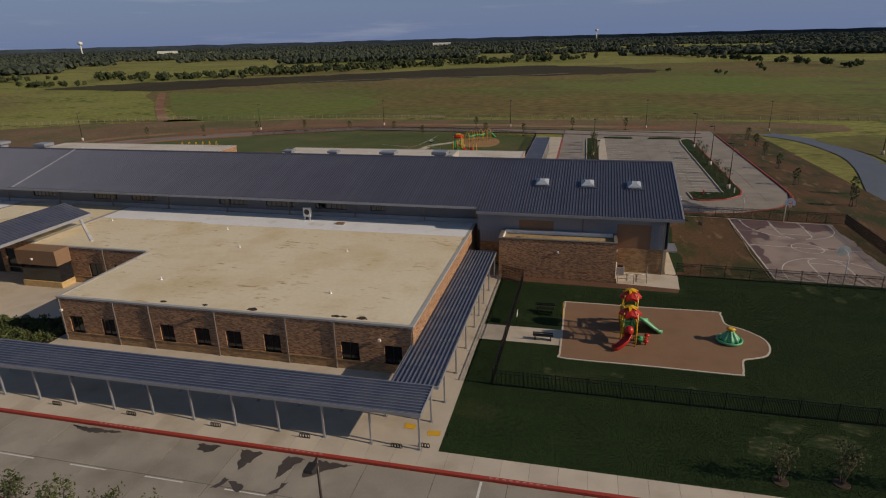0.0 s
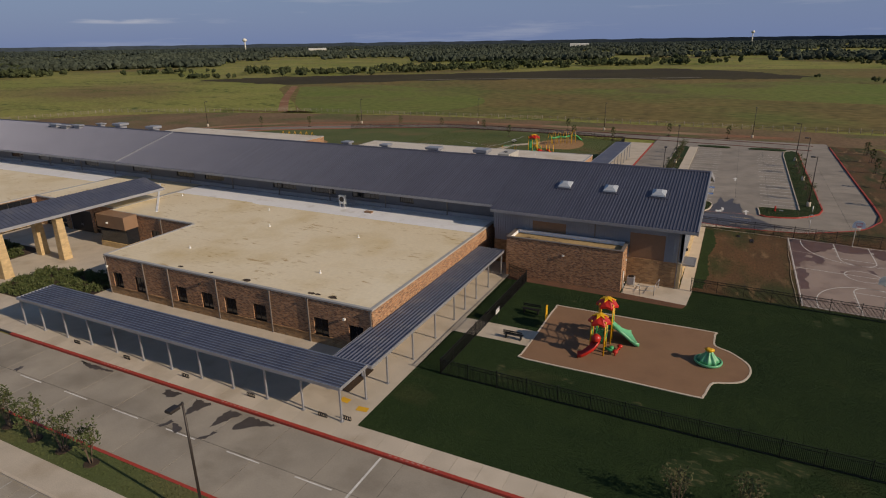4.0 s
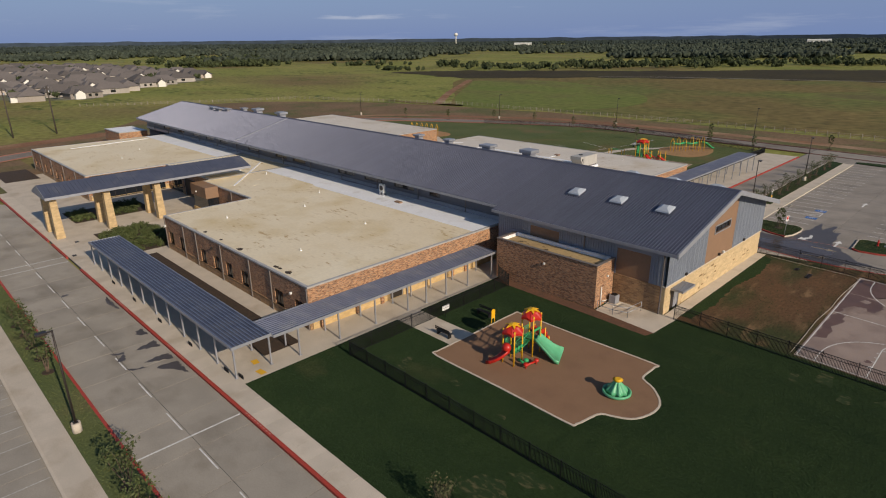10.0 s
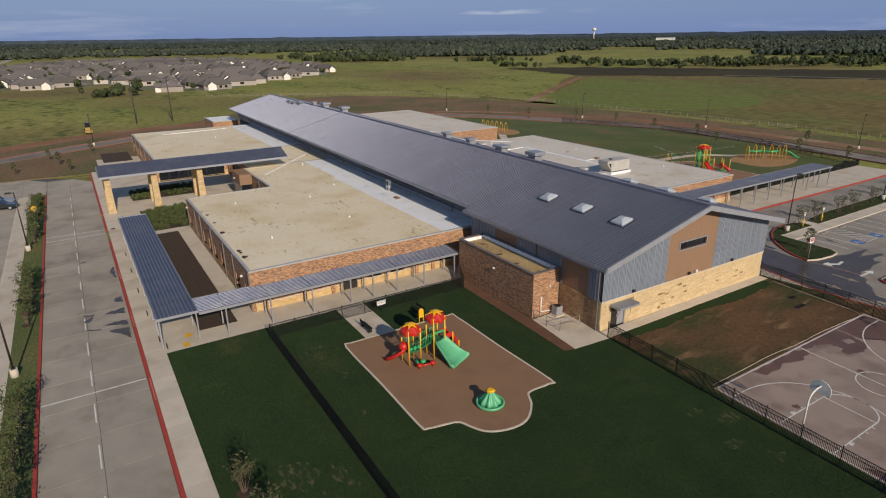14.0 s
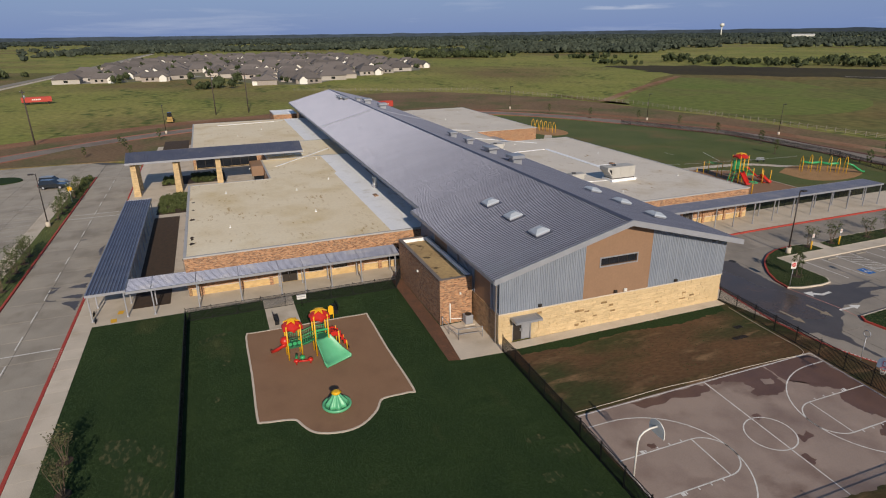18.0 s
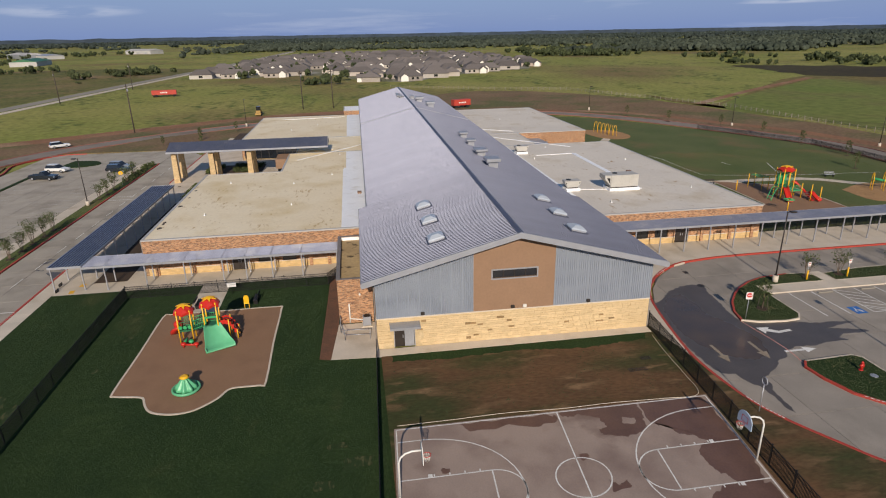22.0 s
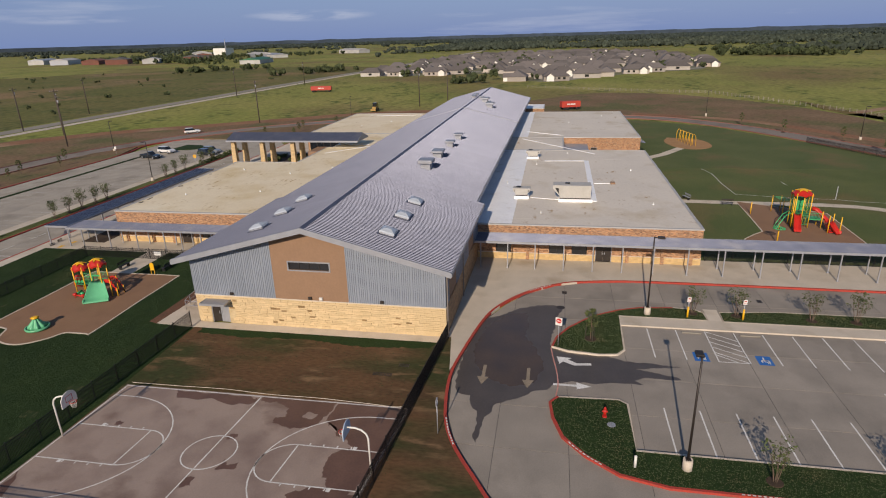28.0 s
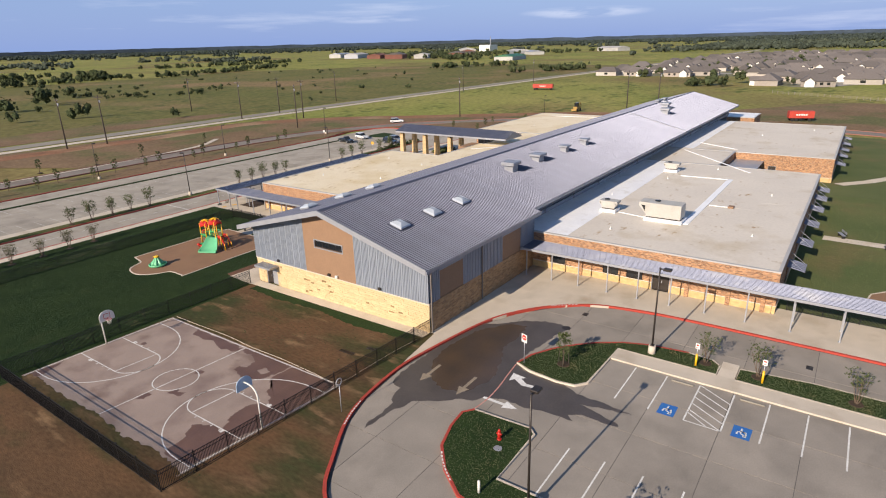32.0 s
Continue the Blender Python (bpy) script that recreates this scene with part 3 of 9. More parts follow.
road("farm_track", smooth([(-151, 198), (-190, 246), (-245, 320)], 4), 4.0, -0.215, REDSOIL, "narrow red dirt track across the fields")
# cloud shadow over the fields, laid down as a darker flat patch
flat("field_ploughed", broken(smooth([(-372, 352), (-262, 334), (-190, 388), (-95, 434), (10, 452), (54, 500), (-30, 600), (-118, 560), (-220, 480), (-327, 421), (-372, 352)], 4)[:-1], 7.0), -0.225, CLOUDSHADE, "dark patch before the woods, coloured as cloud shadow", "field")
road("pond_edge", smooth([(-195, 398), (-150, 424), (-60, 446), (-10, 470)], 4), 2.6, -0.21, OLDROAD, "pale dry ditch along the dark field patch")
flat("soil_west", smooth([(12, -70), (-40, -64), (-85, -62), (-110, -42), (-128, -12), (-150, 25), (-172, 70), (-205, 100), (-228, 122), (-218, 155), (-170, 187), (-110, 200), (-80, 204), (60, 203), (60, 180), (-60, 176), (-105, 160), (-140, 130), (-145, 60), (-100, 0), (-85, -14), (20, -14)], 3)[:-1], -0.225, DRYSOIL, "strip of graded brown soil round the school site", "soil")
road("dirt_bank", smooth([(20, -62), (-45, -56), (-82, -56), (-108, -38), (-124, -14), (-140, 10), (-158, 40), (-166, 80)], 5), 8.0, -0.205, REDSOIL, "red graded dirt bank beside the access road")
road("dirt_verge", smooth([(-152, 130), (-135, 160), (-104, 178), (-80, 189), (-40, 192), (30, 189)], 5), 4.5, -0.205, REDSOIL, "red dirt verge of the loop road")
road("highway", [(60, -78), (-92, -77), (-186, -74), (-340, -66), (-540, -52), (-1100, -30)], 7.5, -0.20, OLDROAD, "grey two-lane highway across the fields")
road("highway_shoulder", [(60, -70), (-92, -69.5), (-186, -66.5), (-340, -59), (-540, -46), (-1100, -25)], 4.0, -0.205, WALKCRETE, "pale gravel shoulder of the highway")
LOOP = smooth([(33, 174), (-10, 179), (-45, 181), (-68, 181), (-98, 168), (-125, 152), (-142, 132), (-148, 95), (-146, 60), (-136, 34), (-118, 10), (-100, -6), (-70, -18), (-30, -21), (30, -20)], 5)
road("loop_road", LOOP, 7.0, -0.19, LOOPCRETE, "grey concrete loop road round the school")
bm = B()
ribbon(bm, [p for p in strip(LOOP, 7.3)[:len(LOOP)]], 0.3, -0.25, -0.02)
ribbon(bm, [p for p in strip(LOOP, 7.3)[len(LOOP):]], 0.3, -0.25, -0.02)
setting("loop_kerb", bm, DULLRED, "red painted kerb along the loop road", "kerb")
flat("access_walk", strip(smooth([(6, -24), (-20, -24.5), (-44, -27.5), (-56, -35)], 4), 1.6), -0.15, WALKCRETE, "narrow winding concrete path on bare soil", "path")
road("blue_road", smooth([(49, 96), (52, 112), (58, 134), (60, 150), (57, 168), (50, 178)], 4), 6.0, -0.18, ASPHALT, "damp bluish asphalt access road")
flat("verge_bright", smooth([(62, 128), (64, 150), (60, 172), (90, 176), (100, 130), (62, 128)], 4)[:-1], -0.17, GREENFIELD, "bright yellow-green verge beside the access road", "lawn")

# lawns and bare soil of the school
slab("lawn_south", rect(-5.9, 35.2, 75, 70.2), LAWN, "dark green mown lawn round the playground", "lawn")
slab("soil_east", [(12.3, 70.2), (75, 70.2), (75, 94.8), (50, 96), (47, 176), (36.8, 178), (36.8, 112), (35.4, 106), (33.1, 102.1), (30.2, 100), (27, 98.1), (23.9, 97.1), (18, 96.4), (12.3, 95.6)], SOIL, "patchy bare brown soil with thin grass", "soil", z1=-0.006)
slab("lawn_north", [(-10.5, 98), (-10.5, 168), (-36, 176), (-66, 176.5), (-94, 164), (-121, 148), (-134, 130), (-134, 98)], FIELDLAWN, "green school field behind the building", "lawn", z1=-0.01)
slab("lawn_west", [(-134, 44), (-131, 36), (-118, 14), (-98, 0), (-96, 36), (-112, 44)], DRYSOIL, "brown planted verge west of the building", "soil", z1=-0.01)
slab("service_yard", rect(-145, 60, -112, 98), WALKCRETE, "concrete service yard behind the building", "pavement", z1=-0.02)

# south side
DRIVE = rect(-97, 25.7, 75, 33.2)
flat("drive_base", [(-97, -4), (75, -4), (75, 33.2), (-88, 33.2), (-93, 30), (-97, 24)], LOW - 0.02, JOINT, "dark joints between concrete road slabs", "road")
slab("median_grass", rect(-80, 23.4, 75, 25.6), FIELDLAWN, "grass strip with young trees between drive and car park", "lawn")
slab("median_walk", rect(-80, 21.6, 75, 23.4), WALKCRETE, "pale concrete walk along the car park", "pavement", z1=-0.01)
slab("lot_divider", rect(-74, 2.3, 75, 3.1), LAWN, "narrow grass divider in the car park", "lawn", z1=-0.03)
slab("lot_end_island", smooth([(-87.5, 5), (-82, 4.6), (-80, 6), (-80.6, 10), (-83, 12.2), (-86.6, 10), (-87.5, 5)], 4)[:-1], LAWN, "small rounded grass island at the car park end", "lawn")
slab("lot_south_bank", [(-74, -14), (75, -14), (75, -4.2), (-70, -4.2), (-84, -8)], DRYSOIL, "planted brown bank south of the car park", "soil", z1=-0.02)
slab("walk_south", rect(-97, 33.45, 75, 35.2), JOINT, "pale concrete pavement along the drive", "pavement", z1=-0.03)
slab("forecourt", [(-112, 35.2), (-5.9, 35.2), (-5.9, 66.6), (-6.3, 72), (-112, 72)], WALKCRETE, "pale concrete apron round the classroom wings", "pavement", z1=-0.006)
slab("planting_bed", rect(-43.4, 38.5, -8.85, 42.1), MULCH, "dark mulched bed between the canopy and the wall", "bed", z1=0.03)
slab("lawn_bed", rect(-120, 36.5, -107, 42.5), MULCH, "dark mulched bed before the far wing", "bed", z1=0.03)

# north side
flat("lot_base", [(-3.2, 114), (-2.2, 107.8), (1.5, 101.8), (7.7, 98.3), (14.8, 97), (18, 96.4), (23.9, 97.1), (27, 98.1), (30.2, 100), (33.1, 102.1), (35.4, 106), (36.8, 112), (36.8, 182), (-3.2, 182)], LOW - 0.02, JOINT, "dark joints of the northern car park", "road")
PLAZA = [(-10.5, 95.2), (12.3, 95.2), (12.3, 95.6), (18, 96.4), (14.8, 97), (7.7, 98.3), (4, 99.9), (1.0, 102.2), (-1.2, 105), (-2.4, 108.2), (-3.2, 114), (-3.3, 168), (-10.5, 168)]
slab("plaza_north", PLAZA, WALKCRETE, "pale concrete plaza along the covered walk", "pavement")


def kerb(name, pts, w, material, label, z1=0.02, closed=False):
    bm = B()
    ribbon(bm, pts, w, LOW - 0.1, z1, closed)
    return setting(name, bm, material, label, "kerb")


kerb("kerb_drive_north", [(-97, 33.35), (-59.5, 33.35)], 0.27, REDPAINT, "red painted kerb of the drive")
kerb("kerb_drive_mid", [(-57.5, 33.35), (-50, 33.35)], 0.27, REDPAINT, "short red kerb before the portico")
kerb("kerb_drive_east", [(-44, 33.35), (75, 33.35)], 0.27, REDPAINT, "long red painted kerb of the drive")
kerb("kerb_drive_south", [(-80, 25.6), (75, 25.6)], 0.22, REDPAINT, "red painted kerb beside the grass strip")
kerb("kerb_lot_south", [(-80, 21.55), (75, 21.55)], 0.18, WALKCRETE, "pale concrete kerb of the car park", 0.0)
kerb("kerb_lot_bank", smooth([(-97, 4), (-96, -2), (-86, -7), (-72, -4.2), (-40, -4.2), (75, -4.2)], 4), 0.3, REDPAINT, "red painted kerb of the southern car park")
OUTER = smooth([(-3.2, 168), (-3.2, 140), (-3.2, 116), (-2.4, 108.2), (-1.2, 105), (1.0, 102.2), (4, 99.9), (7.7, 98.3), (14.8, 97), (19, 96.6), (23.9, 97.1), (27, 98.1), (30.2, 100), (33.1, 102.1), (35.4, 106), (36.8, 112), (36.8, 140), (36.8, 176)], 4)
kerb("kerb_loop_outer", OUTER, 0.24, REDPAINT, "red painted kerb curving round the car park loop")

# islands of the northern car park
ISL_A = [(12.8, 104.8), (11, 105.2), (9, 106.3), (7.2, 107.8), (5.9, 109.2), (4.6, 111.2), (3.8, 113.3), (3.4, 116.6), (3.6, 118.6), (4.3, 119.3), (5.9, 119.3), (5.9, 111.2), (12.6, 111), (13.5, 110.3), (13.7, 108.8), (13.4, 106.2)]
ISL_W = [(4.0, 120.8), (6.0, 120.8), (6.0, 166), (3.6, 167.5), (3.2, 166), (3.3, 126)]
ISL_B = [(20.6, 105.3), (21.4, 104.7), (23.2, 104.9), (25.4, 105.6), (27.2, 107.1), (28.7, 109.1), (29.4, 112), (29.4, 166), (28.4, 168), (26.6, 166), (26.2, 160), (26.2, 110.4), (20.9, 110.4), (20.4, 109.8)]
for nm, pts, lab in (("island_stop", ISL_A, "grass island with a stop sign and young tree"), ("island_west", ISL_W, "long narrow grass island with young trees"), ("island_east", ISL_B, "grass island with a red hydrant and lamp posts")):
    slab(nm, pts[::-1], LAWN, lab, "lawn")
kerb("island_stop_kerb", ISL_A, 0.16, KERBPALE, "pale concrete kerb round the island", 0.012, True)
kerb("island_west_kerb", ISL_W, 0.16, KERBPALE, "pale concrete kerb round the narrow island", 0.012, True)
kerb("island_east_kerb", ISL_B, 0.16, KERBPALE, "pale concrete kerb round the hydrant island", 0.012, True)
kerb("island_east_red", ISL_B[:8], 0.2, REDPAINT, "red painted stretch of island kerb", 0.02)
kerb("island_stop_red", ISL_A[:8][::-1], 0.2, REDPAINT, "red painted stretch of kerb at the stop sign", 0.018)
slab("lot_walk", rect(5.9, 111.2, 7.8, 166), WALKCRETE, "pale concrete walk at the head of the stalls", "pavement", z1=-0.004)
slab("gate_walk", rect(3.4, 119.4, 5.9, 120.7), WALKCRETE, "concrete gap between the grass islands", "pavement", z1=-0.008)
slab("island_north_a", smooth([(8, 168), (14, 167.4), (15, 169), (13, 170), (8, 169.6), (8, 168)], 3)[:-1], LAWN, "small grass island at the end of the stalls", "lawn")
slab("island_north_b", smooth([(19, 167.6), (26, 167.4), (27, 169), (24, 170), (19.6, 169.4), (19, 167.6)], 3)[:-1], LAWN, "small grass island at the end of the row", "lawn")

# court, play surface and paths
def turn(x, y):
    """From the court's own rectangle to its slightly skewed place beside the hall."""
    u, v = (x - 23.8) / 13.5, (y - 70.6) / 22.8
    return 23.75 + 13.7 * u - 0.1 * v, 70.55 - 0.65 * u + (23.9 - 0.8 * u) * v


slab("basketball_court", [turn(*p) for p in rect(23.8, 70.6, 37.3, 93.4)], COURT, "pinkish concrete basketball court with damp patches", "court", z1=0.02)
MAT = smooth([(1.4, 49.6), (1.9, 49.0), (9, 49.0), (15.2, 48.9), (15.9, 49.2), (16.2, 50.6), (16.5, 51.5), (17.4, 51.9), (18.4, 52.5), (18.95, 53.5), (19.15, 54.8), (18.8, 56), (17.6, 57.3), (16.5, 57.9), (16.25, 58.6), (16.25, 60.3), (15.8, 60.75), (9, 60.6), (2.2, 60.6), (1.5, 60.1), (1.45, 55)], 3)
slab("play_surface", MAT, RUBBER, "brown rubber play surface with a pale edge", "play surface", z1=0.03)
kerb("play_surface_edge", MAT, 0.16, KERBPALE, "pale concrete edging round the play surface", 0.05, True)
slab("playground_path", rect(-6.0, 51.2, 1.4, 54.2), WALKCRETE, "pale concrete path from the gate to the playground", "path", z1=0.014)
slab("equipment_pad", [(6.8, 66.5), (13.3, 65.9), (13.6, 70.2), (6.8, 70.2)], WALKCRETE, "concrete pad beside the condensing unit", "pavement", z1=0.02)
slab("wall_soil_strip", [(-5.8, 65.4), (3, 65.2), (13, 64.9), (13.3, 65.9), (6.8, 66.5), (-5.8, 66.6)], REDDISH, "strip of bare reddish soil along the brick store", "soil", z1=0.012)
slab("gable_apron", rect(12.3, 70.2, 13.5, 95.2), WALKCRETE, "narrow concrete apron along the stone wall", "pavement", z1=0.02)
PLAY_N = [(-38.3, 133.4), (-32.4, 144.4), (-17.0, 143.7), (-16.2, 131.4), (-16.6, 129.8), (-17.6, 129.2), (-19.2, 129.5), (-21.2, 131.2), (-22.7, 132.7), (-30.0, 133.1)][::-1]
slab("play_surface_north", PLAY_N, RUBBER, "brown rubber play surface on the field", "play surface", z1=0.02)
kerb("play_surface_north_edge", PLAY_N, 0.16, KERBPALE, "pale concrete edging round the field play surface", 0.04, True)
slab("play_surface_climber", smooth([(-28, 151), (-21, 151), (-19, 158), (-22, 166), (-28, 165), (-31, 158), (-28, 151)], 4)[:-1], ORANGEMULCH, "orange mulch under the arched climbers", "play surface", z1=0.02)
slab("play_surface_far", smooth([(-101, 133), (-94, 131.4), (-86, 133.4), (-84.5, 138), (-89, 141.4), (-98, 140.2), (-101, 133)], 4)[:-1], ORANGEMULCH, "orange mulch under the yellow arches", "play surface", z1=0.02)
flat("field_path", strip(smooth([(-38, 124), (-37.5, 133), (-36.5, 150), (-31, 157.5), (-29, 162)], 4), 2.0), 0.012, WALKCRETE, "concrete path across the school field", "path")
flat("field_path_far", strip([(-73.2, 124.2), (-78, 128.6), (-87, 134.4)], 2.0), 0.012, WALKCRETE, "concrete path to the far play area", "path")

# ---- painted lines ----


def lines(name, segs, w, z, material, label):
    bm = B()
    for a, b in segs:
        d = (Vector(b) - Vector(a)).normalized()
        nn = Vector((-d.y, d.x)) * w / 2
        A, C = Vector(a), Vector(b)
        bm.faces.new([bm.verts.new((*p, z)) for p in (A - nn, C - nn, C + nn, A + nn)])
    return setting(name, bm, material, label, "painted line")


def poly_segs(pts):
    return list(zip(pts, pts[1:]))


Z_LOW, Z_CRT = LOW + 0.006, 0.026
lines("drive_dashes", [((x, 29.28), (x + 2.85, 29.28)) for x in np.arange(-75.9, 60, 5.77)], 0.10, Z_LOW, WHITEPAINT, "dashed white centre line of the drive")
lines("drive_cross_line", [((-2.65, 25.8), (-2.65, 33.1)), ((-48.6, 25.8), (-48.6, 33.1)), ((-50.8, 25.8), (-50.8, 33.1))], 0.16, Z_LOW, WHITEPAINT, "white stop lines across the drive")
lines("south_stalls", [((x, 16.4), (x, 21.4)) for x in np.arange(-60.4, 70, 2.52)], 0.10, Z_LOW, OLDLINE, "white stall lines of the southern car park")
lines("south_stalls_far", [((x, 3.2), (x, 8.2)) for x in np.arange(-60.4, 70, 2.52)], 0.10, Z_LOW, OLDLINE, "white stall lines by the grass divider")
WEST_X = [113.5, 116.05, 118.6, 121.1] + [123.55 + 2.5 * i for i in range(17)]
lines("west_stalls", [((8.0, y), (13.4, y)) for y in WEST_X], 0.11, Z_LOW, WHITEPAINT, "white stall lines before the covered walk")
lines("east_stalls", [((20.8, y), (26.1, y)) for y in [113.0 + 2.5 * i for i in range(20)]], 0.11, Z_LOW, WHITEPAINT, "white stall lines before the hydrant island")
lines("access_hatching", [((8.0 + 0.95 * i, 118.6), (9.6 + 0.95 * i, 121.1)) for i in range(5)] + [((13.4, 118.6), (13.4, 121.1)), ((12.2, 118.6), (13.4, 120.2))], 0.10, Z_LOW, WHITEPAINT, "white hatching between two disabled bays")
CX, CY = 30.6, 82.0
court = []
court += poly_segs([(23.95, 70.75), (37.15, 70.75), (37.15, 93.25), (23.95, 93.25), (23.95, 70.75)])
court += [((23.95, CY), (37.15, CY))]
court += poly_segs(arc(30.55, CY, 1.72, 0, 360, 36))
for s, y0 in ((1, 70.75), (-1, 93.25)):
    court += poly_segs([(28.98, y0), (28.98, y0 + s * 5.8)]) + poly_segs([(32.64, y0), (32.64, y0 + s * 5.8)]) + [((28.98, y0 + s * 5.8), (32.64, y0 + s * 5.8))]
    court += poly_segs(arc(30.81, y0 + s * 5.8, 1.83, 0, s * 180, 18))
    court += poly_segs([(25.3, y0), (25.3, y0 + s * 1.6)] + arc(30.81, y0 + s * 1.6, 5.51, 180, 180 - s * 180, 26, 6.0) + [(36.32, y0)])
    for k in range(4):
        for x, d in ((28.98, -0.25), (32.64, 0.25)):
            court += [((x, y0 + s * (2.2 + 0.95 * k)), (x + d, y0 + s * (2.2 + 0.95 * k)))]
lines("court_lines", [(turn(*a), turn(*b)) for a, b in court], 0.09, Z_CRT, WHITEPAINT, "white basketball court markings")
lines("court_blocks", [(turn(x, y), turn(x + d, y)) for x, d in ((28.98, -0.3), (32.64, 0.3)) for y in (72.7, 91.3)], 0.28, Z_CRT + 0.004, WHITEPAINT, "white blocks beside the lane lines")
lines("field_line", poly_segs([(-63, 133.4), (-58.4, 134.4), (-50.9, 134.2), (-43.1, 134.5), (-40.8, 143.4), (-40.8, 148.5), (-39.4, 152.5), (-39.0, 156.6), (-38, 168)]) + [((-53, 144.6), (-49.9, 144.8)), ((-50, 153), (-41, 149))], 0.12, 0.004, WHITEPAINT, "faded white line on the school field")


def arrow(name, cx, cy, rz, bent=0.0, worn=False):
    """A painted lane arrow that points along local +y."""
    bm = B()
    pts = [(-0.12, -1.3), (0.12, -1.3), (0.12, 0.3), (0.42, 0.3), (0, 1.3), (-0.42, 0.3), (-0.12, 0.3)]
    if bent:
        pts = [(-0.15, -1.2), (0.15, -1.2), (0.2, -0.2), (0.75, 0.35), (0.95, 0.05), (1.25, 1.1), (0.2, 1.1), (0.5, 0.75), (-0.1, 0.1)]
    m = Matrix.Rotation(rz, 2)
    bm.faces.new([bm.verts.new((*(m @ Vector(p) * 1.15 + Vector((cx, cy))), Z_LOW)) for p in pts])
    setting(name, bm, WORNPAINT if worn else WHITEPAINT, "faded tan lane arrow" if worn else "white painted lane arrow", "painted line")


arrow("turn_arrow", 15.5, 106.7, radians(190), 1)
arrow("exit_arrow", 18.7, 106.4, radians(0))
arrow("lane_arrow_west", 18.05, 102.9, radians(-90), 0, True)
arrow("lane_arrow_east", 18.0, 99.25, radians(-90), 0, True)
arrow("lot_arrow", 16.8, 131.0, radians(0))


def disabled_mark(name, cx, cy):
    bm = B()
    for x0, y0, x1, y1 in ((-0.75, -0.6, 0.75, 0.6),):
        bm.faces.new([bm.verts.new((cx + x, cy + y, Z_LOW)) for x, y in rect(x0, y0, x1, y1)])
    setting(name, bm, BLUEPAINT, "blue painted disabled bay square", "painted mark")
    z = Z_LOW + 0.004
    segs = poly_segs(arc(cx + 0.18, cy + 0.02, 0.30, 20, 300, 12)) + [((cx - 0.42, cy - 0.02), (cx + 0.12, cy - 0.06)), ((cx - 0.12, cy - 0.05), (cx - 0.08, cy + 0.32)), ((cx + 0.12, cy - 0.06), (cx + 0.36, cy + 0.30)), ((cx + 0.36, cy + 0.30), (cx + 0.5, cy + 0.28))]
    lines(name + "_symbol", segs + [((cx - 0.52, cy - 0.02), (cx - 0.44, cy - 0.02))], 0.11, z, WHITEPAINT, "white wheelchair symbol on the blue square")


disabled_mark("disabled_mark_a", 12.75, 117.3)
disabled_mark("disabled_mark_b", 12.75, 122.35)
lines("yellow_mark", [((-8.9, 37.5), (-8.1, 37.4)), ((-7.1, 36.95), (-6.2, 37.05))], 0.55, 0.006, YELLOWPAINT, "yellow painted warning squares at the canopy end")
KERBWORN = mat("worn_white_paint", (0.55, 0.30, 0.26), (0.45, 0.18, 0.14), 3.0, 0.8)
for nm, xs in (("kerb_lettering_east", np.arange(-2.2, 1.2, 0.42)), ("kerb_lettering_mid", np.arange(-31, -27.6, 0.42)), ("kerb_lettering_front", np.arange(-17, -13.6, 0.42))):
    lines(nm, [((x, 33.36), (x + 0.22, 33.36)) for x in xs], 0.09, 0.026, KERBWORN, "row of faded white lettering bars on the red kerb")

for nm, pts in (("kerb_lettering_island", [(25.9, 105.95), (26.5, 106.4), (27.2, 107.1), (28.0, 108.1)]), ("kerb_lettering_bend", [(29.4, 116.0), (29.4, 119.0)]), ("kerb_lettering_plaza", [(0.9, 102.3), (0.0, 103.4), (-0.9, 104.6)]), ("kerb_lettering_loop", [(24.4, 97.25), (26.0, 97.7), (27.4, 98.3)])):
    segs = []
    for a, b in zip(pts, pts[1:]):
        n = max(1, int(math.hypot(b[0] - a[0], b[1] - a[1]) / 0.3))
        for k in range(n):
            segs.append(((a[0] + (b[0] - a[0]) * (k + 0.15) / n, a[1] + (b[1] - a[1]) * (k + 0.15) / n), (a[0] + (b[0] - a[0]) * (k + 0.8) / n, a[1] + (b[1] - a[1]) * (k + 0.8) / n)))
    lines(nm, segs, 0.1, 0.027, WHITEPAINT, "row of white lettering bars on the red kerb")

lines("lane_edge_line", poly_segs(smooth([(12.9, 104.7), (14.6, 104.9), (16.8, 105.2), (18.8, 105.3), (20.6, 105.1)], 3)), 0.1, Z_LOW + 0.003, KERBWORN, "faded red line across the drive between two islands")

# damp patches with their own outline
DAMPCOURT = mat("damp_court", (0.150, 0.084, 0.060), (0.108, 0.060, 0.044), 0.5, 0.45, fine=7.0, fine_amt=0.12)
random.seed(21)


def damp(pts, material, z, jag=0.18):
    q = []
    for a, b in zip(pts, pts[1:] + pts[:1]):
        for k in range(4):
            u = k / 4
            q.append((a[0] + (b[0] - a[0]) * u + random.uniform(-jag, jag), a[1] + (b[1] - a[1]) * u + random.uniform(-jag, jag)))
    flat("damp_patch", smooth(q + q[:1], 2)[:-1], z, material, "dark damp patch drying on concrete", "damp patch")


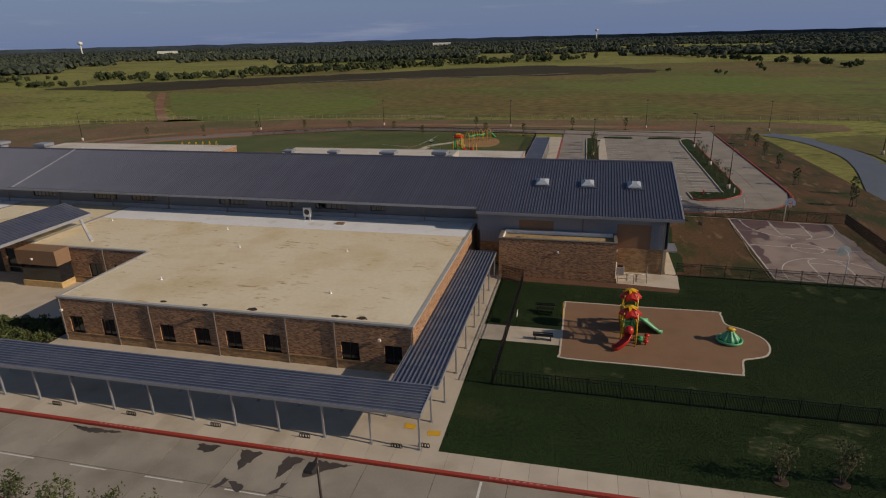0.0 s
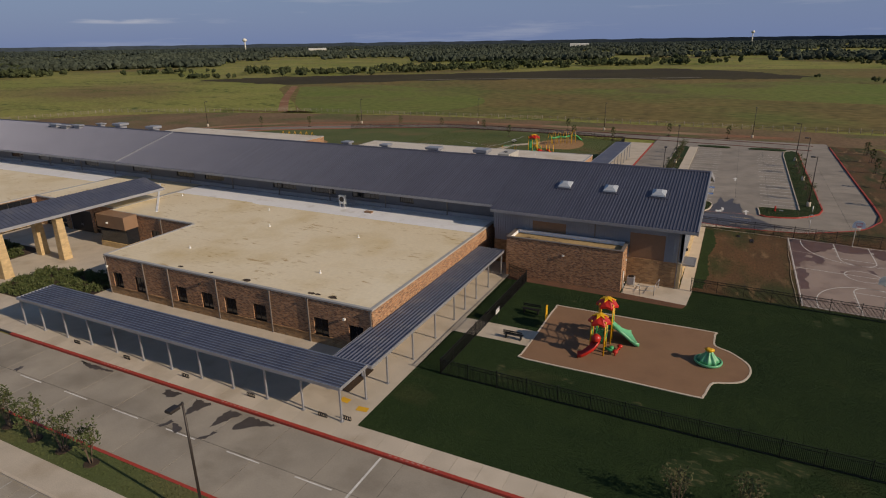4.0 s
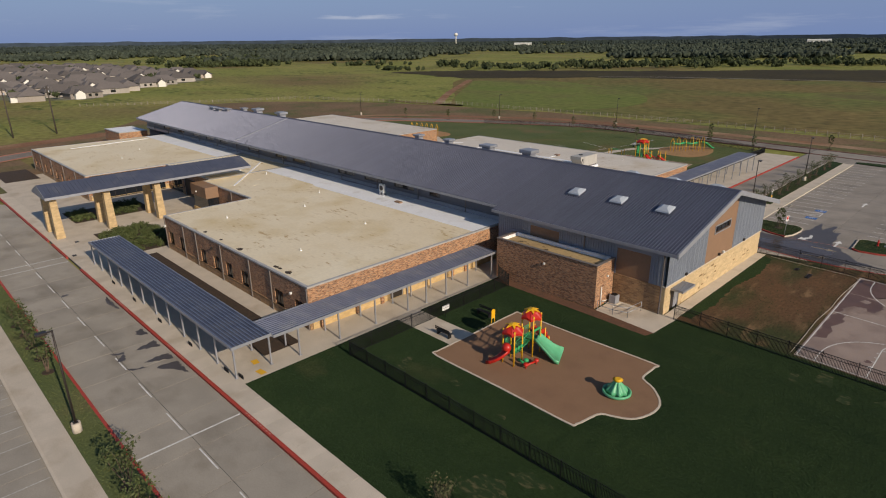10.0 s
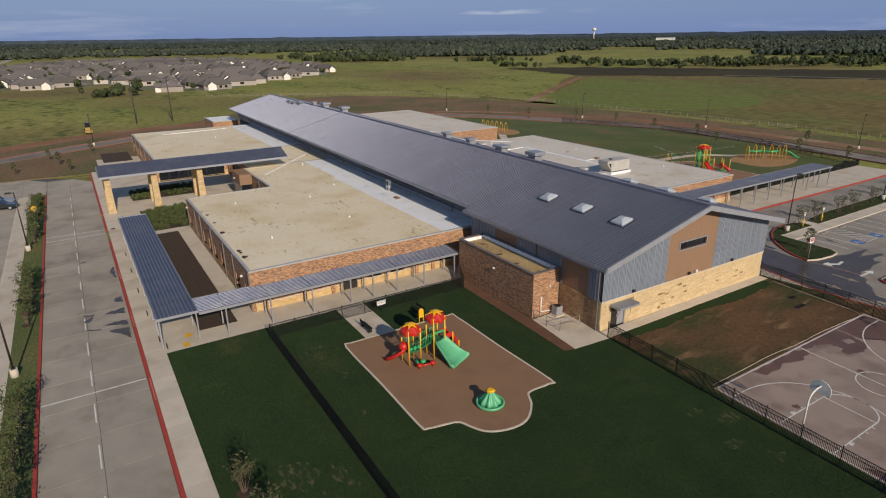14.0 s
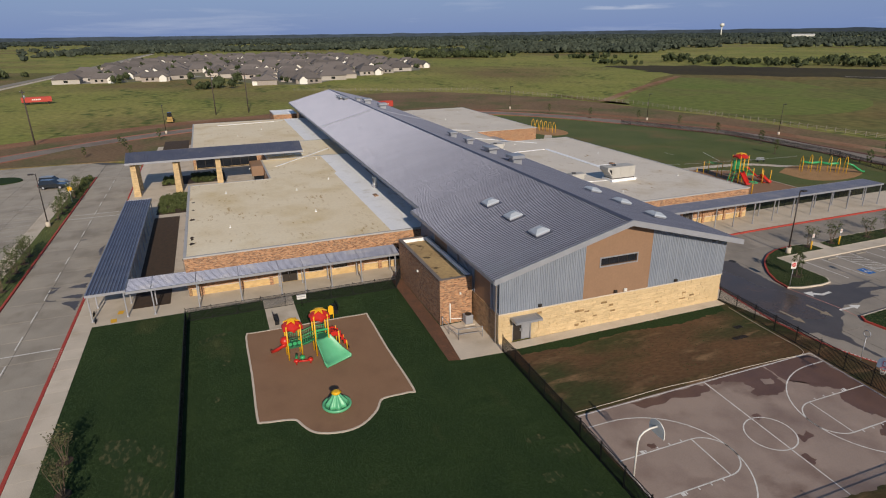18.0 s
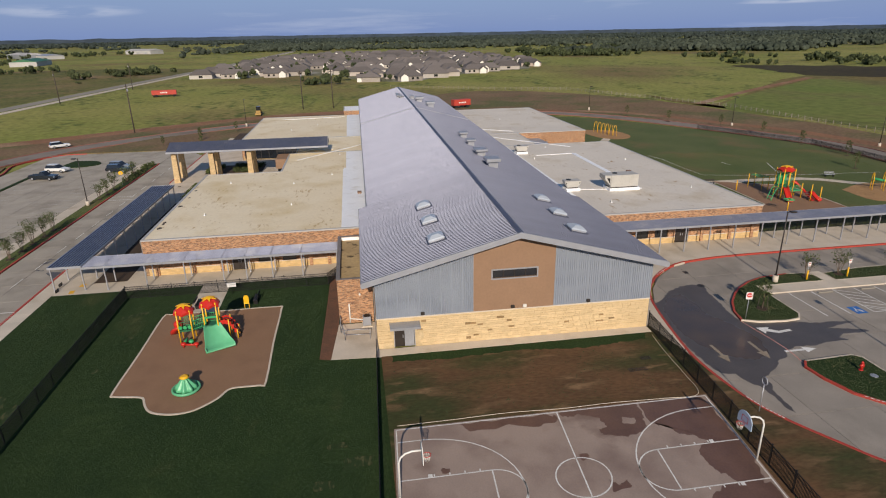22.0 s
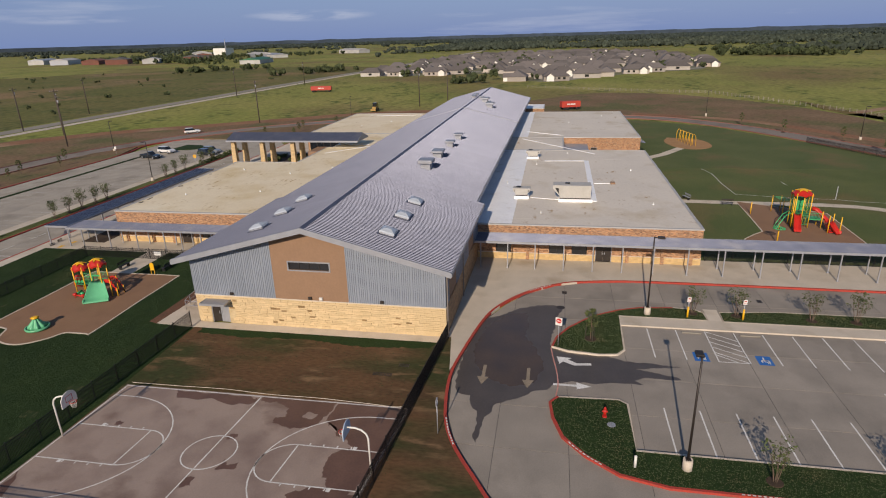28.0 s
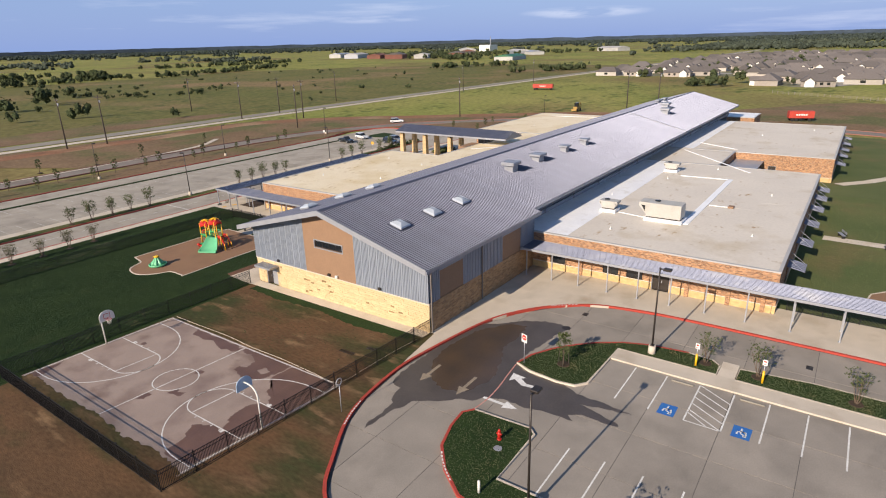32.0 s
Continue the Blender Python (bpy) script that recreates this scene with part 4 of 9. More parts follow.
COURT_DAMP = ([(24.1, 75.0), (24.05, 78.1), (24.05, 81.2), (24.4, 82.0), (25.1, 81.6), (25.2, 80.3), (24.8, 78.4), (25.0, 75.9)], [(32.9, 93.05), (36.4, 93.0), (36.6, 90.4), (34.6, 89.7), (33.4, 89.0), (32.7, 90.2)], [(28.5, 82.2), (29.1, 82.3), (29.0, 82.9), (28.5, 82.8)], [(31.1, 83.5), (32.1, 83.4), (31.9, 84.6), (31.3, 84.5), (31.6, 84.0)], [(33.0, 82.0), (33.9, 82.1), (33.7, 82.7), (32.9, 82.6)], [(28.3, 73.4), (28.8, 73.4), (28.7, 73.9), (28.3, 73.9)], [(34.0, 70.9), (36.8, 70.9), (36.6, 71.9), (35.0, 71.5)])
for i, pts in enumerate(COURT_DAMP):
    damp([turn(*p) for p in pts], DAMPCOURT, 0.0222 + 0.0002 * i, 0.17 if i in (0, 1, 6) else 0.08)
# the long damp margin on the hall side and the north end, broken by drier islands
damp([(23.9, 82.5), (23.85, 84.8), (23.8, 87.4), (23.9, 88.7), (25.2, 88.5), (25.9, 88.3), (26.6, 88.2), (27.1, 87.7), (27.3, 86.4), (26.95, 84.9), (26.3, 84.7), (26.0, 85.4), (25.1, 85.3), (24.6, 84.7), (24.4, 84.0), (24.6, 83.1), (24.3, 82.7)], DAMPCOURT, 0.0238, 0.10)
damp([(23.9, 88.9), (23.75, 89.9), (23.75, 93.9), (27.0, 93.8), (30.0, 93.6), (31.6, 93.2), (33.3, 92.6), (33.0, 91.1), (32.1, 91.0), (31.6, 90.5), (30.9, 90.3), (30.0, 90.2), (29.5, 90.4), (28.7, 91.5), (28.0, 90.8), (27.7, 89.95), (27.1, 89.75), (26.6, 89.75), (26.6, 89.0), (26.0, 88.6)], DAMPCOURT, 0.0241, 0.12)
damp([(25.2, 86.9), (25.5, 87.8), (26.1, 87.6), (25.9, 86.7)], COURT, 0.0252, 0.07)
rd = random.Random(31)


def ragged(pts, jag, n=4):
    """A plan outline broken into small uneven steps."""
    q = []
    for a, b in zip(pts, pts[1:] + pts[:1]):
        m = max(2, int(math.hypot(b[0] - a[0], b[1] - a[1]) / 0.35 * n / 4))
        for k in range(m):
            u = k / m
            q.append((a[0] + (b[0] - a[0]) * u + rd.uniform(-jag, jag), a[1] + (b[1] - a[1]) * u + rd.uniform(-jag, jag)))
    return q


WET = [(8.0, 98.0), (7.5, 99.0), (6.9, 99.8), (5.1, 101.5), (4.2, 103.2), (3.9, 104.9), (4.7, 105.7), (6.5, 105.3), (8.5, 105.1), (10.8, 104.7), (12.4, 104.6), (13.3, 105.4), (13.8, 107.1), (13.6, 109.4), (14.4, 110.9), (14.5, 113.1), (14.8, 115.4), (15.35, 112.6), (15.6, 111.6), (16.35, 114.7), (16.8, 115.0), (16.8, 112.2), (17.3, 111.4), (17.9, 112.0), (17.9, 109.9), (18.2, 108.2), (18.1, 106.4), (18.6, 105.1), (19.5, 104.4), (19.8, 103.5), (20.9, 102.5), (21.5, 101.5), (22.3, 100.4), (23.1, 100.4), (24.1, 99.9), (25.6, 99.9), (26.8, 99.7), (26.2, 99.4), (25.0, 99.45), (23.7, 99.5), (23.1, 99.3), (22.5, 98.9), (21.2, 98.5), (20.9, 97.5), (19.2, 97.1), (16.4, 97.15), (13.3, 97.3), (10.5, 97.6)]
flat("damp_patch_drive", ragged(WET, 0.10), LOW + 0.004, DAMPCRETE, "dark damp patch drying on the concrete drive", "damp patch")
flat("wet_pool_drive", ragged([(13.4, 97.9), (9.4, 98.6), (6.6, 100.4), (6.0, 102.2), (8.4, 102.6), (11.0, 102.4), (13.4, 103.4), (16.0, 104.2), (18.8, 103.4), (19.6, 101.4), (18.4, 99.6), (16.2, 98.2)], 0.14), LOW + 0.005, WETCRETE, "brown wet film still standing on the drive", "damp patch")
for i, pts in enumerate(([(-33.6, 32.9), (-31.6, 32.35), (-29.4, 32.6), (-28.2, 32.95)], [(-22.6, 32.9), (-22.3, 32.2), (-21.5, 31.95), (-20.9, 32.4), (-20.6, 32.9)], [(-19.4, 32.9), (-18.9, 31.9), (-18.4, 30.8), (-18.1, 31.2), (-17.6, 32.2), (-17.3, 32.9)], [(-15.8, 32.9), (-16.0, 31.6), (-15.7, 30.3), (-15.2, 31.0), (-14.7, 32.2), (-14.2, 32.9)], [(-13.9, 32.9), (-14.4, 31.6), (-14.1, 30.8), (-13.4, 31.1), (-12.9, 31.9), (-11.8, 32.3), (-10.6, 32.9)], [(-19.3, 28.9), (-18.7, 29.0), (-18.4, 30.0), (-18.7, 30.3)], [(-18.6, 29.9), (-17.2, 29.0), (-16.9, 29.4), (-17.8, 30.1)], [(-15.6, 29.0), (-14.9, 29.5), (-14.3, 30.6), (-14.8, 30.4)], [(-36.8, 29.3), (-36.2, 29.4), (-36.7, 30.2), (-37.1, 30.1)])):
    cx_, cy_ = sum(p[0] for p in pts) / len(pts), max(p[1] for p in pts)
    pts = [(cx_ + 0.8 * (p[0] - cx_), cy_ + 0.85 * (p[1] - cy_)) for p in pts]
    flat("damp_spot", ragged(pts, 0.11, 6), LOW + 0.004 + 0.0004 * i, DAMPCRETE, "feathered damp streak on the drive", "damp patch")

flat("soil_creep", ragged([turn(*p) for p in ((36.75, 70.9), (37.5, 70.7), (37.5, 93.3), (36.9, 93.2), (36.6, 90), (36.95, 86), (36.6, 82), (36.85, 77), (36.7, 73))], 0.13), 0.031, SOIL, "soil and weeds creeping over the court edge", "soil")

# worn grass, green fringes and a pale hose on the soil
WORN = ([(13.8, 38.8), (16.2, 38.7), (17.4, 39.9), (16.0, 41.2), (14.4, 40.6)], [(17.6, 40.6), (19.6, 40.2), (21.4, 41.0), (20.8, 42.2), (18.8, 41.9)], [(15.6, 41.9), (17.4, 41.6), (18.4, 42.9), (16.6, 43.0)], [(20.4, 42.9), (22.2, 42.2), (22.6, 43.4), (21.0, 43.7)], [(5.6, 47.0), (6.4, 46.8), (6.6, 47.3), (5.8, 47.5)], [(8.2, 49.0), (8.9, 48.9), (8.8, 49.4)], [(3.4, 50.8), (4.4, 50.7), (4.2, 51.2)], [(11.0, 46.2), (11.9, 46.0), (11.7, 46.6)], [(2.2, 62.2), (3.2, 62.0), (3.0, 62.6)], [(9.0, 67.2), (9.5, 67.0), (9.4, 67.6)], [(26.2, 67.2), (27.4, 67.0), (27.2, 69.0), (26.2, 69.1)], [(28.1, 65.3), (29.0, 65.2), (28.8, 66.6), (28.1, 66.4)], [(24.6, 66.0), (25.2, 66.0), (25.0, 67.4), (24.5, 67.2)], [(1.2, 44.8), (1.8, 45.2), (0.6, 47.4), (0.1, 47.0)], [(30.2, 67.0), (31.4, 66.6), (31.0, 68.0)])
for i, pts in enumerate(WORN):
    flat("worn_patch", ragged(pts, 0.12), 0.004 + 0.0006 * i, TANGRASS, "worn patch of tan grass in the lawn", "lawn")
flat("soil_fringe_wall", ragged([(13.55, 71), (14.5, 71.2), (14.9, 76), (14.5, 82), (15.2, 88), (14.6, 94), (13.55, 94.6)], 0.12), 0.002, LAWN, "green fringe of grass along the wall apron", "lawn")
bm = B()
pipe(bm, [(*p, 0.04) for p in smooth([(23.45, 70.8), (23.4, 75), (23.3, 79), (23.5, 83), (23.45, 87), (23.6, 91), (23.5, 93.9), (20.6, 94.35), (17.4, 94.55), (14.2, 94.9)], 5)], 0.022, 6)
tagged(new("drain_hose", mesh_of(bm, KERBPALE, "drain_hose")), "pale hose lying along the court edge", "hose")

# ---- concrete road slabs ----


def inside(x, y, poly):
    c = False
    for (x0, y0), (x1, y1) in zip(poly, poly[1:] + poly[:1]):
        if (y0 > y) != (y1 > y) and x < (x1 - x0) * (y - y0) / (y1 - y0) + x0:
            c = not c
    return c


def clip(poly, axis, at, keep_less):
    out = []
    for p, q in zip(poly, poly[1:] + poly[:1]):
        a, b = (p[axis] <= at) == keep_less or p[axis] == at, (q[axis] <= at) == keep_less or q[axis] == at
        if a:
            out.append(p)
        if a != b:
            u = (at - p[axis]) / (q[axis] - p[axis])
            out.append((p[0] + u * (q[0] - p[0]), p[1] + u * (q[1] - p[1])))
    return out


def paved(name, poly, sx, sy, z, material, label, gap=0.035, x0=None, y0=None, kind_name="concrete_panel", parent_z=-0.2, near=None):
    """A pavement of single slabs with open joints: those by the drive are objects, the rest one mesh."""
    t = tagged(new(name), label, "pavement", "", "structure")
    xs = np.arange(min(p[0] for p in poly) if x0 is None else x0, max(p[0] for p in poly), sx)
    ys = np.arange(min(p[1] for p in poly) if y0 is None else y0, max(p[1] for p in poly), sy)
    rest, shared, count = B(), {}, 0
    for x in xs:
        for y in ys:
            q = poly
            for ax, at, less in ((0, x + gap / 2, False), (0, x + sx - gap / 2, True), (1, y + gap / 2, False), (1, y + sy - gap / 2, True)):
                q = clip(q, ax, at, less)
                if len(q) < 3:
                    break
            if len(q) < 3:
                continue
            whole = len(q) == 4 and all(min(abs(px - x), abs(px - x - sx)) < gap and min(abs(py - y), abs(py - y - sy)) < gap for px, py in q)
            if count < 280 and (near is None or near(x, y)):
                if whole:
                    if "w" not in shared:
                        bm = B()
                        prism(bm, rect(gap / 2, gap / 2, sx - gap / 2, sy - gap / 2), -0.06, 0)
                        shared["w"] = mesh_of(bm, material, kind_name)
                    piece(kind_name, shared["w"], (x, y, z), t)
                else:
                    part(kind_name, prism(B(), q, z - 0.06, z), material, t)
                count += 1
            else:
                try:
                    prism(rest, q, z - 0.06, z)
                except ValueError:
                    pass
    if len(rest.faces):
        tagged(part("concrete_panels", rest, material, t), "joined concrete panels of the far stretch", "", "", "stuff")
    else:
        rest.free()
    return t


paved("drive_paving", [(-93, 25.7), (75, 25.7), (75, 33.2), (-88, 33.2), (-93, 30)], 4.6, 3.75, LOW, DRIVECRETE, "grey concrete drive slabs with saw-cut joints", y0=25.7, near=lambda x, y: -62 < x < 30)
paved("car_park_south_paving", [(-97, -4), (75, -4), (75, 21.5), (-80, 21.5), (-80, 25.6), (-93, 25.6), (-97, 22)], 5.04, 4.3, LOW, DRIVECRETE, "grey concrete slabs of the southern car park", near=lambda x, y: -30 < x < 40 and y > 8)
paved("car_park_north_paving", [(-3.05, 114), (-2.2, 108.2), (-1.0, 105), (1.2, 102.4), (4.2, 100.1), (7.8, 98.5), (14.8, 97.2), (19, 96.8), (23.8, 97.3), (26.9, 98.3), (30.1, 100.2), (32.9, 102.2), (35.2, 106), (36.6, 112), (36.6, 182), (-3.05, 182)], 5.0, 5.0, LOW, CONCRETE, "grey concrete slabs of the northern car park", x0=-3, y0=96, near=lambda x, y: y < 145)
paved("walk_south_paving", rect(-97, 33.5, 75, 35.2), 1.8, 1.7, 0.0, WALKCRETE, "pale concrete pavement slabs along the drive", gap=0.015, near=lambda x, y: -52 < x < 24)

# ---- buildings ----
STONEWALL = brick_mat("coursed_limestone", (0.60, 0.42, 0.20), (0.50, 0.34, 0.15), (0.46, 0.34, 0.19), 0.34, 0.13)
# browner stone copy with the shade of the wall sides in its colour
SHADESTONE = brick_mat("shaded_brown_stone", (0.44, 0.27, 0.13), (0.24, 0.145, 0.075), (0.36, 0.26, 0.16), 0.30, 0.11)
STONECOL = brick_mat("column_limestone", (0.58, 0.42, 0.22), (0.46, 0.33, 0.17), (0.44, 0.33, 0.20), 0.30, 0.15)


def cells(bm, axis, face, out, u0, u1, z0, z1, holes=(), thick=0.3):
    """A wall with real openings. axis 'x': it runs along x at y = face; out: +1 or -1, the side that it faces."""
    us = sorted({u0, u1, *[h for o in holes for h in o[:2] if u0 < h < u1]})
    zs = sorted({z0, z1, *[h for o in holes for h in o[2:4] if z0 < h < z1]})
    a, b = sorted((face, face - out * thick))
    for p, q in zip(us, us[1:]):
        for r, s in zip(zs, zs[1:]):
            if any(o[0] <= (p + q) / 2 <= o[1] and o[2] <= (r + s) / 2 <= o[3] for o in holes):
                continue
            if axis == "x":
                box(bm, p, a, r, q, b, s)
            else:
                box(bm, a, p, r, b, q, s)
    bmesh.ops.remove_doubles(bm, verts=bm.verts, dist=0.0005)
    return bm


def abox(bm, axis, face, out, u0, u1, z0, z1, d0, d1):
    """A box given along a wall: from d0 to d1 metres before its face."""
    a, b = sorted((face + out * d0, face + out * d1))
    return box(bm, u0, a, z0, u1, b, z1) if axis == "x" else box(bm, a, u0, z0, b, u1, z1)


def window(parent, axis, face, out, u0, u1, z0, z1, bars=1, sill=True):
    bm = B()
    w = 0.06
    for a, b, c, d in ((u0, u1, z0, z0 + w), (u0, u1, z1 - w, z1), (u0, u0 + w, z0 + w, z1 - w), (u1 - w, u1, z0 + w, z1 - w)):
        abox(bm, axis, face, out, a, b, c, d, -0.18, -0.10)
    for i in range(1, bars + 1):
        m = u0 + (u1 - u0) * i / (bars + 1)
        abox(bm, axis, face, out, m - 0.025, m + 0.025, z0 + w, z1 - w, -0.17, -0.11)
    win = part("window", bm, BRONZE, parent)
    part("pane", abox(B(), axis, face, out, u0 + w, u1 - w, z0 + w, z1 - w, -0.16, -0.14), GLASS, win, "dark reflecting glass pane")
    if sill:
        part("sill", abox(B(), axis, face, out, u0 - 0.08, u1 + 0.08, z0 - 0.09, z0, -0.1, 0.05), KERBPALE, win)
    return win


def door(parent, axis, face, out, u0, u1, z1=2.15, material=TRIMGREY, leaves=2, first=None):
    bm = B()
    for a, b, c, d in ((u0, u1, z1 - 0.07, z1), (u0, u0 + 0.07, 0, z1 - 0.07), (u1 - 0.07, u1, 0, z1 - 0.07)):
        abox(bm, axis, face, out, a, b, c, d, -0.16, -0.05)
    fr = part("door", bm, TRIMGREY, parent)
    n = leaves
    for i in range(n):
        a, b = u0 + 0.08 + (u1 - u0 - 0.16) * i / n, u0 + 0.08 + (u1 - u0 - 0.16) * (i + 1) / n - 0.02
        part("leaf", abox(B(), axis, face, out, a, b, 0.02, z1 - 0.08, -0.14, -0.09), first if first and i == 0 else material, fr)
        hx = b - 0.12 if i == 0 else a + 0.12
        part("handle", abox(B(), axis, face, out, hx - 0.03, hx + 0.03, 0.9, 1.2, -0.09, -0.03), GALV, fr, "steel door handle")
    return fr


def downspout(parent, x, y, z0, z1, material=SPOUT):
    bm = B()
    box(bm, x - 0.06, y - 0.05, z0, x + 0.06, y + 0.05, z1)
    box(bm, x - 0.12, y - 0.09, z1 - 0.18, x + 0.12, y + 0.09, z1)
    return part("downspout", bm, material, parent)


def wing(name, x0, y0, x1, y1, roof, label, walls, zr=4.45, white=None, base=STONEWALL, bare=""):
    """A flat-roofed brick wing. walls: side, then openings (u0, u1, z0, z1, 'w' or 'd')."""
    t = thing(name, ((x0 + x1) / 2, (y0 + y1) / 2, 0), label, "building", "classroom wings")
    for side, holes in walls:
        axis, face, out, u0, u1 = {"S": ("x", y0, -1, x0, x1), "N": ("x", y1, 1, x0, x1), "E": ("y", x1, 1, y0, y1), "W": ("y", x0, -1, y0, y1)}[side]
        if axis == "y":
            u0, u1 = u0 + 0.3, u1 - 0.3
        part("wall", cells(B(), axis, face, out, u0, u1, 0.86, zr - 0.16, holes), BRICK, t, "blended red and brown brick wall")
        # south base and ledge take the darker stone that carries the shade
        part("wall_base", cells(B(), axis, face + out * 0.03, out, u0, u1, -0.1, 0.78, holes), SHADESTONE if side == "S" else base, t, "rough brown stone base with shade in its tone" if side == "S" else "rough tan limestone base")
        hs = [h for h in holes if h[4] == "d"]
        part("ledge", cells(B(), axis, face + out * 0.08, out, u0, u1, 0.78, 0.86, hs), SHADESTONE if side == "S" else KERBPALE, t, "stone ledge")
        for h in holes:
            if h[4] == "w":
                window(t, axis, face, out, *h[:4])
            else:
                door(t, axis, face, out, h[0], h[1], h[3], BRONZE)
    bm = B()
    box(bm, x0 + 0.25, y0 + 0.25, zr - 0.3, x1 - 0.25, y1 - 0.25, zr - 0.04)
    part("roof_deck", bm, roof, t)
    bm = B()
    for side, a, b, c, d in (("S", x0 - 0.06, y0 - 0.06, x1 + 0.06, y0 + 0.26), ("N", x0 - 0.06, y1 - 0.26, x1 + 0.06, y1 + 0.06), ("W", x0 - 0.06, y0 + 0.26, x0 + 0.26, y1 - 0.26), ("E", x1 - 0.26, y0 + 0.26, x1 + 0.06, y1 - 0.26)):
        if side not in bare:
            part("coping", box(B(), a, b, zr - 0.16, c, d, zr), PALETRIM, t, "pale metal roof edge")
    bm = B()
    for y in np.arange(y0 + 2.4, y1 - 1, 2.9):
        box(bm, x0 + 0.3, y - 0.05, zr - 0.04, x1 - 0.3, y + 0.05, zr - 0.034)
    random.seed(int(abs(x0) * 7))
    for y in np.arange(y0 + 0.3, y1 - 3, 2.9):
        for k in range(2):
            x = random.uniform(x0 + 2, x1 - 2)
            box(bm, x - 0.04, y, zr - 0.04, x + 0.04, y + 2.8, zr - 0.035)
    part("roof_seams", bm, roof, t)
    if white:
        bm = B()
        box(bm, x0 + 0.27, white[0], zr - 0.04, x1 - 0.27, white[1], zr - 0.02)
        part("roof_strip", bm, ROOFWHITE, t, "white membrane strip along the hall")
    return t


front = [(-43.35, -41.9), (-39.85, -38.45), (-33.65, -32.25), (-30.15, -28.65), (-27.05, -25.55), (-23.4, -21.85), (-16.3, -14.7), (-12.5, -11.0)]
W_S = [(a, b, 0.86, 2.52, "w") for a, b in front]
W_E = [(53.75, 55.55, 0, 2.25, "d"), (56.85, 58.5, 0.86, 2.4, "w"), (59.65, 61.3, 0.86, 2.4, "w"), (66.2, 67.9, 0.86, 2.4, "w")]
W_W = [(46, 47.5, 0.86, 2.5, "w"), (50, 51.5, 0.86, 2.5, "w")]
wa = wing("classroom_wing", -44.2, 44, -10, 72.7, ROOFMEMB, "brick classroom wing with tall dark windows and a stained flat roof", [("S", W_S), ("E", W_E), ("W", W_W), ("N", [])], white=(66.9, 72.4), bare="WN")
part("coping", box(B(), -44.26, 44.26, 4.29, -43.94, 56.3, 4.45), PALETRIM, wa, "pale metal roof edge")
for x in (-44.05, -38.2, -34.5, -27.9, -21.2, -16.8, -10.15):
    downspout(wa, x, 43.93, 0, 4.25)
for y in (45.3, 49.4, 52.6, 63.0, 65.2):
    bm = B()
    box(bm, -10.02, y - 0.2, 0, -9.78, y + 0.2, 2.6)
    part("pilaster", bm, BRICK, wa)
we = wing("entrance_wing", -60.4, 56.3, -44.5, 72.9, ROOFMEMB, "brick entrance wing stepping back beside the portico", [("S", [(-52.6, -51, 0.86, 2.5, "w"), (-49.2, -47.6, 0.86, 2.5, "w")]), ("W", [])], white=(67.4, 72.6), bare="EN")
part("roof_deck", box(B(), -44.76, 56.25, 4.15, -43.94, 72.45, 4.412), ROOFMEMB, we)
part("roof_strip", box(B(), -44.79, 67.1, 4.412, -43.9, 72.4, 4.432), ROOFWHITE, we)
rs = random.Random(4)
for sx_, sy_, sr_ in ((-24.57, 44.75, 0.34), (-16.87, 44.75, 0.26), (-16.2, 44.8, 0.2), (-14.6, 44.75, 0.32), (-29.2, 44.8, 0.2), (-33.4, 44.8, 0.22)):
    pts = [(sx_ + 1.6 * sr_ * rs.uniform(0.7, 1.2) * math.cos(a), sy_ + sr_ * rs.uniform(0.6, 1.2) * math.sin(a)) for a in np.linspace(0, 2 * math.pi, 14)[:-1]]
    part("roof_stain", prism(B(), pts, 4.409, 4.4135), MULCH, wa, "dark brown stain of leaf litter")
bm = B()
box(bm, -60.3, 54.2, 2.75, -54.8, 56.24, 4.5)
part("fascia_box", bm, BROWNPANEL, we, "brown clad box over the entrance glazing")
bm = B()
box(bm, -60.2, 54.5, 0.7, -55.0, 56.24, 2.75)
part("bay_glazing", bm, GLASS, we, "dark glazed bay")
bm = B()
box(bm, -60.3, 54.3, -0.1, -54.9, 56.24, 0.7)
part("bay_base", bm, STONEWALL, we)
downspout(we, -50.3, 56.2, 0, 4.25)
wb = wing("classroom_wing", -118, 44, -79, 73.5, ROOFMEMB, "far brick classroom wing with a pale flat roof", [("S", [(a, a + 1.5, 0.86, 2.52, "w") for a in (-116.5, -113, -108, -104.5, -100, -96, -91, -87.5, -83)]), ("E", []), ("W", [])], white=(67.5, 73.2))
for x in (-117.9, -110.5, -102, -93.5, -85.5, -79.1):
    downspout(wb, x, 43.93, 0, 4.25)
for k in range(7):
    y = 44.6 + 1.75 * k
    part("curtain_pane", box(B(), -78.97, y + 0.05, 0.25, -78.90, y + 1.70, 4.1), GLASS, wb, "dark glazed entrance pane")
    part("mullion", box(B(), -78.97, y - 0.05, 0.0, -78.84, y + 0.05, 4.2), BRONZE, wb)
for z in (0.1, 2.4, 4.15):
    part("transom", box(B(), -78.97, 44.65, z - 0.05, -78.86, 56.8, z + 0.05), BRONZE, wb)
N_E = [(97.7, 99.6, 0.86, 2.4, "w"), (104.2, 106, 0.86, 2.4, "w"), (106.9, 108.7, 0.86, 2.4, "w"), (109.7, 111.6, 0, 2.3, "d")]
AWN = [-16.8, -25.8, -34.6, -42.8, -49.6, -55.6]
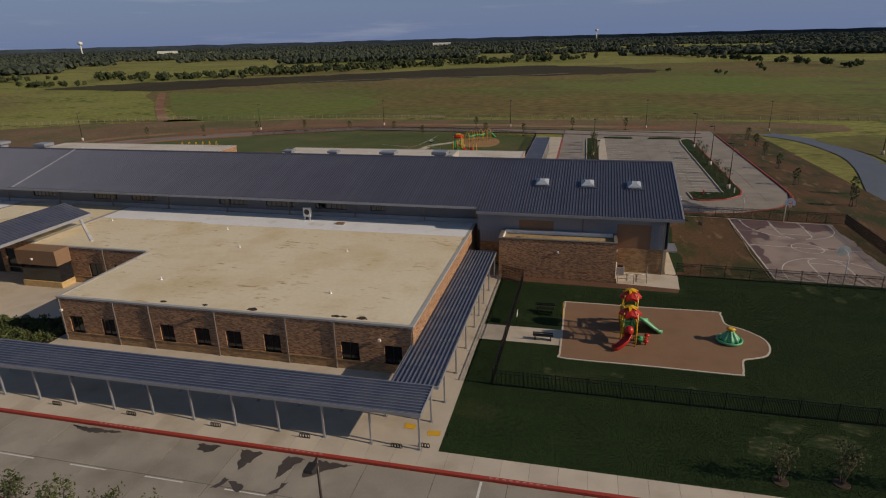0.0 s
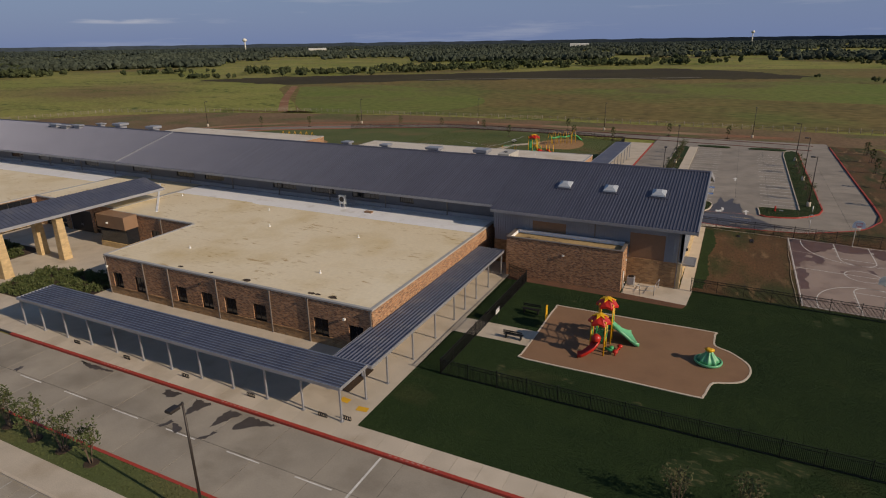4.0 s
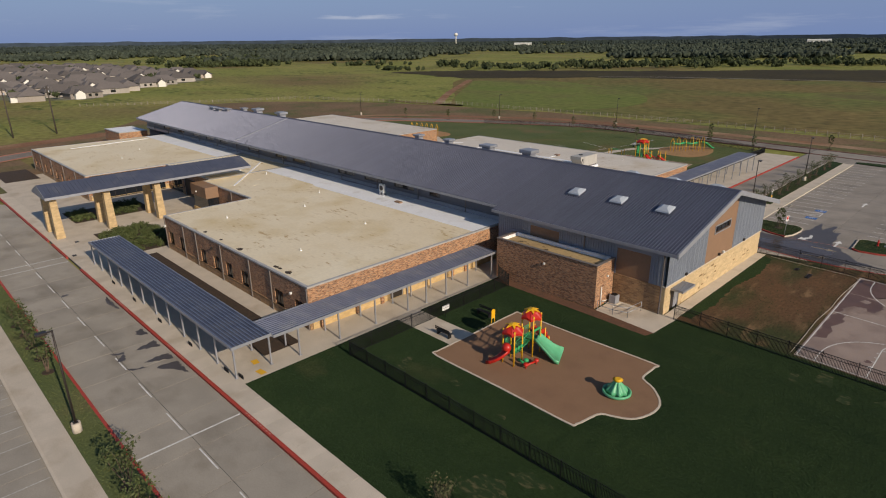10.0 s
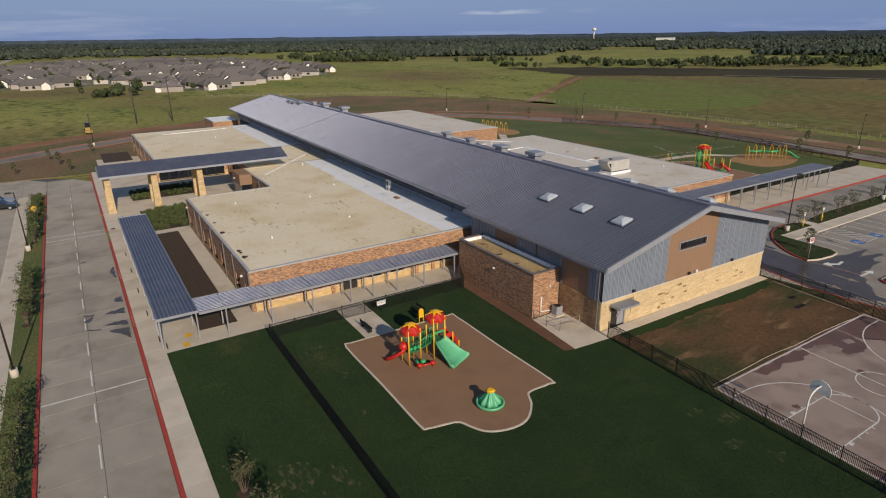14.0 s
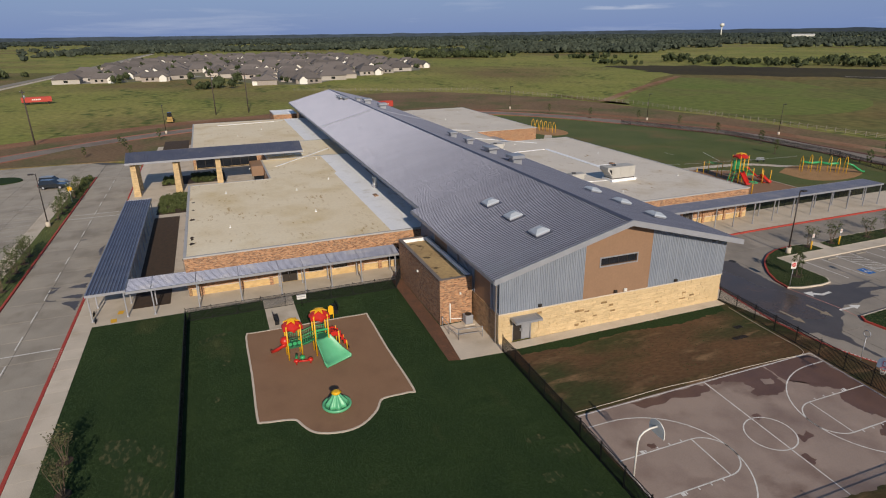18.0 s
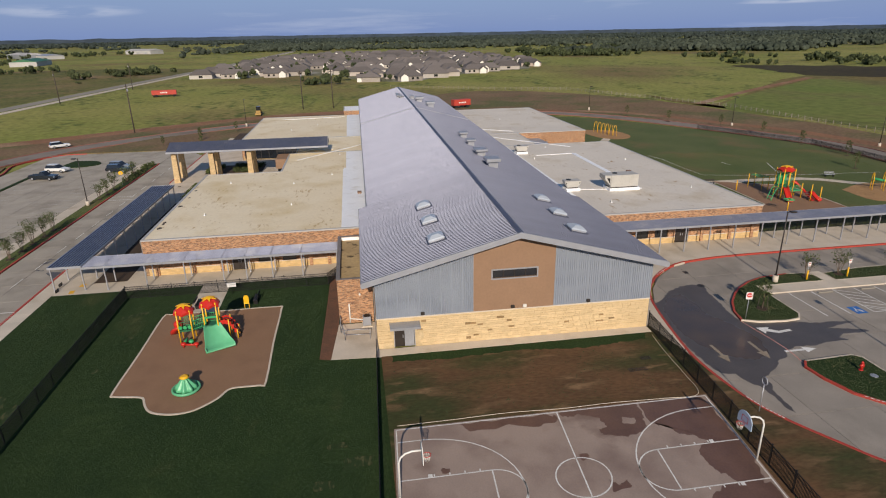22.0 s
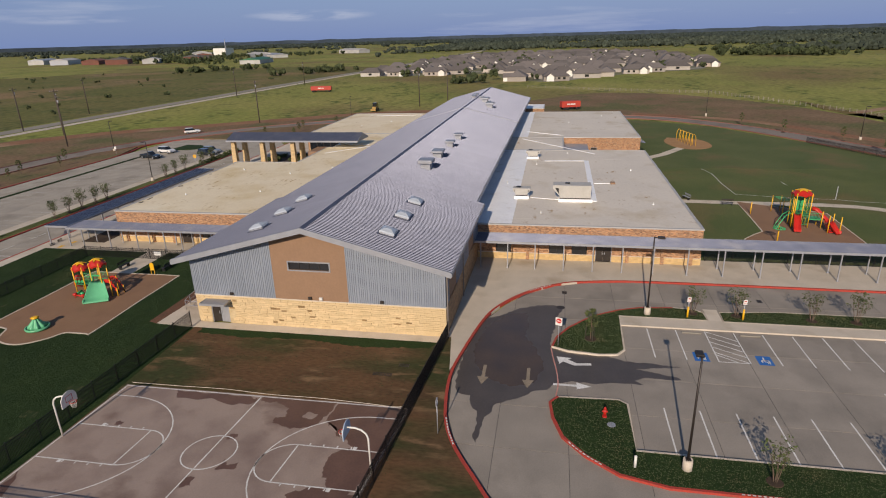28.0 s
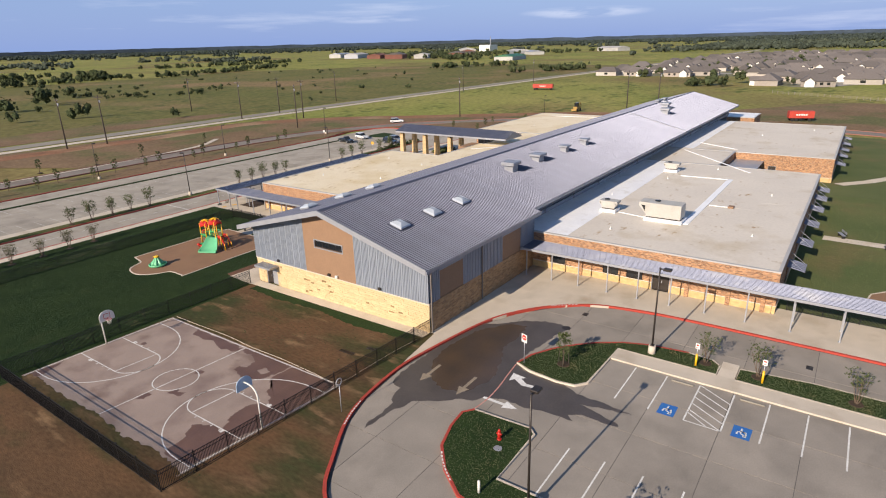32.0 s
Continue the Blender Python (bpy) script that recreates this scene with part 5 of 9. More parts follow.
wn1 = wing("classroom_wing", -58.6, 93, -8.8, 121.7, ROOFNORTH, "brick classroom wing facing the field under steel awnings", [("E", N_E), ("N", [(x - 0.9, x + 0.9, 0.86, 2.4, "w") for x in AWN]), ("W", [])], white=(93.3, 99.6))
for y in (101.6, 113.4, 117.4, 120.6):
    bm = B()
    box(bm, -8.82, y - 0.2, 0, -8.58, y + 0.2, 2.6)
    part("pilaster", bm, BRICK, wn1)
AWN2 = [-79.4, -88.8, -96.4, -104.6, -113.0]
wn2 = wing("classroom_wing", -120, 93, -74, 122.9, ROOFNORTH, "farther brick classroom wing with a grey flat roof", [("E", [(112.4, 113.8, 0, 2.2, "d")]), ("N", [(x - 0.9, x + 0.9, 0.86, 2.4, "w") for x in AWN2])], white=(93.3, 98.6))
wl_ = wing("link_wing", -73.9, 93, -58.7, 106.4, ROOFNORTH, "low brick link between two classroom wings", [("N", [(-72, -70.4, 0, 2.2, "d")])])
bm = B()
box(bm, -73.8, 106.5, 2.9, -64.5, 111.6, 3.05)
part("porch_roof", bm, GALV, wl_, "low grey porch roof in the recess")
ee = wing("entrance_lobby", -78.9, 57.5, -60.5, 72.9, ROOFMEMB, "dark glazed entrance lobby behind the portico", [("S", [(-77.5, -72.5, 0.1, 3.2, "w"), (-71.5, -66.5, 0, 3.2, "d"), (-65.8, -61.5, 0.1, 3.2, "w")])])
wing("service_block", -146, 66.5, -134.3, 73.5, ROOFWHITE, "brick service enclosure at the far end", [("S", []), ("E", []), ("W", []), ("N", [])], zr=3.8)
wing("service_block", -146, 92, -134.3, 101, ROOFWHITE, "white-roofed service enclosure at the far end", [("E", []), ("N", []), ("W", []), ("S", [])], zr=3.8)
for i, (x, y) in enumerate([(x, 121.7) for x in AWN] + [(x, 122.9) for x in AWN2]):
    t = thing("window_awning", (x, y, 2.5), "blue-grey steel window awning on the brick wall", "awning", "window awnings")
    prof = [(-1.3, -0.06)]
    for k in range(6):
        xx = -1.28 + 0.5 * k
        prof += [(xx, 0.0), (xx + 0.015, 0.04), (xx + 0.05, 0.04), (xx + 0.065, 0.0)]
    prof += [(1.3, 0.0), (1.3, -0.06)]
    bm = B()
    ends = [[bm.verts.new((x + a, yy, zz + h)) for a, h in prof] for yy, zz in ((y + 0.02, 2.85), (y + 1.7, 2.5))]
    for k in range(len(prof)):
        q = (k + 1) % len(prof)
        bm.faces.new((ends[0][k], ends[0][q], ends[1][q], ends[1][k]))
    bm.faces.new(ends[0])
    bm.faces.new(ends[1][::-1])
    bmesh.ops.recalc_face_normals(bm, faces=bm.faces)
    part("sheet", bm, CANOPYM, t)
    for s in (-1.2, 1.2):
        part("strut", tube(B(), (x + s, y + 0.02, 3.7), (x + s, y + 1.55, 2.56), 0.025, n=6), GALV, t)

# the hall
RIDGE_Y, RIDGE_Z, PITCH = 82.45, 10.5, 0.2657


def roof_z(y):
    return RIDGE_Z - PITCH * abs(y - RIDGE_Y)


hall = thing("school_hall", (2, 82.45, 0), "tall hall with grey ribbed siding, brown panels and a limestone base", "building")
# stone base behind the single stones
bm = B()
cells(bm, "y", 12.26, 1, 70, 95.2, -0.1, 2.9, [(71.45, 73.35, -0.1, 2.15)])
part("wall_base", bm, MORTAR, hall)
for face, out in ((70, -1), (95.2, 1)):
    part("side_base", cells(B(), "x", face, out, -9, 11.9, -0.1, 2.9), SHADESTONE, hall, "limestone side wall base in a shaded tone")
bm = B()
abox(bm, "y", 12.3, 1, 69.95, 95.25, 2.9, 3.0, -0.3, 0.07)
part("ledge", bm, KERBPALE, hall)


def gable_panel(name, y0, y1, z0, material, ribs, holes=()):
    """A piece of the gable wall under the roof slope, ribbed upright if asked."""
    bm = B()
    if ribs:
        n = max(2, int(round((y1 - y0) / 0.09)))
        ys = [y0 + (y1 - y0) * i / n for i in range(n + 1)]
        prof = []
        for i, y in enumerate(ys[:-1]):
            d = 0.05 if i % 2 == 0 else 0.0
            prof += [(y + 0.012, d), (ys[i + 1] - 0.012, d)]
        prof = [(y0, prof[0][1]), *prof[1:-1], (y1, prof[-1][1])]
        cols = [(bm.verts.new((12.31 + d, y, z0)), bm.verts.new((12.31 + d, y, roof_z(y) - 0.22))) for y, d in prof]
        for a, b in zip(cols, cols[1:]):
            bm.faces.new((a[0], b[0], b[1], a[1]))
    else:
        us = sorted({y0, y1, *[h for o in holes for h in o[:2]], *([RIDGE_Y] if y0 < RIDGE_Y < y1 else [])})
        for p, q in zip(us, us[1:]):
            lohi = [(z0, None)]
            for o in holes:
                if o[0] <= (p + q) / 2 <= o[1]:
                    lohi = [(z0, o[2]), (o[3], None)]
            for a, b in lohi:
                v = []
                for x in (12.05, 12.34):
                    v += [bm.verts.new((x, p, a)), bm.verts.new((x, q, a)), bm.verts.new((x, q, b or roof_z(q) - 0.22)), bm.verts.new((x, p, b or roof_z(p) - 0.22))]
                for f in ((3, 2, 1, 0), (4, 5, 6, 7), (0, 1, 5, 4), (1, 2, 6, 5), (2, 3, 7, 6), (3, 0, 4, 7)):
                    bm.faces.new([v[k] for k in f])
        bmesh.ops.remove_doubles(bm, verts=bm.verts, dist=0.0005)
    return part(name, bm, material, hall)


for k in range(9):
    y = 70.0 + 8.6 * k / 9
    gable_panel("siding_panel", y, y + 8.6 / 9, 3.0, SIDING, True)
    y = 85.95 + 9.25 * k / 9
    gable_panel("siding_panel", y, y + 9.25 / 9, 3.0, SIDING, True)
SLOT = (80.3, 84.3, 6.05, 6.8)
gable_panel("brown_panel", 78.6, 85.95, 3.0, BROWNPANEL, False, [SLOT])
window(hall, "y", 12.34, 1, *SLOT, bars=3, sill=False)
bm = B()
abox(bm, "y", 12.34, 1, 80.18, 80.3, 5.93, 6.92, 0.003, 0.05)
abox(bm, "y", 12.34, 1, 84.3, 84.42, 5.93, 6.92, 0.003, 0.05)
abox(bm, "y", 12.34, 1, 80.3, 84.3, 5.93, 6.05, 0.003, 0.05)
abox(bm, "y", 12.34, 1, 80.3, 84.3, 6.8, 6.92, 0.003, 0.05)
part("window_trim", bm, GALV, hall, "pale grey trim round the slot window")
bm = B()
box(bm, 11.9, 70.2, 2.9, 12.04, 95.0, 6.6)
part("gable_core", bm, TRIMGREY, hall)
dd = door(hall, "y", 12.26, 1, 71.45, 73.35, 2.15, GALV, 2, BRONZE)
bm = B()
abox(bm, "y", 12.3, 1, 71.15, 73.7, 2.42, 2.52, 0, 1.25)
for k in range(9):
    abox(bm, "y", 12.3, 1, 71.2 + 0.3 * k, 71.25 + 0.3 * k, 2.52, 2.56, 0.02, 1.25)
abox(bm, "y", 12.3, 1, 71.1, 71.15, 2.34, 2.56, 0, 1.3)
abox(bm, "y", 12.3, 1, 73.7, 73.75, 2.34, 2.56, 0, 1.3)
abox(bm, "y", 12.3, 1, 71.15, 73.7, 2.34, 2.56, 1.25, 1.3)
part("door_canopy", bm, GALV, hall, "pale steel door canopy")
for y, m in ((74.05, BRONZE), (82.15, BRONZE), (83.25, WHITEMET), (89.2, BRONZE)):
    bm = B()
    abox(bm, "y", 12.34, 1, y - 0.17, y + 0.17, 3.12, 3.4, 0.02, 0.24)
    part("wall_light", bev(bm, 0.04), m, hall)
# side walls over the stone
for face, out, panels in ((70, -1, ((6.8, 10.5, 2.9, 5.75), (-4.3, -0.3, 4.7, 5.75))), (95.2, 1, ((6.4, 10.5, 2.9, 5.75), (-5.7, -1.4, 2.9, 5.75)))):
    us = sorted({-9.0, 12.05, *[u for p in panels for u in p[:2]]})
    for a, b in zip(us, us[1:]):
        hole = next((p for p in panels if p[0] <= (a + b) / 2 <= p[1]), None)
        bm = B()
        if hole:
            abox(bm, "x", face, out, a, b, 2.9, 5.75, -0.3, -0.08)
            part("brown_panel", bm, BROWNPANEL, hall)
            bm = B()
            abox(bm, "x", face, out, a, b, 5.75, 6.65, -0.3, -0.02)
            part("siding_panel", bm, SIDING, hall)
        else:
            abox(bm, "x", face, out, a, b, 2.9, 6.65, -0.3, -0.05)
            for k in range(int((b - a) / 0.3)):
                abox(bm, "x", face, out, a + 0.3 * k, a + 0.3 * k + 0.13, 2.9, 6.65, -0.05, 0.0)
            part("siding_panel", bm, SIDING, hall)
for x, y in ((11.9, 69.9), (3.0, 69.9), (12.0, 95.3), (3.0, 95.3)):
    downspout(hall, x, y, 0.0 if x > 5 or y > 80 else 4.7, 6.9)
part("store_link", cells(B(), "x", 72.15, -1, -10, -6.3, -0.1, 7.3), BROWNPANEL, hall, "brown clad recess beside the store")

long_hall = thing("long_hall", (-71, 82.45, 0), "long hall with a clerestory under a standing seam roof", "building")
CLER = [(-66.2, -62.1), (-59.8, -55.6), (-45.6, -41.2), (-38.5, -34.1), (-31.3, -26.9), (-23.6, -21.5), (-77, -73), (-90, -86), (-97, -93), (-104, -100), (-113, -109), (-122, -118)]
HC = [(a, b, 5.35, 6.15, "w") for a, b in CLER]
for face, out in ((72.2, -1), (92.7, 1)):
    bm = cells(B(), "x", face, out, -134, -9, 4.2, 7.25, HC)
    part("wall", bm, SHADESIDING, long_hall)
    for h in HC:
        window(long_hall, "x", face, out, *h[:4], bars=5, sill=False)
    bm = B()
    abox(bm, "x", face, out, -134, -9.4, 4.42, 4.95, 0, 0.22)
    part("flashing", bm, TRIMGREY, long_hall, "grey upstand along the wing roof")
    for x in np.arange(-128, -12, 9.3):
        downspout(long_hall, x, face + out * 0.28, 4.45, 7.2)
    bm = B()
    g = 82.45 + out * 12.68
    box(bm, -134, g - 0.08, 6.86, -9.3, g + 0.08, 7.04)
    part("gutter", bm, TRIMGREY, long_hall)
part("end_wall", cells(B(), "y", -134, -1, 72.5, 92.4, 0, 7.2), SIDING, long_hall)
part("gable_end", cells(B(), "y", -9.0, 1, 70.3, 94.9, 4.2, 7.0), SIDING, long_hall)


def roof(parent, x0, x1, eave, near_x, seam=0.335):
    """Two slopes of a steel roof: deck, standing seam panels, trims."""
    for s in (-1, 1):
        ye = RIDGE_Y + s * eave
        ze = roof_z(ye)
        bm = B()
        v = []
        for dz in (-0.08, -0.3):
            v += [bm.verts.new((x0, ye, ze + dz)), bm.verts.new((x1, ye, ze + dz)), bm.verts.new((x1, RIDGE_Y, RIDGE_Z + dz)), bm.verts.new((x0, RIDGE_Y, RIDGE_Z + dz))]
        for f in ((0, 1, 2, 3), (4, 5, 6, 7), (0, 1, 5, 4), (1, 2, 6, 5), (2, 3, 7, 6), (3, 0, 4, 7)):
            bm.faces.new([v[k] for k in f])
        bmesh.ops.recalc_face_normals(bm, faces=bm.faces)
        part("roof_deck", bm, TRIMGREY, parent)

        def panel(bm, x):
            w = seam
            prof = [(0.0, -0.079), (0.0, 0.0), (w - 0.105, 0.0), (w - 0.085, 0.064), (w - 0.045, 0.064), (w - 0.025, 0.0), (w - 0.004, 0.0), (w - 0.004, -0.079)]
            cols = [(bm.verts.new((x + a, s * eave, -PITCH * eave + h)), bm.verts.new((x + a, 0, h))) for a, h in prof]
            for a, b in zip(cols, cols[1:]):
                bm.faces.new((a[0], b[0], b[1], a[1]))
            bm.faces.new([c[0] for c in cols])
        one = B()
        panel(one, 0)
        bmesh.ops.recalc_face_normals(one, faces=one.faces)
        me = mesh_of(one, SEAM, "seam_panel")
        rest = B()
        for x in np.arange(x0, x1 - seam + 0.01, seam):
            if x > near_x:
                piece("seam_panel", me, (x, RIDGE_Y, RIDGE_Z), parent)
            else:
                panel(rest, x)
        if len(rest.faces):
            bmesh.ops.recalc_face_normals(rest, faces=rest.faces)
            bmesh.ops.translate(rest, verts=rest.verts, vec=(0, RIDGE_Y, RIDGE_Z))
            tagged(part("seam_panel_rest", rest, SEAM, parent), "joined seam panels of the far roof", "", "", "stuff")
        else:
            rest.free()
        for xe in ((x1,) if x1 > 0 else (x0,)):
            bm = B()
            v = []
            for x in (xe - 0.12, xe + 0.06):
                for dz in (-0.42, 0.10):
                    v += [bm.verts.new((x, ye - s * 0.02, ze + dz)), bm.verts.new((x, RIDGE_Y, RIDGE_Z + dz))]
            bmesh.ops.convex_hull(bm, input=bm.verts)
            part("rake_trim", bm, TRIMGREY if x1 > 0 else SEAM, parent, "pale grey rake trim" if x1 > 0 else "")
        bm = B()
        a, b = sorted((ye, ye + s * 0.06))
        box(bm, x0, a, ze - 0.34, x1, b, ze - 0.02)
        part("eave_trim", bm, TRIMGREY, parent)
    bm = B()
    v = [bm.verts.new(p) for x in (x0, x1 - 0.1) for p in ((x, RIDGE_Y - 0.28, RIDGE_Z - 0.02), (x, RIDGE_Y, RIDGE_Z + 0.13), (x, RIDGE_Y + 0.28, RIDGE_Z - 0.02), (x, RIDGE_Y, RIDGE_Z - 0.05))]
    bmesh.ops.convex_hull(bm, input=bm.verts)
    part("ridge_cap", bm, SEAM, parent)


roof(hall, -9.2, 13.6, 13.55, -100)
roof(long_hall, -134.2, -9.2, 12.6, -57)
bm = B()
for s in (-1, 1):
    v = [bm.verts.new((x, y, z + dz)) for x in (-78.2, -77.9) for y, z in ((82.45 + s * 12.5, roof_z(82.45 + 12.5)), (82.45, 10.5)) for dz in (0, 0.12)]
    bmesh.ops.convex_hull(bm, input=v)
part("expansion_joint", bm, GALV, long_hall, "pale expansion joint across the roof")

# gable stones
random.seed(5)
stone_rest = B()
n_stone = 0
z = 0.02
row = 0
while z < 2.88:
    h = min(random.choice((0.17, 0.22, 0.27)), 2.895 - z)
    y = 70.02
    while y < 95.18:
        w = min(random.uniform(0.38, 1.05), 95.18 - y)
        if 95.18 - y - w < 0.2:
            w = 95.18 - y
        if not (y + w > 71.4 and y < 73.4 and z < 2.15):
            d = random.uniform(0.0, 0.035)
            bm = B() if n_stone < 290 and 73.4 < y < 92 else stone_rest
            box(bm, 12.2, y + 0.008, z + 0.007, 12.29 + d, y + w - 0.008, z + h - 0.007)
            if bm is not stone_rest:
                part("stone", bm, STONEDARK if random.random() < (0.17 if w < 0.6 else 0.012) else STONEM, hall)
                n_stone += 1
        y += w
    z += h
tagged(part("stone_rest", stone_rest, STONEM, hall), "joined limestone blocks of the wall ends", "", "", "stuff")

# both halls stand half a degree off the drive's axis
for ob, dy in ((hall, 0.12), (long_hall, 0.9)):
    ob.rotation_euler.z = -0.0105
    ob.location.y += dy

# brick store beside the hall
store = thing("brick_store", (0, 68.3, 0), "brick store with a stained roof behind a parapet", "building")
for axis, face, out, a, b in (("x", 66.6, -1, -6.3, 6.6), ("y", 6.6, 1, 66.9, 69.9), ("y", -6.3, -1, 66.9, 69.9)):
    part("wall", cells(B(), axis, face, out, a, b, -0.1, 4.6), BRICK, store)
bm = B()
for a, b, c, d in ((-6.36, 66.54, 6.66, 66.92), (-6.36, 66.92, -5.98, 69.95), (6.28, 66.92, 6.66, 69.95)):
    box(bm, a, b, 4.6, c, d, 4.65)
part("coping", bm, SPOUT, store)
bm = B()
box(bm, -5.98, 66.92, 4.0, 6.28, 69.95, 4.22)
part("roof_deck", bm, STOREROOF, store, "brown roof membrane with dark stains")
bm = B()
box(bm, -5.96, 69.7, 4.22, 6.26, 69.93, 4.62)
box(bm, -5.96, 66.92, 4.22, -5.9, 69.7, 4.58)
part("parapet_lining", bm, ROOFWHITE, store)
bm = B()
pipe(bm, [(6.68, 67.6, 0.1), (6.68, 67.6, 2.1)], 0.07)
pipe(bm, [(6.72, 67.6, 0.55), (6.72, 69.0, 0.3)], 0.05)
part("white_pipe", bm, WHITEMET, store, "white pipe on the brick side")
for x, y, z in ((0.3, 66.55, 3.15), (6.65, 68.7, 2.9)):
    bm = B()
    box(bm, x - 0.12, y - 0.12, z, x + 0.12, y + 0.05, z + 0.22)
    part("wall_light", bev(bm, 0.03), WHITEMET, store)

# ---- canopies ----


def canopy(name, x0, y0, x1, y1, z, posts, label, along):
    t = thing(name, ((x0 + x1) / 2, (y0 + y1) / 2, 0), label, "canopy", "covered walks")
    n = 10
    span = (x0, x1) if along == "x" else (y0, y1)
    bays = max(1, int(round((span[1] - span[0]) / 7.0)))
    for k in range(bays):
        a, b = span[0] + (span[1] - span[0]) * k / bays, span[0] + (span[1] - span[0]) * (k + 1) / bays - 0.012
        c0, c1 = (y0, y1) if along == "x" else (x0, x1)
        prof = []
        for i in range(n + 1):
            c = c0 + (c1 - c0 - 0.13) * i / n
            prof += [(c, z - 0.03), (c + 0.035, z + 0.05), (c + 0.095, z + 0.05), (c + 0.13, z - 0.03)]
        prof += [(c1, z - 0.08), (c0, z - 0.08)]
        bm = B()
        ends = [[bm.verts.new((u, c, h) if along == "x" else (c, u, h)) for c, h in prof] for u in (a, b)]
        for k2 in range(len(prof)):
            q = (k2 + 1) % len(prof)
            bm.faces.new((ends[0][k2], ends[0][q], ends[1][q], ends[1][k2]))
        bm.faces.new(ends[0])
        bm.faces.new(ends[1][::-1])
        bmesh.ops.recalc_face_normals(bm, faces=bm.faces)
        part("roof_sheet", bm, CANOPYM, t)
    bm = B()
    box(bm, x0 - 0.04, y0 - 0.05, z - 0.2, x1 + 0.04, y0 - 0.002, z + 0.06)
    part("fascia", bm, GALV, t)
    bm = B()
    box(bm, x0 - 0.04, y1 + 0.002, z - 0.2, x1 + 0.04, y1 + 0.05, z + 0.06)
    part("fascia", bm, GALV, t)
    for xx in (x0 - 0.05, x1 + 0.002):
        bm = B()
        box(bm, xx, y0, z - 0.2, xx + 0.048, y1, z + 0.06)
        part("end_fascia", bm, GALV, t)
    for a, b in posts:
        bm = B()
        box(bm, a - 0.06, b - 0.06, 0.03, a + 0.06, b + 0.06, z - 0.09)
        box(bm, a - 0.13, b - 0.13, 0, a + 0.13, b + 0.13, 0.03)
        part("post", bm, GALV, t)
    cross = sorted({a for a, b in posts} if along == "x" else {b for a, b in posts})
    for c in cross:
        bm = B()
        if along == "x":
            box(bm, c - 0.05, y0 + 0.01, z - 0.24, c + 0.05, y1 - 0.01, z - 0.082)
        else:
            box(bm, x0 + 0.01, c - 0.05, z - 0.24, x1 - 0.01, c + 0.05, z - 0.082)
        part("beam", bm, GALV, t)
        if name == "side_canopy":
            part("joint_strip", box(B(), x0 + 0.02, c - 0.06, z + 0.052, x1 - 0.02, c - 0.03, z + 0.058), CANOPYM, t)
    # pale strips on the front ribs carry the sun's glint in their colour
    if name == "front_canopy":
        for i in range(n + 1):
            c = y0 + (y1 - y0 - 0.13) * i / n
            part("rib_cap", box(B(), x0, c + 0.03, z + 0.052, x1, c + 0.10, z + 0.064), RIBGLINT, t, "pale blue strip coloured as sun glint on the rib")
    return t


canopy("front_canopy", -44.7, 34.95, -7.0, 38.4, 2.87, [(-7.15 - 3.44 * k, y) for k in range(11) for y in (35.1, 38.25)] + [(-44.55, 35.1), (-44.55, 38.25)], "blue-grey ribbed steel canopy along the drive on slim posts", "x")
canopy("side_canopy", -10.15, 38.5, -6.65, 66.9, 2.80, [(x, y) for y in (40.8, 45.0, 49.2, 53.35, 55.9, 58.8, 62.2, 66.2) for x in (-6.75, -9.15)], "ribbed steel canopy along the classroom wall", "y")
canopy("north_canopy", -8.72, 95.5, -5.4, 146.2, 3.3, [(-5.55, y) for y in (96.2, 99.4, 102.6, 105.9, 109.2, 112.5, 115.9, 119.6, 123.4, 127.3, 131.2, 135.1, 139.0, 142.6, 146.0)] + [(-8.0, y) for y in (123.4, 127.3, 131.2, 135.1, 139.0, 142.6, 146.0)], "long ribbed steel canopy beside the bus loop", "y")

# portico
port = thing("entrance_portico", (-62, 49, 0), "dark steel portico roof on tapered limestone columns", "portico")
PX0, PX1, PXR = -65.7, -58.3, -62.0
for xa in (PX0, PX1):
    for k in range(15):
        a, b = 33.9 + 2.0 * k, 33.9 + 2.0 * (k + 1) - 0.01
        bm = B()
        bmesh.ops.convex_hull(bm, input=[bm.verts.new((x, y, z + dz)) for x, z in ((xa, 6.1), (PXR, 7.35)) for y in (a, b) for dz in (-0.1, 0.0)])
        for q in (0.0, 0.5, 1.0, 1.5):
            bmesh.ops.convex_hull(bm, input=[bm.verts.new((x, y, z + dz)) for x, z in ((xa, 6.1), (PXR, 7.35)) for y in (a + q, a + q + 0.05) for dz in (0.0, 0.05)])
        part("roof_sheet", bm, CANOPYM, port)
bm = B()
for xa in (PX0 - 0.04, PX1 - 0.02):
    box(bm, xa, 33.85, 5.78, xa + 0.06, 63.9, 6.12)
part("fascia", bm, TRIMGREY, port)
for y in (33.85, 63.9):
    bm = B()
    bmesh.ops.convex_hull(bm, input=[bm.verts.new((x, y + d, z)) for x, z in ((PX0, 5.8), (PX1, 5.8), (PX0, 6.05), (PX1, 6.05), (PXR, 7.3)) for d in (0, 0.06)])
    part("gable_trim", bm, TRIMGREY, port)
bm = B()
box(bm, PX0 + 0.1, 33.95, 5.75, PX1 - 0.1, 63.85, 5.9)
part("soffit", bm, WHITEMET, port)
for x in (-59.6, -64.3):
    for y in (34.9, 41.7, 48.8):
        bm = B()
        bmesh.ops.convex_hull(bm, input=[bm.verts.new((x + sx * w, y + sy * w, z)) for z, w in ((-0.05, 0.55), (5.75, 0.42)) for sx in (-1, 1) for sy in (-1, 1)])
        part("column", bm, STONECOL, port, "tapered limestone column")

# ---- fences ----


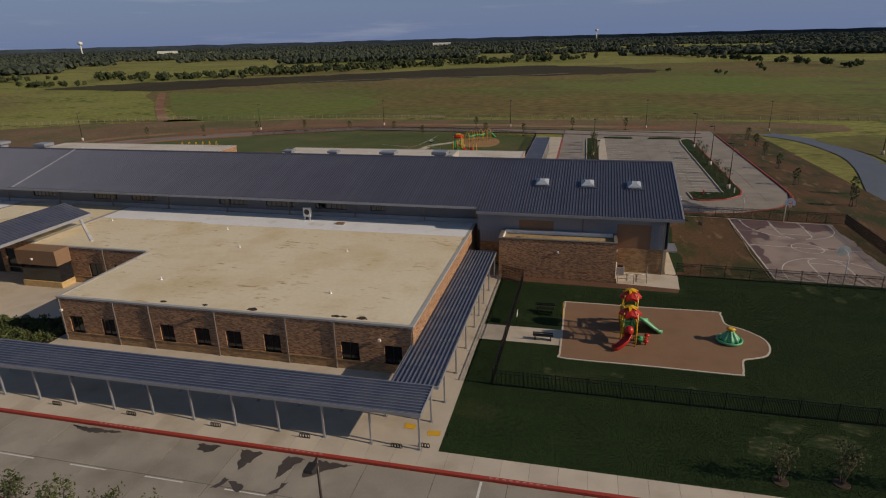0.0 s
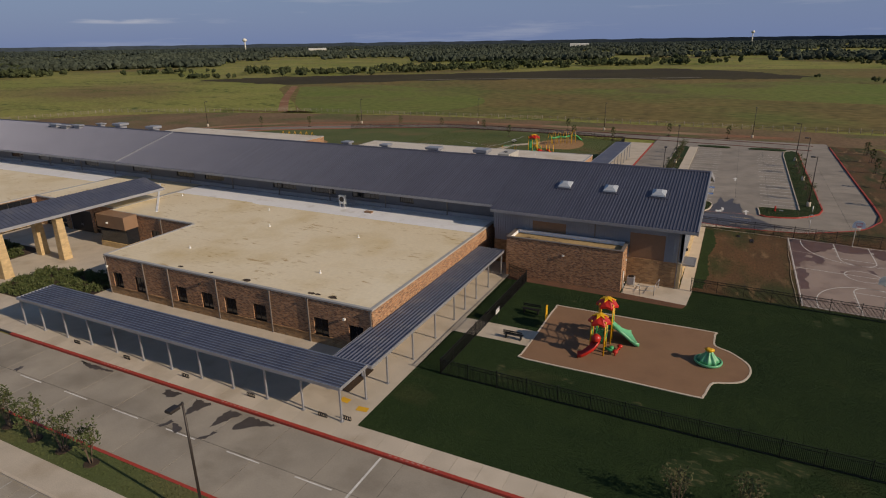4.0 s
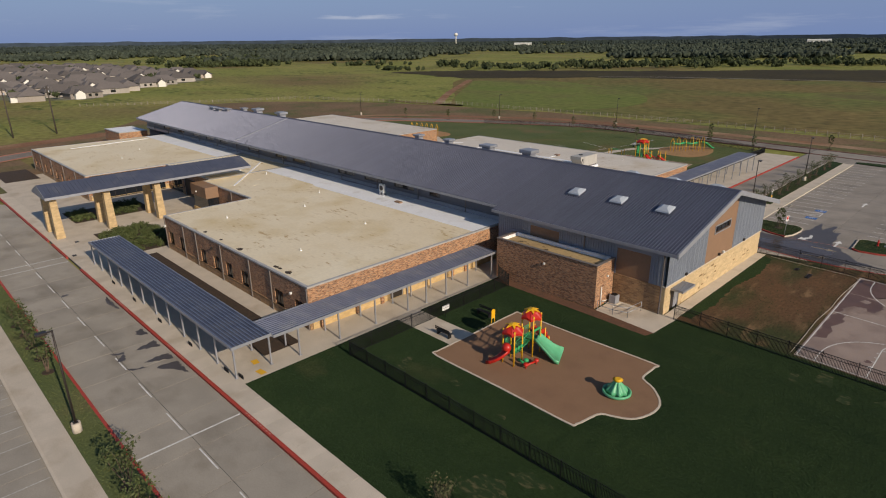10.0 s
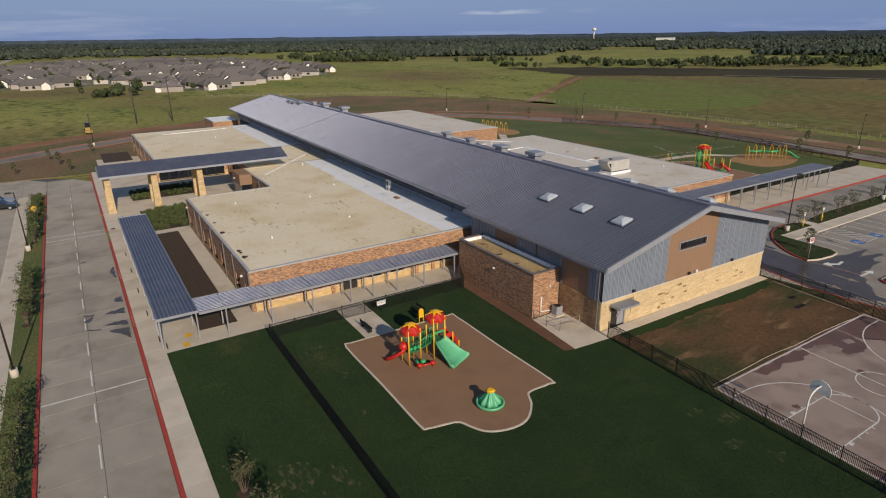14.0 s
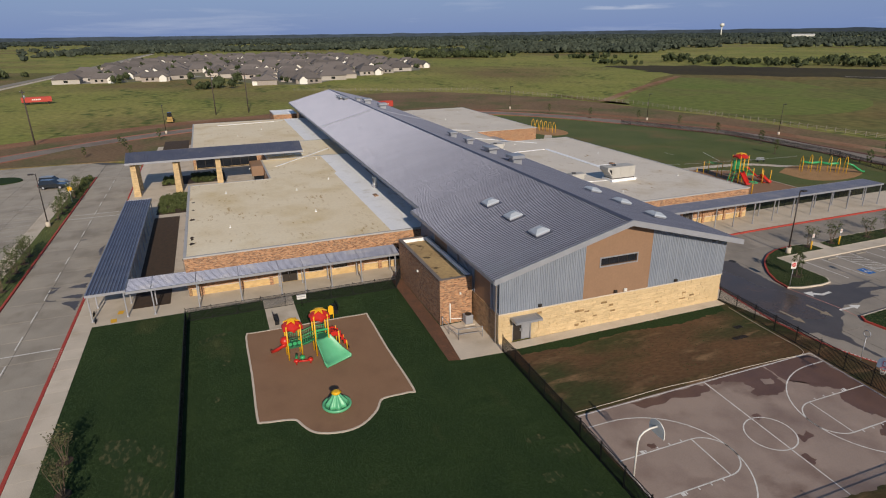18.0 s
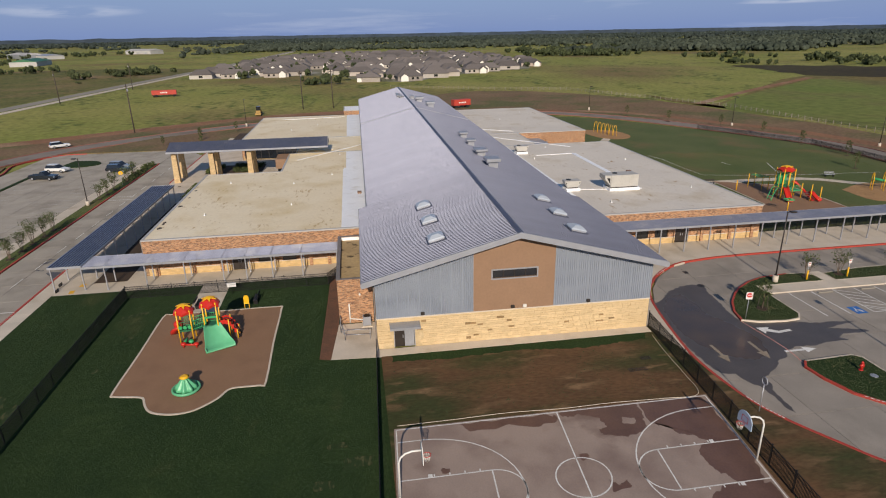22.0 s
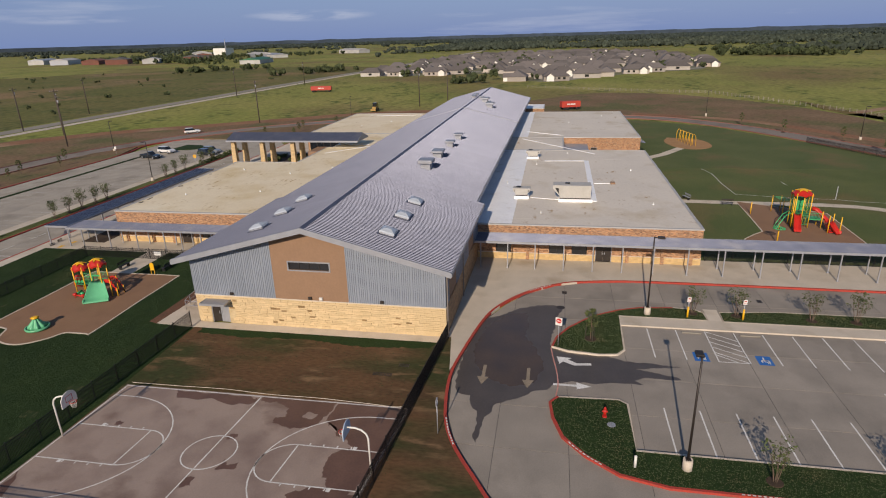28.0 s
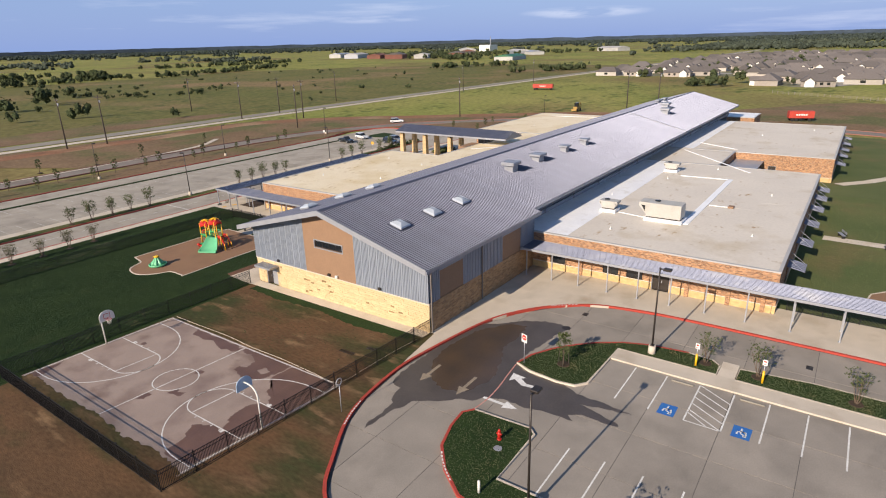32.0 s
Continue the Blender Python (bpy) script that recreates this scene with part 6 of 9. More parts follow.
def fence(name, pts, label, h=1.3, bay=2.45, gap=()):
    """A black mesh fence along a plan polyline: posts, and one shared mesh panel for each bay."""
    t = thing(name, (pts[0][0], pts[0][1], 0), label, "fence", "fences")
    bm = B()
    box(bm, -0.03, -0.03, -0.05, 0.03, 0.03, h + 0.08)
    box(bm, -0.04, -0.04, h + 0.08, 0.04, 0.04, h + 0.12)
    post = mesh_of(bm, BLACKMETAL, "post")
    for (xa, ya), (xb, yb) in zip(pts, pts[1:]):
        d = math.hypot(xb - xa, yb - ya)
        n = max(1, round(d / bay))
        L, rz = d / n, math.atan2(yb - ya, xb - xa)
        bm = B()
        for z in (0.08, h - 0.3, h - 0.04):
            box(bm, 0.03, -0.018, z, L - 0.03, 0.018, z + 0.04)
        k = int(L / 0.10)
        for i in range(1, k):
            x = L * i / k
            box(bm, x - 0.013, -0.013, 0.12, x + 0.013, 0.013, h - 0.04)
        panel = mesh_of(bm, BLACKMETAL, "mesh_panel")
        for i in range(n):
            x, y = xa + (xb - xa) * i / n, ya + (yb - ya) * i / n
            piece("post", post, (x, y, 0), t)
            if not any(math.hypot(x + (xb - xa) / n / 2 - gx, y + (yb - ya) / n / 2 - gy) < 1.3 for gx, gy in gap):
                piece("mesh_panel", panel, (x, y, 0), t, rz)
    piece("post", post, (*pts[-1], 0), t)
    return t


fence("playground_fence", [(62, 43.7), (-3.55, 43.8), (-3.35, 65.2), (-5.9, 66.5)], "black mesh fence round the playground lawn", 1.4)
fence("yard_fence", [(13.4, 69.85), (38.6, 69.0), (38.7, 93.4), (12.5, 95.35)], "black mesh fence round the basketball court", 1.55)
fence("field_fence", [(-10.4, 122.6), (-10.4, 168), (-36, 175.6), (-66, 176), (-94, 163.6)], "black mesh fence along the school field", bay=3.0)


FENCETAN = mat("weathered_fence_wood", (0.36, 0.31, 0.25), (0.28, 0.24, 0.19), 1.0, 0.9)


def post_fence(name, pts, label, h=1.4, bay=2.7, material=None):
    """A pale post and wire fence far behind the school."""
    t = thing(name, (pts[0][0], pts[0][1], -0.25), label, "fence", "field fences")
    bm = B()
    tube(bm, (0, 0, -0.1), (0, 0, h), 0.09, 0.08, 6)
    post = mesh_of(bm, material or FENCETAN, "post")
    for (xa, ya), (xb, yb) in zip(pts, pts[1:]):
        n = max(1, round(math.hypot(xb - xa, yb - ya) / bay))
        for i in range(n):
            piece("post", post, (xa + (xb - xa) * i / n, ya + (yb - ya) * i / n, -0.25), t)
        for z in (0.3, 0.7, 1.1):
            part("wire", tube(B(), (xa, ya, z - 0.25), (xb, yb, z - 0.25), 0.03, n=4), FENCETAN, t)
    return t


post_fence("boundary_fence", [(-262, 90), (-233, 139), (-220, 171), (-176, 189), (-140, 202), (-95, 204), (-45, 208), (20, 206), (150, 207)], "pale post and wire fence before the fields")

# ---- lamp posts, poles and signs ----


def lamp_post(height=8.0):
    t = thing("lamp_post", (0, 0, 0), "dark bronze car park lamp on a round concrete footing", "lamp post", "lamp posts")
    bm = B()
    tube(bm, (0, 0, -0.2), (0, 0, 0.75), 0.32, 0.30, 14)
    part("footing", bm, WALKCRETE, t, "pale round concrete footing")
    bm = B()
    box(bm, -0.16, -0.16, 0.75, 0.16, 0.16, 0.8)
    part("base_plate", bm, BRONZE, t)
    bm = B()
    tube(bm, (0, 0, 0.8), (0, 0, height), 0.085, 0.06, 8)
    part("pole", bm, BRONZE, t)
    bm = B()
    box(bm, -0.05, 0.0, height - 0.12, 0.05, 0.35, height - 0.04)
    part("arm", bm, BRONZE, t)
    bm = B()
    box(bm, -0.24, 0.3, height - 0.16, 0.24, 0.95, height + 0.02)
    part("lamp_head", bev(bm, 0.04), BRONZE, t)
    return t


lamp = lamp_post()
LAMPS = [(-8.7, 23.95, 180), (-45.5, 23.9, 180), (5.15, 113.9, 0), (27.55, 113.3, 90), (28.2, 134, 90), (28.2, 155, 90), (4.7, 143, 0), (-7.4, -7.5, 0), (-38.8, -6.8, 0), (-78, -10.5, 0), (-99.3, 177.5, 0), (-61.6, 190, 0), (-20, 189, 0), (20, 188, 0), (52, 184, 0), (-144, 152, 0), (27.6, 24, 180), (66, 150, 90), (-136, 36, 90)]
lamp.matrix_basis = pose(LAMPS[0][0], LAMPS[0][1], 0, 0, 0, LAMPS[0][2])
for x, y, a in LAMPS[1:]:
    copy_thing(lamp, pose(x, y, 0 if -5 < y < 176 else -0.2, 0, 0, a))

WOODPOLE = mat("weathered_wood", (0.075, 0.060, 0.048), (0.055, 0.044, 0.036), 2.0, 0.95, fine=20.0, fine_amt=0.25)


def utility_pole(h=14.2):
    t = thing("utility_pole", (0, 0, 0), "weathered wooden utility pole with a crossarm", "utility pole", "utility poles")
    part("pole", tube(B(), (0, 0, -0.3), (0, 0, h), 0.22, 0.15, 8), WOODPOLE, t)
    bm = B()
    box(bm, -1.2, -0.07, h - 0.75, 1.2, 0.07, h - 0.6)
    part("crossarm", bm, WOODPOLE, t)
    for x in (-1.1, -0.5, 0.5, 1.1):
        part("insulator", tube(B(), (x, 0, h - 0.6), (x, 0, h - 0.42), 0.05, 0.03, 6), GALV, t)
    part("transformer", tube(B(), (0.28, 0.1, h - 2.2), (0.28, 0.1, h - 1.4), 0.2, 0.2, 10), GALV, t, "grey transformer can")
    return t


up = utility_pole()
POLES = [(-85, -31), (-132, 4), (-178, 50.6), (-179, 62), (-24.4, -60.4), (-92.8, -71), (-34.8, -58.4), (-105.6, -50.5), (-102, -118), (-114, -74), (-161, -87.6), (-230, -58), (-300, -50), (10, -62)]
up.matrix_basis = pose(*POLES[0], -0.25, 0, 0, 60)
for i, (x, y) in enumerate(POLES[1:]):
    copy_thing(up, pose(x, y, -0.25, 0, 0, 40 + 17 * i))


def sign(name, x, y, face_m, label, shape="rect", w=0.45, h=0.6, z=1.9, post_m=None, rz=90.0, bars=None, low=None):
    t = thing(name, (0, 0, 0), label, "sign")
    part("post", tube(B(), (0, 0, -0.1), (0, 0, z + h * 0.8), 0.035, n=6), post_m or GALV, t)
    bm = B()
    if shape == "oct":
        pts = [(h / 2 * math.cos(radians(22.5 + 45 * i)) * 1.08, h / 2 * math.sin(radians(22.5 + 45 * i)) * 1.08) for i in range(8)]
    else:
        pts = rect(-w / 2, -h / 2, w / 2, h / 2)
    f = bm.faces.new([bm.verts.new((px, -0.045, z + h / 2 + py)) for px, py in pts])
    g = bmesh.ops.extrude_face_region(bm, geom=[f])["geom"]
    bmesh.ops.translate(bm, verts=[v for v in g if isinstance(v, bmesh.types.BMVert)], vec=(0, 0.02, 0))
    bmesh.ops.recalc_face_normals(bm, faces=bm.faces)
    part("plate", bm, face_m, t)
    if bars:
        for bz, bw, bh in bars:
            bm = B()
            box(bm, -bw / 2, -0.052, z + bz, bw / 2, -0.047, z + bz + bh)
            part("lettering_bar", bm, WHITEPAINT if shape == "oct" else TRIMGREY if name == "gate_notice" else REDPAINT, t)
    if low:
        part("sleeve", tube(B(), (0, 0, -0.1), (0, 0, 1.1), 0.09, n=10), low, t, "yellow bollard sleeve round the post")
    t.matrix_basis = pose(x, y, 0, 0, 0, rz)
    return t


sg = sign("no_entry_sign", 12.6, 105.3, WHITEPAINT, "white square no-entry sign on a steel post", "rect", 0.6, 0.75, 2.0, rz=75)
bm = B()
tube(bm, (0, -0.052, 2.44), (0, -0.047, 2.44), 0.24, 0.24, 20)
plate_red = new("red_disc", mesh_of(bm, PLAYRED, "red_disc"))
plate_red.parent = sg
bm = B()
box(bm, -0.16, -0.058, 2.405, 0.16, -0.053, 2.475)
bar_w = new("white_bar", mesh_of(bm, WHITEPAINT, "white_bar"))
bar_w.parent = sg
for y in (117.6, 122.6):
    sign("parking_sign", 5.35, y, WHITEPAINT, "white disabled parking sign in a yellow bollard", "rect", 0.34, 0.5, 1.6, rz=85, bars=((0.28, 0.2, 0.12), (0.08, 0.24, 0.05)), low=PLAYYEL)
sign("gate_notice", -2.9, 54.9, WHITEPAINT, "white notice board on the playground fence", "rect", 0.95, 0.5, 0.8, rz=90, bars=((0.42, 0.9, 0.10), (0.22, 0.8, 0.07)), post_m=BLACKMETAL)
sign("crossing_sign", -60, 24.6, PLAYYEL, "yellow diamond crossing sign by the drive", "oct", 0.7, 0.75, 1.9, rz=-80)
sign("lot_sign", -73, -6, WHITEPAINT, "small white sign beside the access road", "rect", 0.5, 0.6, 1.4, rz=100)
HYDRANT = thing("fire_hydrant", (22.7, 108.6, 0), "red fire hydrant on the grass island", "hydrant")
for z0, z1, r0, r1 in ((-0.05, 0.08, 0.17, 0.17), (0.08, 0.62, 0.115, 0.115), (0.62, 0.82, 0.14, 0.05)):
    part("barrel" if z0 > 0.05 and z0 < 0.5 else ("flange" if z0 < 0 else "bonnet"), tube(B(), (22.7, 108.6, z0), (22.7, 108.6, z1), r0, r1, 12), PLAYRED, HYDRANT)
for dx, dy in ((0, 0.2), (0, -0.2), (0.2, 0)):
    part("nozzle", tube(B(), (22.7, 108.6, 0.45), (22.7 + dx, 108.6 + dy, 0.45), 0.06, 0.06, 8), PLAYRED, HYDRANT)
bm = B()
tube(bm, (23.6, 109.0, -0.02), (23.6, 109.0, 0.02), 0.3, 0.3, 16)
tagged(new("valve_cover", mesh_of(bm, GALV, "valve_cover")), "round concrete valve cover in the grass", "cover")
for x, y in ((27.85, 110.1),):
    b_ = thing("white_marker", (x, y, 0), "white plastic utility marker post", "marker", "marker posts")
    part("post", tube(B(), (x, y, -0.05), (x, y, 0.85), 0.09, 0.09, 10), WHITEMET, b_)
    part("cap", tube(B(), (x, y, 0.85), (x, y, 0.9), 0.1, 0.04, 10), WHITEMET, b_)
for x, y, s in ((4.4, 105.6, 0), (0.5, 125.5, 1), (0.6, 106.0, 1), (-50, 34.2, 1), (-56, 36, 1)):
    bm = B()
    if s:
        box(bm, x - 0.35, y - 0.25, LOW - 0.05 if x > -3 and y > 90 else -0.05, x + 0.35, y + 0.25, LOW + 0.008 if x > -3 and y > 90 and x > -2 else 0.008)
    else:
        tube(bm, (x, y, LOW - 0.05), (x, y, LOW + 0.008), 0.42, 0.42, 20)
    tagged(new("drain_cover", mesh_of(bm, BRONZE, "drain_cover")), "dark cast-iron drain cover in the concrete", "drain cover", "drain covers")
for x0, y0 in ((8.5, 117.35), (8.5, 122.4)):
    bm = B()
    box(bm, x0 - 0.08, y0 - 0.85, LOW, x0 + 0.08, y0 + 0.85, LOW + 0.13)
    tagged(new("wheel_stop", mesh_of(bev(bm, 0.03), OLDROAD, "wheel_stop")), "pale concrete wheel stop at the bay head", "wheel stop", "wheel stops")

# ---- basketball hoops ----


def hoop(x, y, rz, board, label):
    t = thing("basketball_hoop", (0, 0, 0), label, "basketball hoop", "basketball hoops")
    pts = [(0, 0, -0.1), (0, 0, 2.7), (0, 0.12, 3.05), (0, 0.4, 3.3), (0, 0.8, 3.42), (0, 1.35, 3.42)]
    part("post", pipe(B(), pts, 0.06, 10), WHITEMET, t, "bent white steel post")
    bm = B()
    prof = [(-0.68, 2.85), (0.68, 2.85)] + [(0.68 * math.cos(a), 3.25 + 0.6 * math.sin(a)) for a in np.linspace(0, math.pi, 12)]
    f = bm.faces.new([bm.verts.new((px, 1.36, pz)) for px, pz in prof])
    g = bmesh.ops.extrude_face_region(bm, geom=[f])["geom"]
    bmesh.ops.translate(bm, verts=[v for v in g if isinstance(v, bmesh.types.BMVert)], vec=(0, 0.05, 0))
    bmesh.ops.recalc_face_normals(bm, faces=bm.faces)
    part("backboard", bm, board, t, "fan-shaped backboard")
    bm = B()
    for a, b, c, d in ((-0.3, 3.1, 0.3, 3.14), (-0.3, 3.5, 0.3, 3.54), (-0.3, 3.14, -0.26, 3.5), (0.26, 3.14, 0.3, 3.5)):
        box(bm, a, 1.412, b, c, 1.418, d)
    part("target_square", bm, PLAYRED, t)
    ring = [(0.23 * math.cos(a), 1.68 + 0.23 * math.sin(a), 3.05) for a in np.linspace(0, 2 * math.pi, 15)]
    part("rim", pipe(B(), ring, 0.02, 6), PLAYRED, t, "red rim")
    bm = B()
    for i in range(12):
        a = 2 * math.pi * i / 12
        for s in (0.35, -0.35):
            tube(bm, (0.22 * math.cos(a), 1.68 + 0.22 * math.sin(a), 3.04), (0.13 * math.cos(a + s), 1.68 + 0.13 * math.sin(a + s), 2.62), 0.008, n=4)
    part("net", bm, WHITEMET, t)
    t.matrix_basis = pose(x, y, 0, 0, 0, rz)
    return t


BOARDBLUE = mat("pale_blue_board", (0.45, 0.55, 0.66), (0.38, 0.48, 0.60), 2.0, 0.5)
hoop(30.5, 70.45, 0, WHITEMET, "basketball hoop with a white board on a bent post")
hoop(30.95, 93.55, 180, BOARDBLUE, "basketball hoop with a pale blue board on a bent post")
t = thing("round_target", (26.3, 97.0, 0), "thin steel pole with a small round target", "sign")
part("post", tube(B(), (26.3, 97.0, -0.1), (26.3, 97.0, 2.3), 0.035, n=6), GALV, t)
ring = [(26.3 + 0.28 * math.cos(a), 97.0, 2.58 + 0.28 * math.sin(a)) for a in np.linspace(0, 2 * math.pi, 15)]
part("ring", pipe(B(), ring, 0.04, 6), GALV, t)

for x0, y0, n in ((17.8, 92.0, 8), (19.4, 90.2, 14)):
    rk = thing("slatted_grate", (x0, y0, 0), "dark slatted grate lying on the bare soil", "grate", "grates")
    for k in range(n):
        part("slat", box(B(), x0 - 0.22, y0 + 0.12 * k, 0.0, x0 + 0.22, y0 + 0.12 * k + 0.05, 0.03), BRONZE, rk)
    for dx in (-0.2, 0.17):
        part("bearer", box(B(), x0 + dx, y0, 0.03, x0 + dx + 0.03, y0 + 0.12 * n - 0.07, 0.045), BRONZE, rk)

# ---- playground ----


def star_roof(bm_red, bm_yel, cx, cy, z, r):
    """A peaked canopy with six drooping red petals and a yellow crown."""
    top = bm_red.verts.new((cx, cy, z))
    ring = []
    for i in range(12):
        a = math.pi * i / 6
        rr, zz = (r, z - 0.62) if i % 2 == 0 else (r * 0.86, z - 0.48)
        ring.append((bm_red.verts.new((cx + rr * 0.55 * math.cos(a), cy + rr * 0.55 * math.sin(a), z - 0.14)), bm_red.verts.new((cx + rr * math.cos(a), cy + rr * math.sin(a), zz)), bm_red.verts.new((cx + rr * 0.98 * math.cos(a), cy + rr * 0.98 * math.sin(a), zz - 0.2))))
    for a, b in zip(ring, ring[1:] + ring[:1]):
        bm_red.faces.new((top, a[0], b[0]))
        bm_red.faces.new((a[0], a[1], b[1], b[0]))
        bm_red.faces.new((a[1], a[2], b[2], b[1]))
    topy = bm_yel.verts.new((cx, cy, z + 0.13))
    ry = []
    for i in range(12):
        a = math.pi * i / 6 + 0.26
        rr, dz = (r * 0.72, -0.17) if i % 2 == 0 else (r * 0.32, 0.0)
        ry.append((bm_yel.verts.new((cx + rr * math.cos(a), cy + rr * math.sin(a), z + 0.04 + dz)), bm_yel.verts.new((cx + rr * math.cos(a), cy + rr * math.sin(a), z - 0.03 + dz))))
    for a, b in zip(ry, ry[1:] + ry[:1]):
        bm_yel.faces.new((topy, a[0], b[0]))
        bm_yel.faces.new((a[0], a[1], b[1], b[0]))


def tower(t, cx, cy, deck, top, w, spread=0.85):
    h = w / 2
    for sx in (-1, 1):
        for sy in (-1, 1):
            part("post", tube(B(), (cx + sx * h, cy + sy * h, 0), (cx + sx * h, cy + sy * h, top - 0.35), 0.065, n=10), PLAYYEL, t, "yellow steel post")
    bm = B()
    box(bm, cx - h, cy - h, deck - 0.1, cx + h, cy + h, deck)
    part("deck", bm, PLAYDKG, t, "dark green coated deck")
    a, b = B(), B()
    star_roof(a, b, cx, cy, top, w * spread)
    part("roof", a, PLAYRED, t, "red petal roof")
    part("roof_crown", b, PLAYYEL, t, "yellow star on the roof")


def railing(t, p, q, z0, h, material, name="rail_panel"):
    p, q = Vector(p), Vector(q)
    top = part("rail", tube(B(), (p.x, p.y, p.z + h), (q.x, q.y, q.z + h), 0.03, n=6), material, t)
    part("rail", tube(B(), (p.x, p.y, p.z + 0.05), (q.x, q.y, q.z + 0.05), 0.03, n=6), material, t)
    n = max(2, int((q - p).length / 0.16))
    for i in range(n + 1):
        m = p.lerp(q, i / n)
        part("baluster", tube(B(), (m.x, m.y, m.z + 0.05), (m.x, m.y, m.z + h), 0.018, n=5), material, t)
    return top


def chute(t, path, w, side, material, label):
    """An open slide along a path of points, with raised rounded sides."""
    bm = B()
    rows = []
    P = [Vector(p) for p in path]
    for i, p in enumerate(P):
        d = P[min(i + 1, len(P) - 1)] - P[max(i - 1, 0)]
        nn = Vector((-d.y, d.x, 0)).normalized()
        ww = w(i / (len(P) - 1)) if callable(w) else w
        prof = [(-ww / 2 - 0.06, -0.10), (-ww / 2 - 0.06, side), (-ww / 2, side), (-ww / 2 + 0.05, 0.04), (0, 0.0), (ww / 2 - 0.05, 0.04), (ww / 2, side), (ww / 2 + 0.06, side), (ww / 2 + 0.06, -0.10)]
        rows.append([bm.verts.new(p + nn * a + Vector((0, 0, b))) for a, b in prof])
    for a, b in zip(rows, rows[1:]):
        for i in range(len(a) - 1):
            bm.faces.new((a[i], a[i + 1], b[i + 1], b[i]))
        bm.faces.new((a[-1], a[0], b[0], b[-1]))
    for r in (rows[0], rows[-1]):
        bm.faces.new(r)
    bmesh.ops.recalc_face_normals(bm, faces=bm.faces)
    return part("slide", bm, material, t, label, True)


def play_structure():
    """Built round its own middle: x towards the wide slide, y towards the taller tower."""
    t = thing("play_structure", (0, 0, 0), "red, yellow and green play structure with two roofed towers and slides", "play structure", "play structures")
    tower(t, 0.0, -1.15, 1.2, 3.55, 1.15)
    tower(t, 0.25, 1.2, 1.5, 4.15, 1.15)
    # bridge between the towers
    bm = B()
    for i in range(8):
        y = -0.55 + 1.15 * i / 7
        z = 1.2 + 0.3 * i / 7 - 0.08 * math.sin(math.pi * i / 7)
        box(bm, -0.3, y, z - 0.05, 0.5, y + 0.14, z)
    part("bridge_deck", bm, PLAYDKG, t)
    for x in (-0.32, 0.55):
        railing(t, (x, -0.55, 1.2), (x, 0.6, 1.5), 0, 0.85, PLAYGRN)
    # wide double slide
    chute(t, [(0.8, 1.24, 1.62), (1.0, 1.28, 1.55), (1.5, 1.5, 1.05), (2.05, 1.78, 0.5), (2.45, 1.96, 0.22), (2.8, 2.1, 0.16)], lambda u: 1.0 + 1.45 * min(1, u * 1.3), 0.22, SLIDEGRN, "wide green double slide")
    bm = B()
    box(bm, 0.74, 0.65, 1.5, 0.86, 0.78, 2.35)
    box(bm, 0.74, 1.65, 1.5, 0.86, 1.78, 2.35)
    box(bm, 0.74, 0.65, 2.3, 0.86, 1.78, 2.5)
    part("slide_hood", bev(bm, 0.03), PLAYGRN, t)
    # curved red slide
    chute(t, [(-0.1, -1.75, 1.28), (-0.15, -2.0, 1.2), (-0.35, -2.3, 0.85), (-0.75, -2.5, 0.5), (-1.1, -2.62, 0.25), (-1.45, -2.68, 0.18)], 0.55, 0.2, PLAYRED, "curved red slide")
    bm = B()
    bmesh.ops.create_uvsphere(bm, u_segments=14, v_segments=8, radius=0.42)
    bmesh.ops.translate(bm, verts=bm.verts, vec=(-0.1, -1.85, 1.6))
    bmesh.ops.delete(bm, geom=[v for v in bm.verts if v.co.z < 1.35], context="VERTS")
    part("slide_cover", bm, PLAYRED, t, "", True)
    # barrier panels
    for (x0, y0), (x1, y1), z, m in (((-0.58, -1.72), (-0.58, -0.58), 1.2, PLAYGRN), ((0.58, -1.72), (0.58, -0.58), 1.2, PLAYDKG), ((-0.33, 0.63), (-0.33, 1.78), 1.5, PLAYGRN)):
        railing(t, (x0, y0, z), (x1, y1, z), 0, 0.85, m)
    bm = B()
    for y in (-0.75, -1.15, -1.55):
        tube(bm, (0.6, y, 1.55), (0.66, y, 1.55), 0.17, 0.17, 14)
    part("game_panel", bm, PLAYGRN, t, "green panel with round windows")
    # arched climber beside the wide slide
    def rise(i):
        return 1.5 * (1 - (i / 8) ** 2) + 0.5 * math.sin(math.pi * i / 8)
    for s in (-0.42, 0.42):
        part("climber_rail", pipe(B(), [(0.2 + s, 1.8 + 1.75 * i / 8, rise(i)) for i in range(9)], 0.05, 8), BLACKMETAL, t, "dark arched climber rail")
        for i in range(7):
            y, z = 1.86 + 0.22 * i, rise(i + 0.5)
            part("climber_side", box(B(), 0.2 + s * 1.16 - 0.025, y - 0.1, z - 0.22, 0.2 + s * 1.16 + 0.025, y + 0.13, z + 0.2), PLAYRED, t, "red side board")
        for i in (4, 7):
            part("climber_post", tube(B(), (0.2 + s * 1.3, 1.8 + 1.75 * i / 8, 0), (0.2 + s * 1.3, 1.8 + 1.75 * i / 8, rise(i) + 0.35), 0.055, n=8), PLAYYEL, t, "yellow post")
    for i in range(1, 8):
        part("climber_rung", tube(B(), (-0.22, 1.8 + 1.75 * i / 8, rise(i)), (0.62, 1.8 + 1.75 * i / 8, rise(i)), 0.03, n=6), PLAYRED, t)
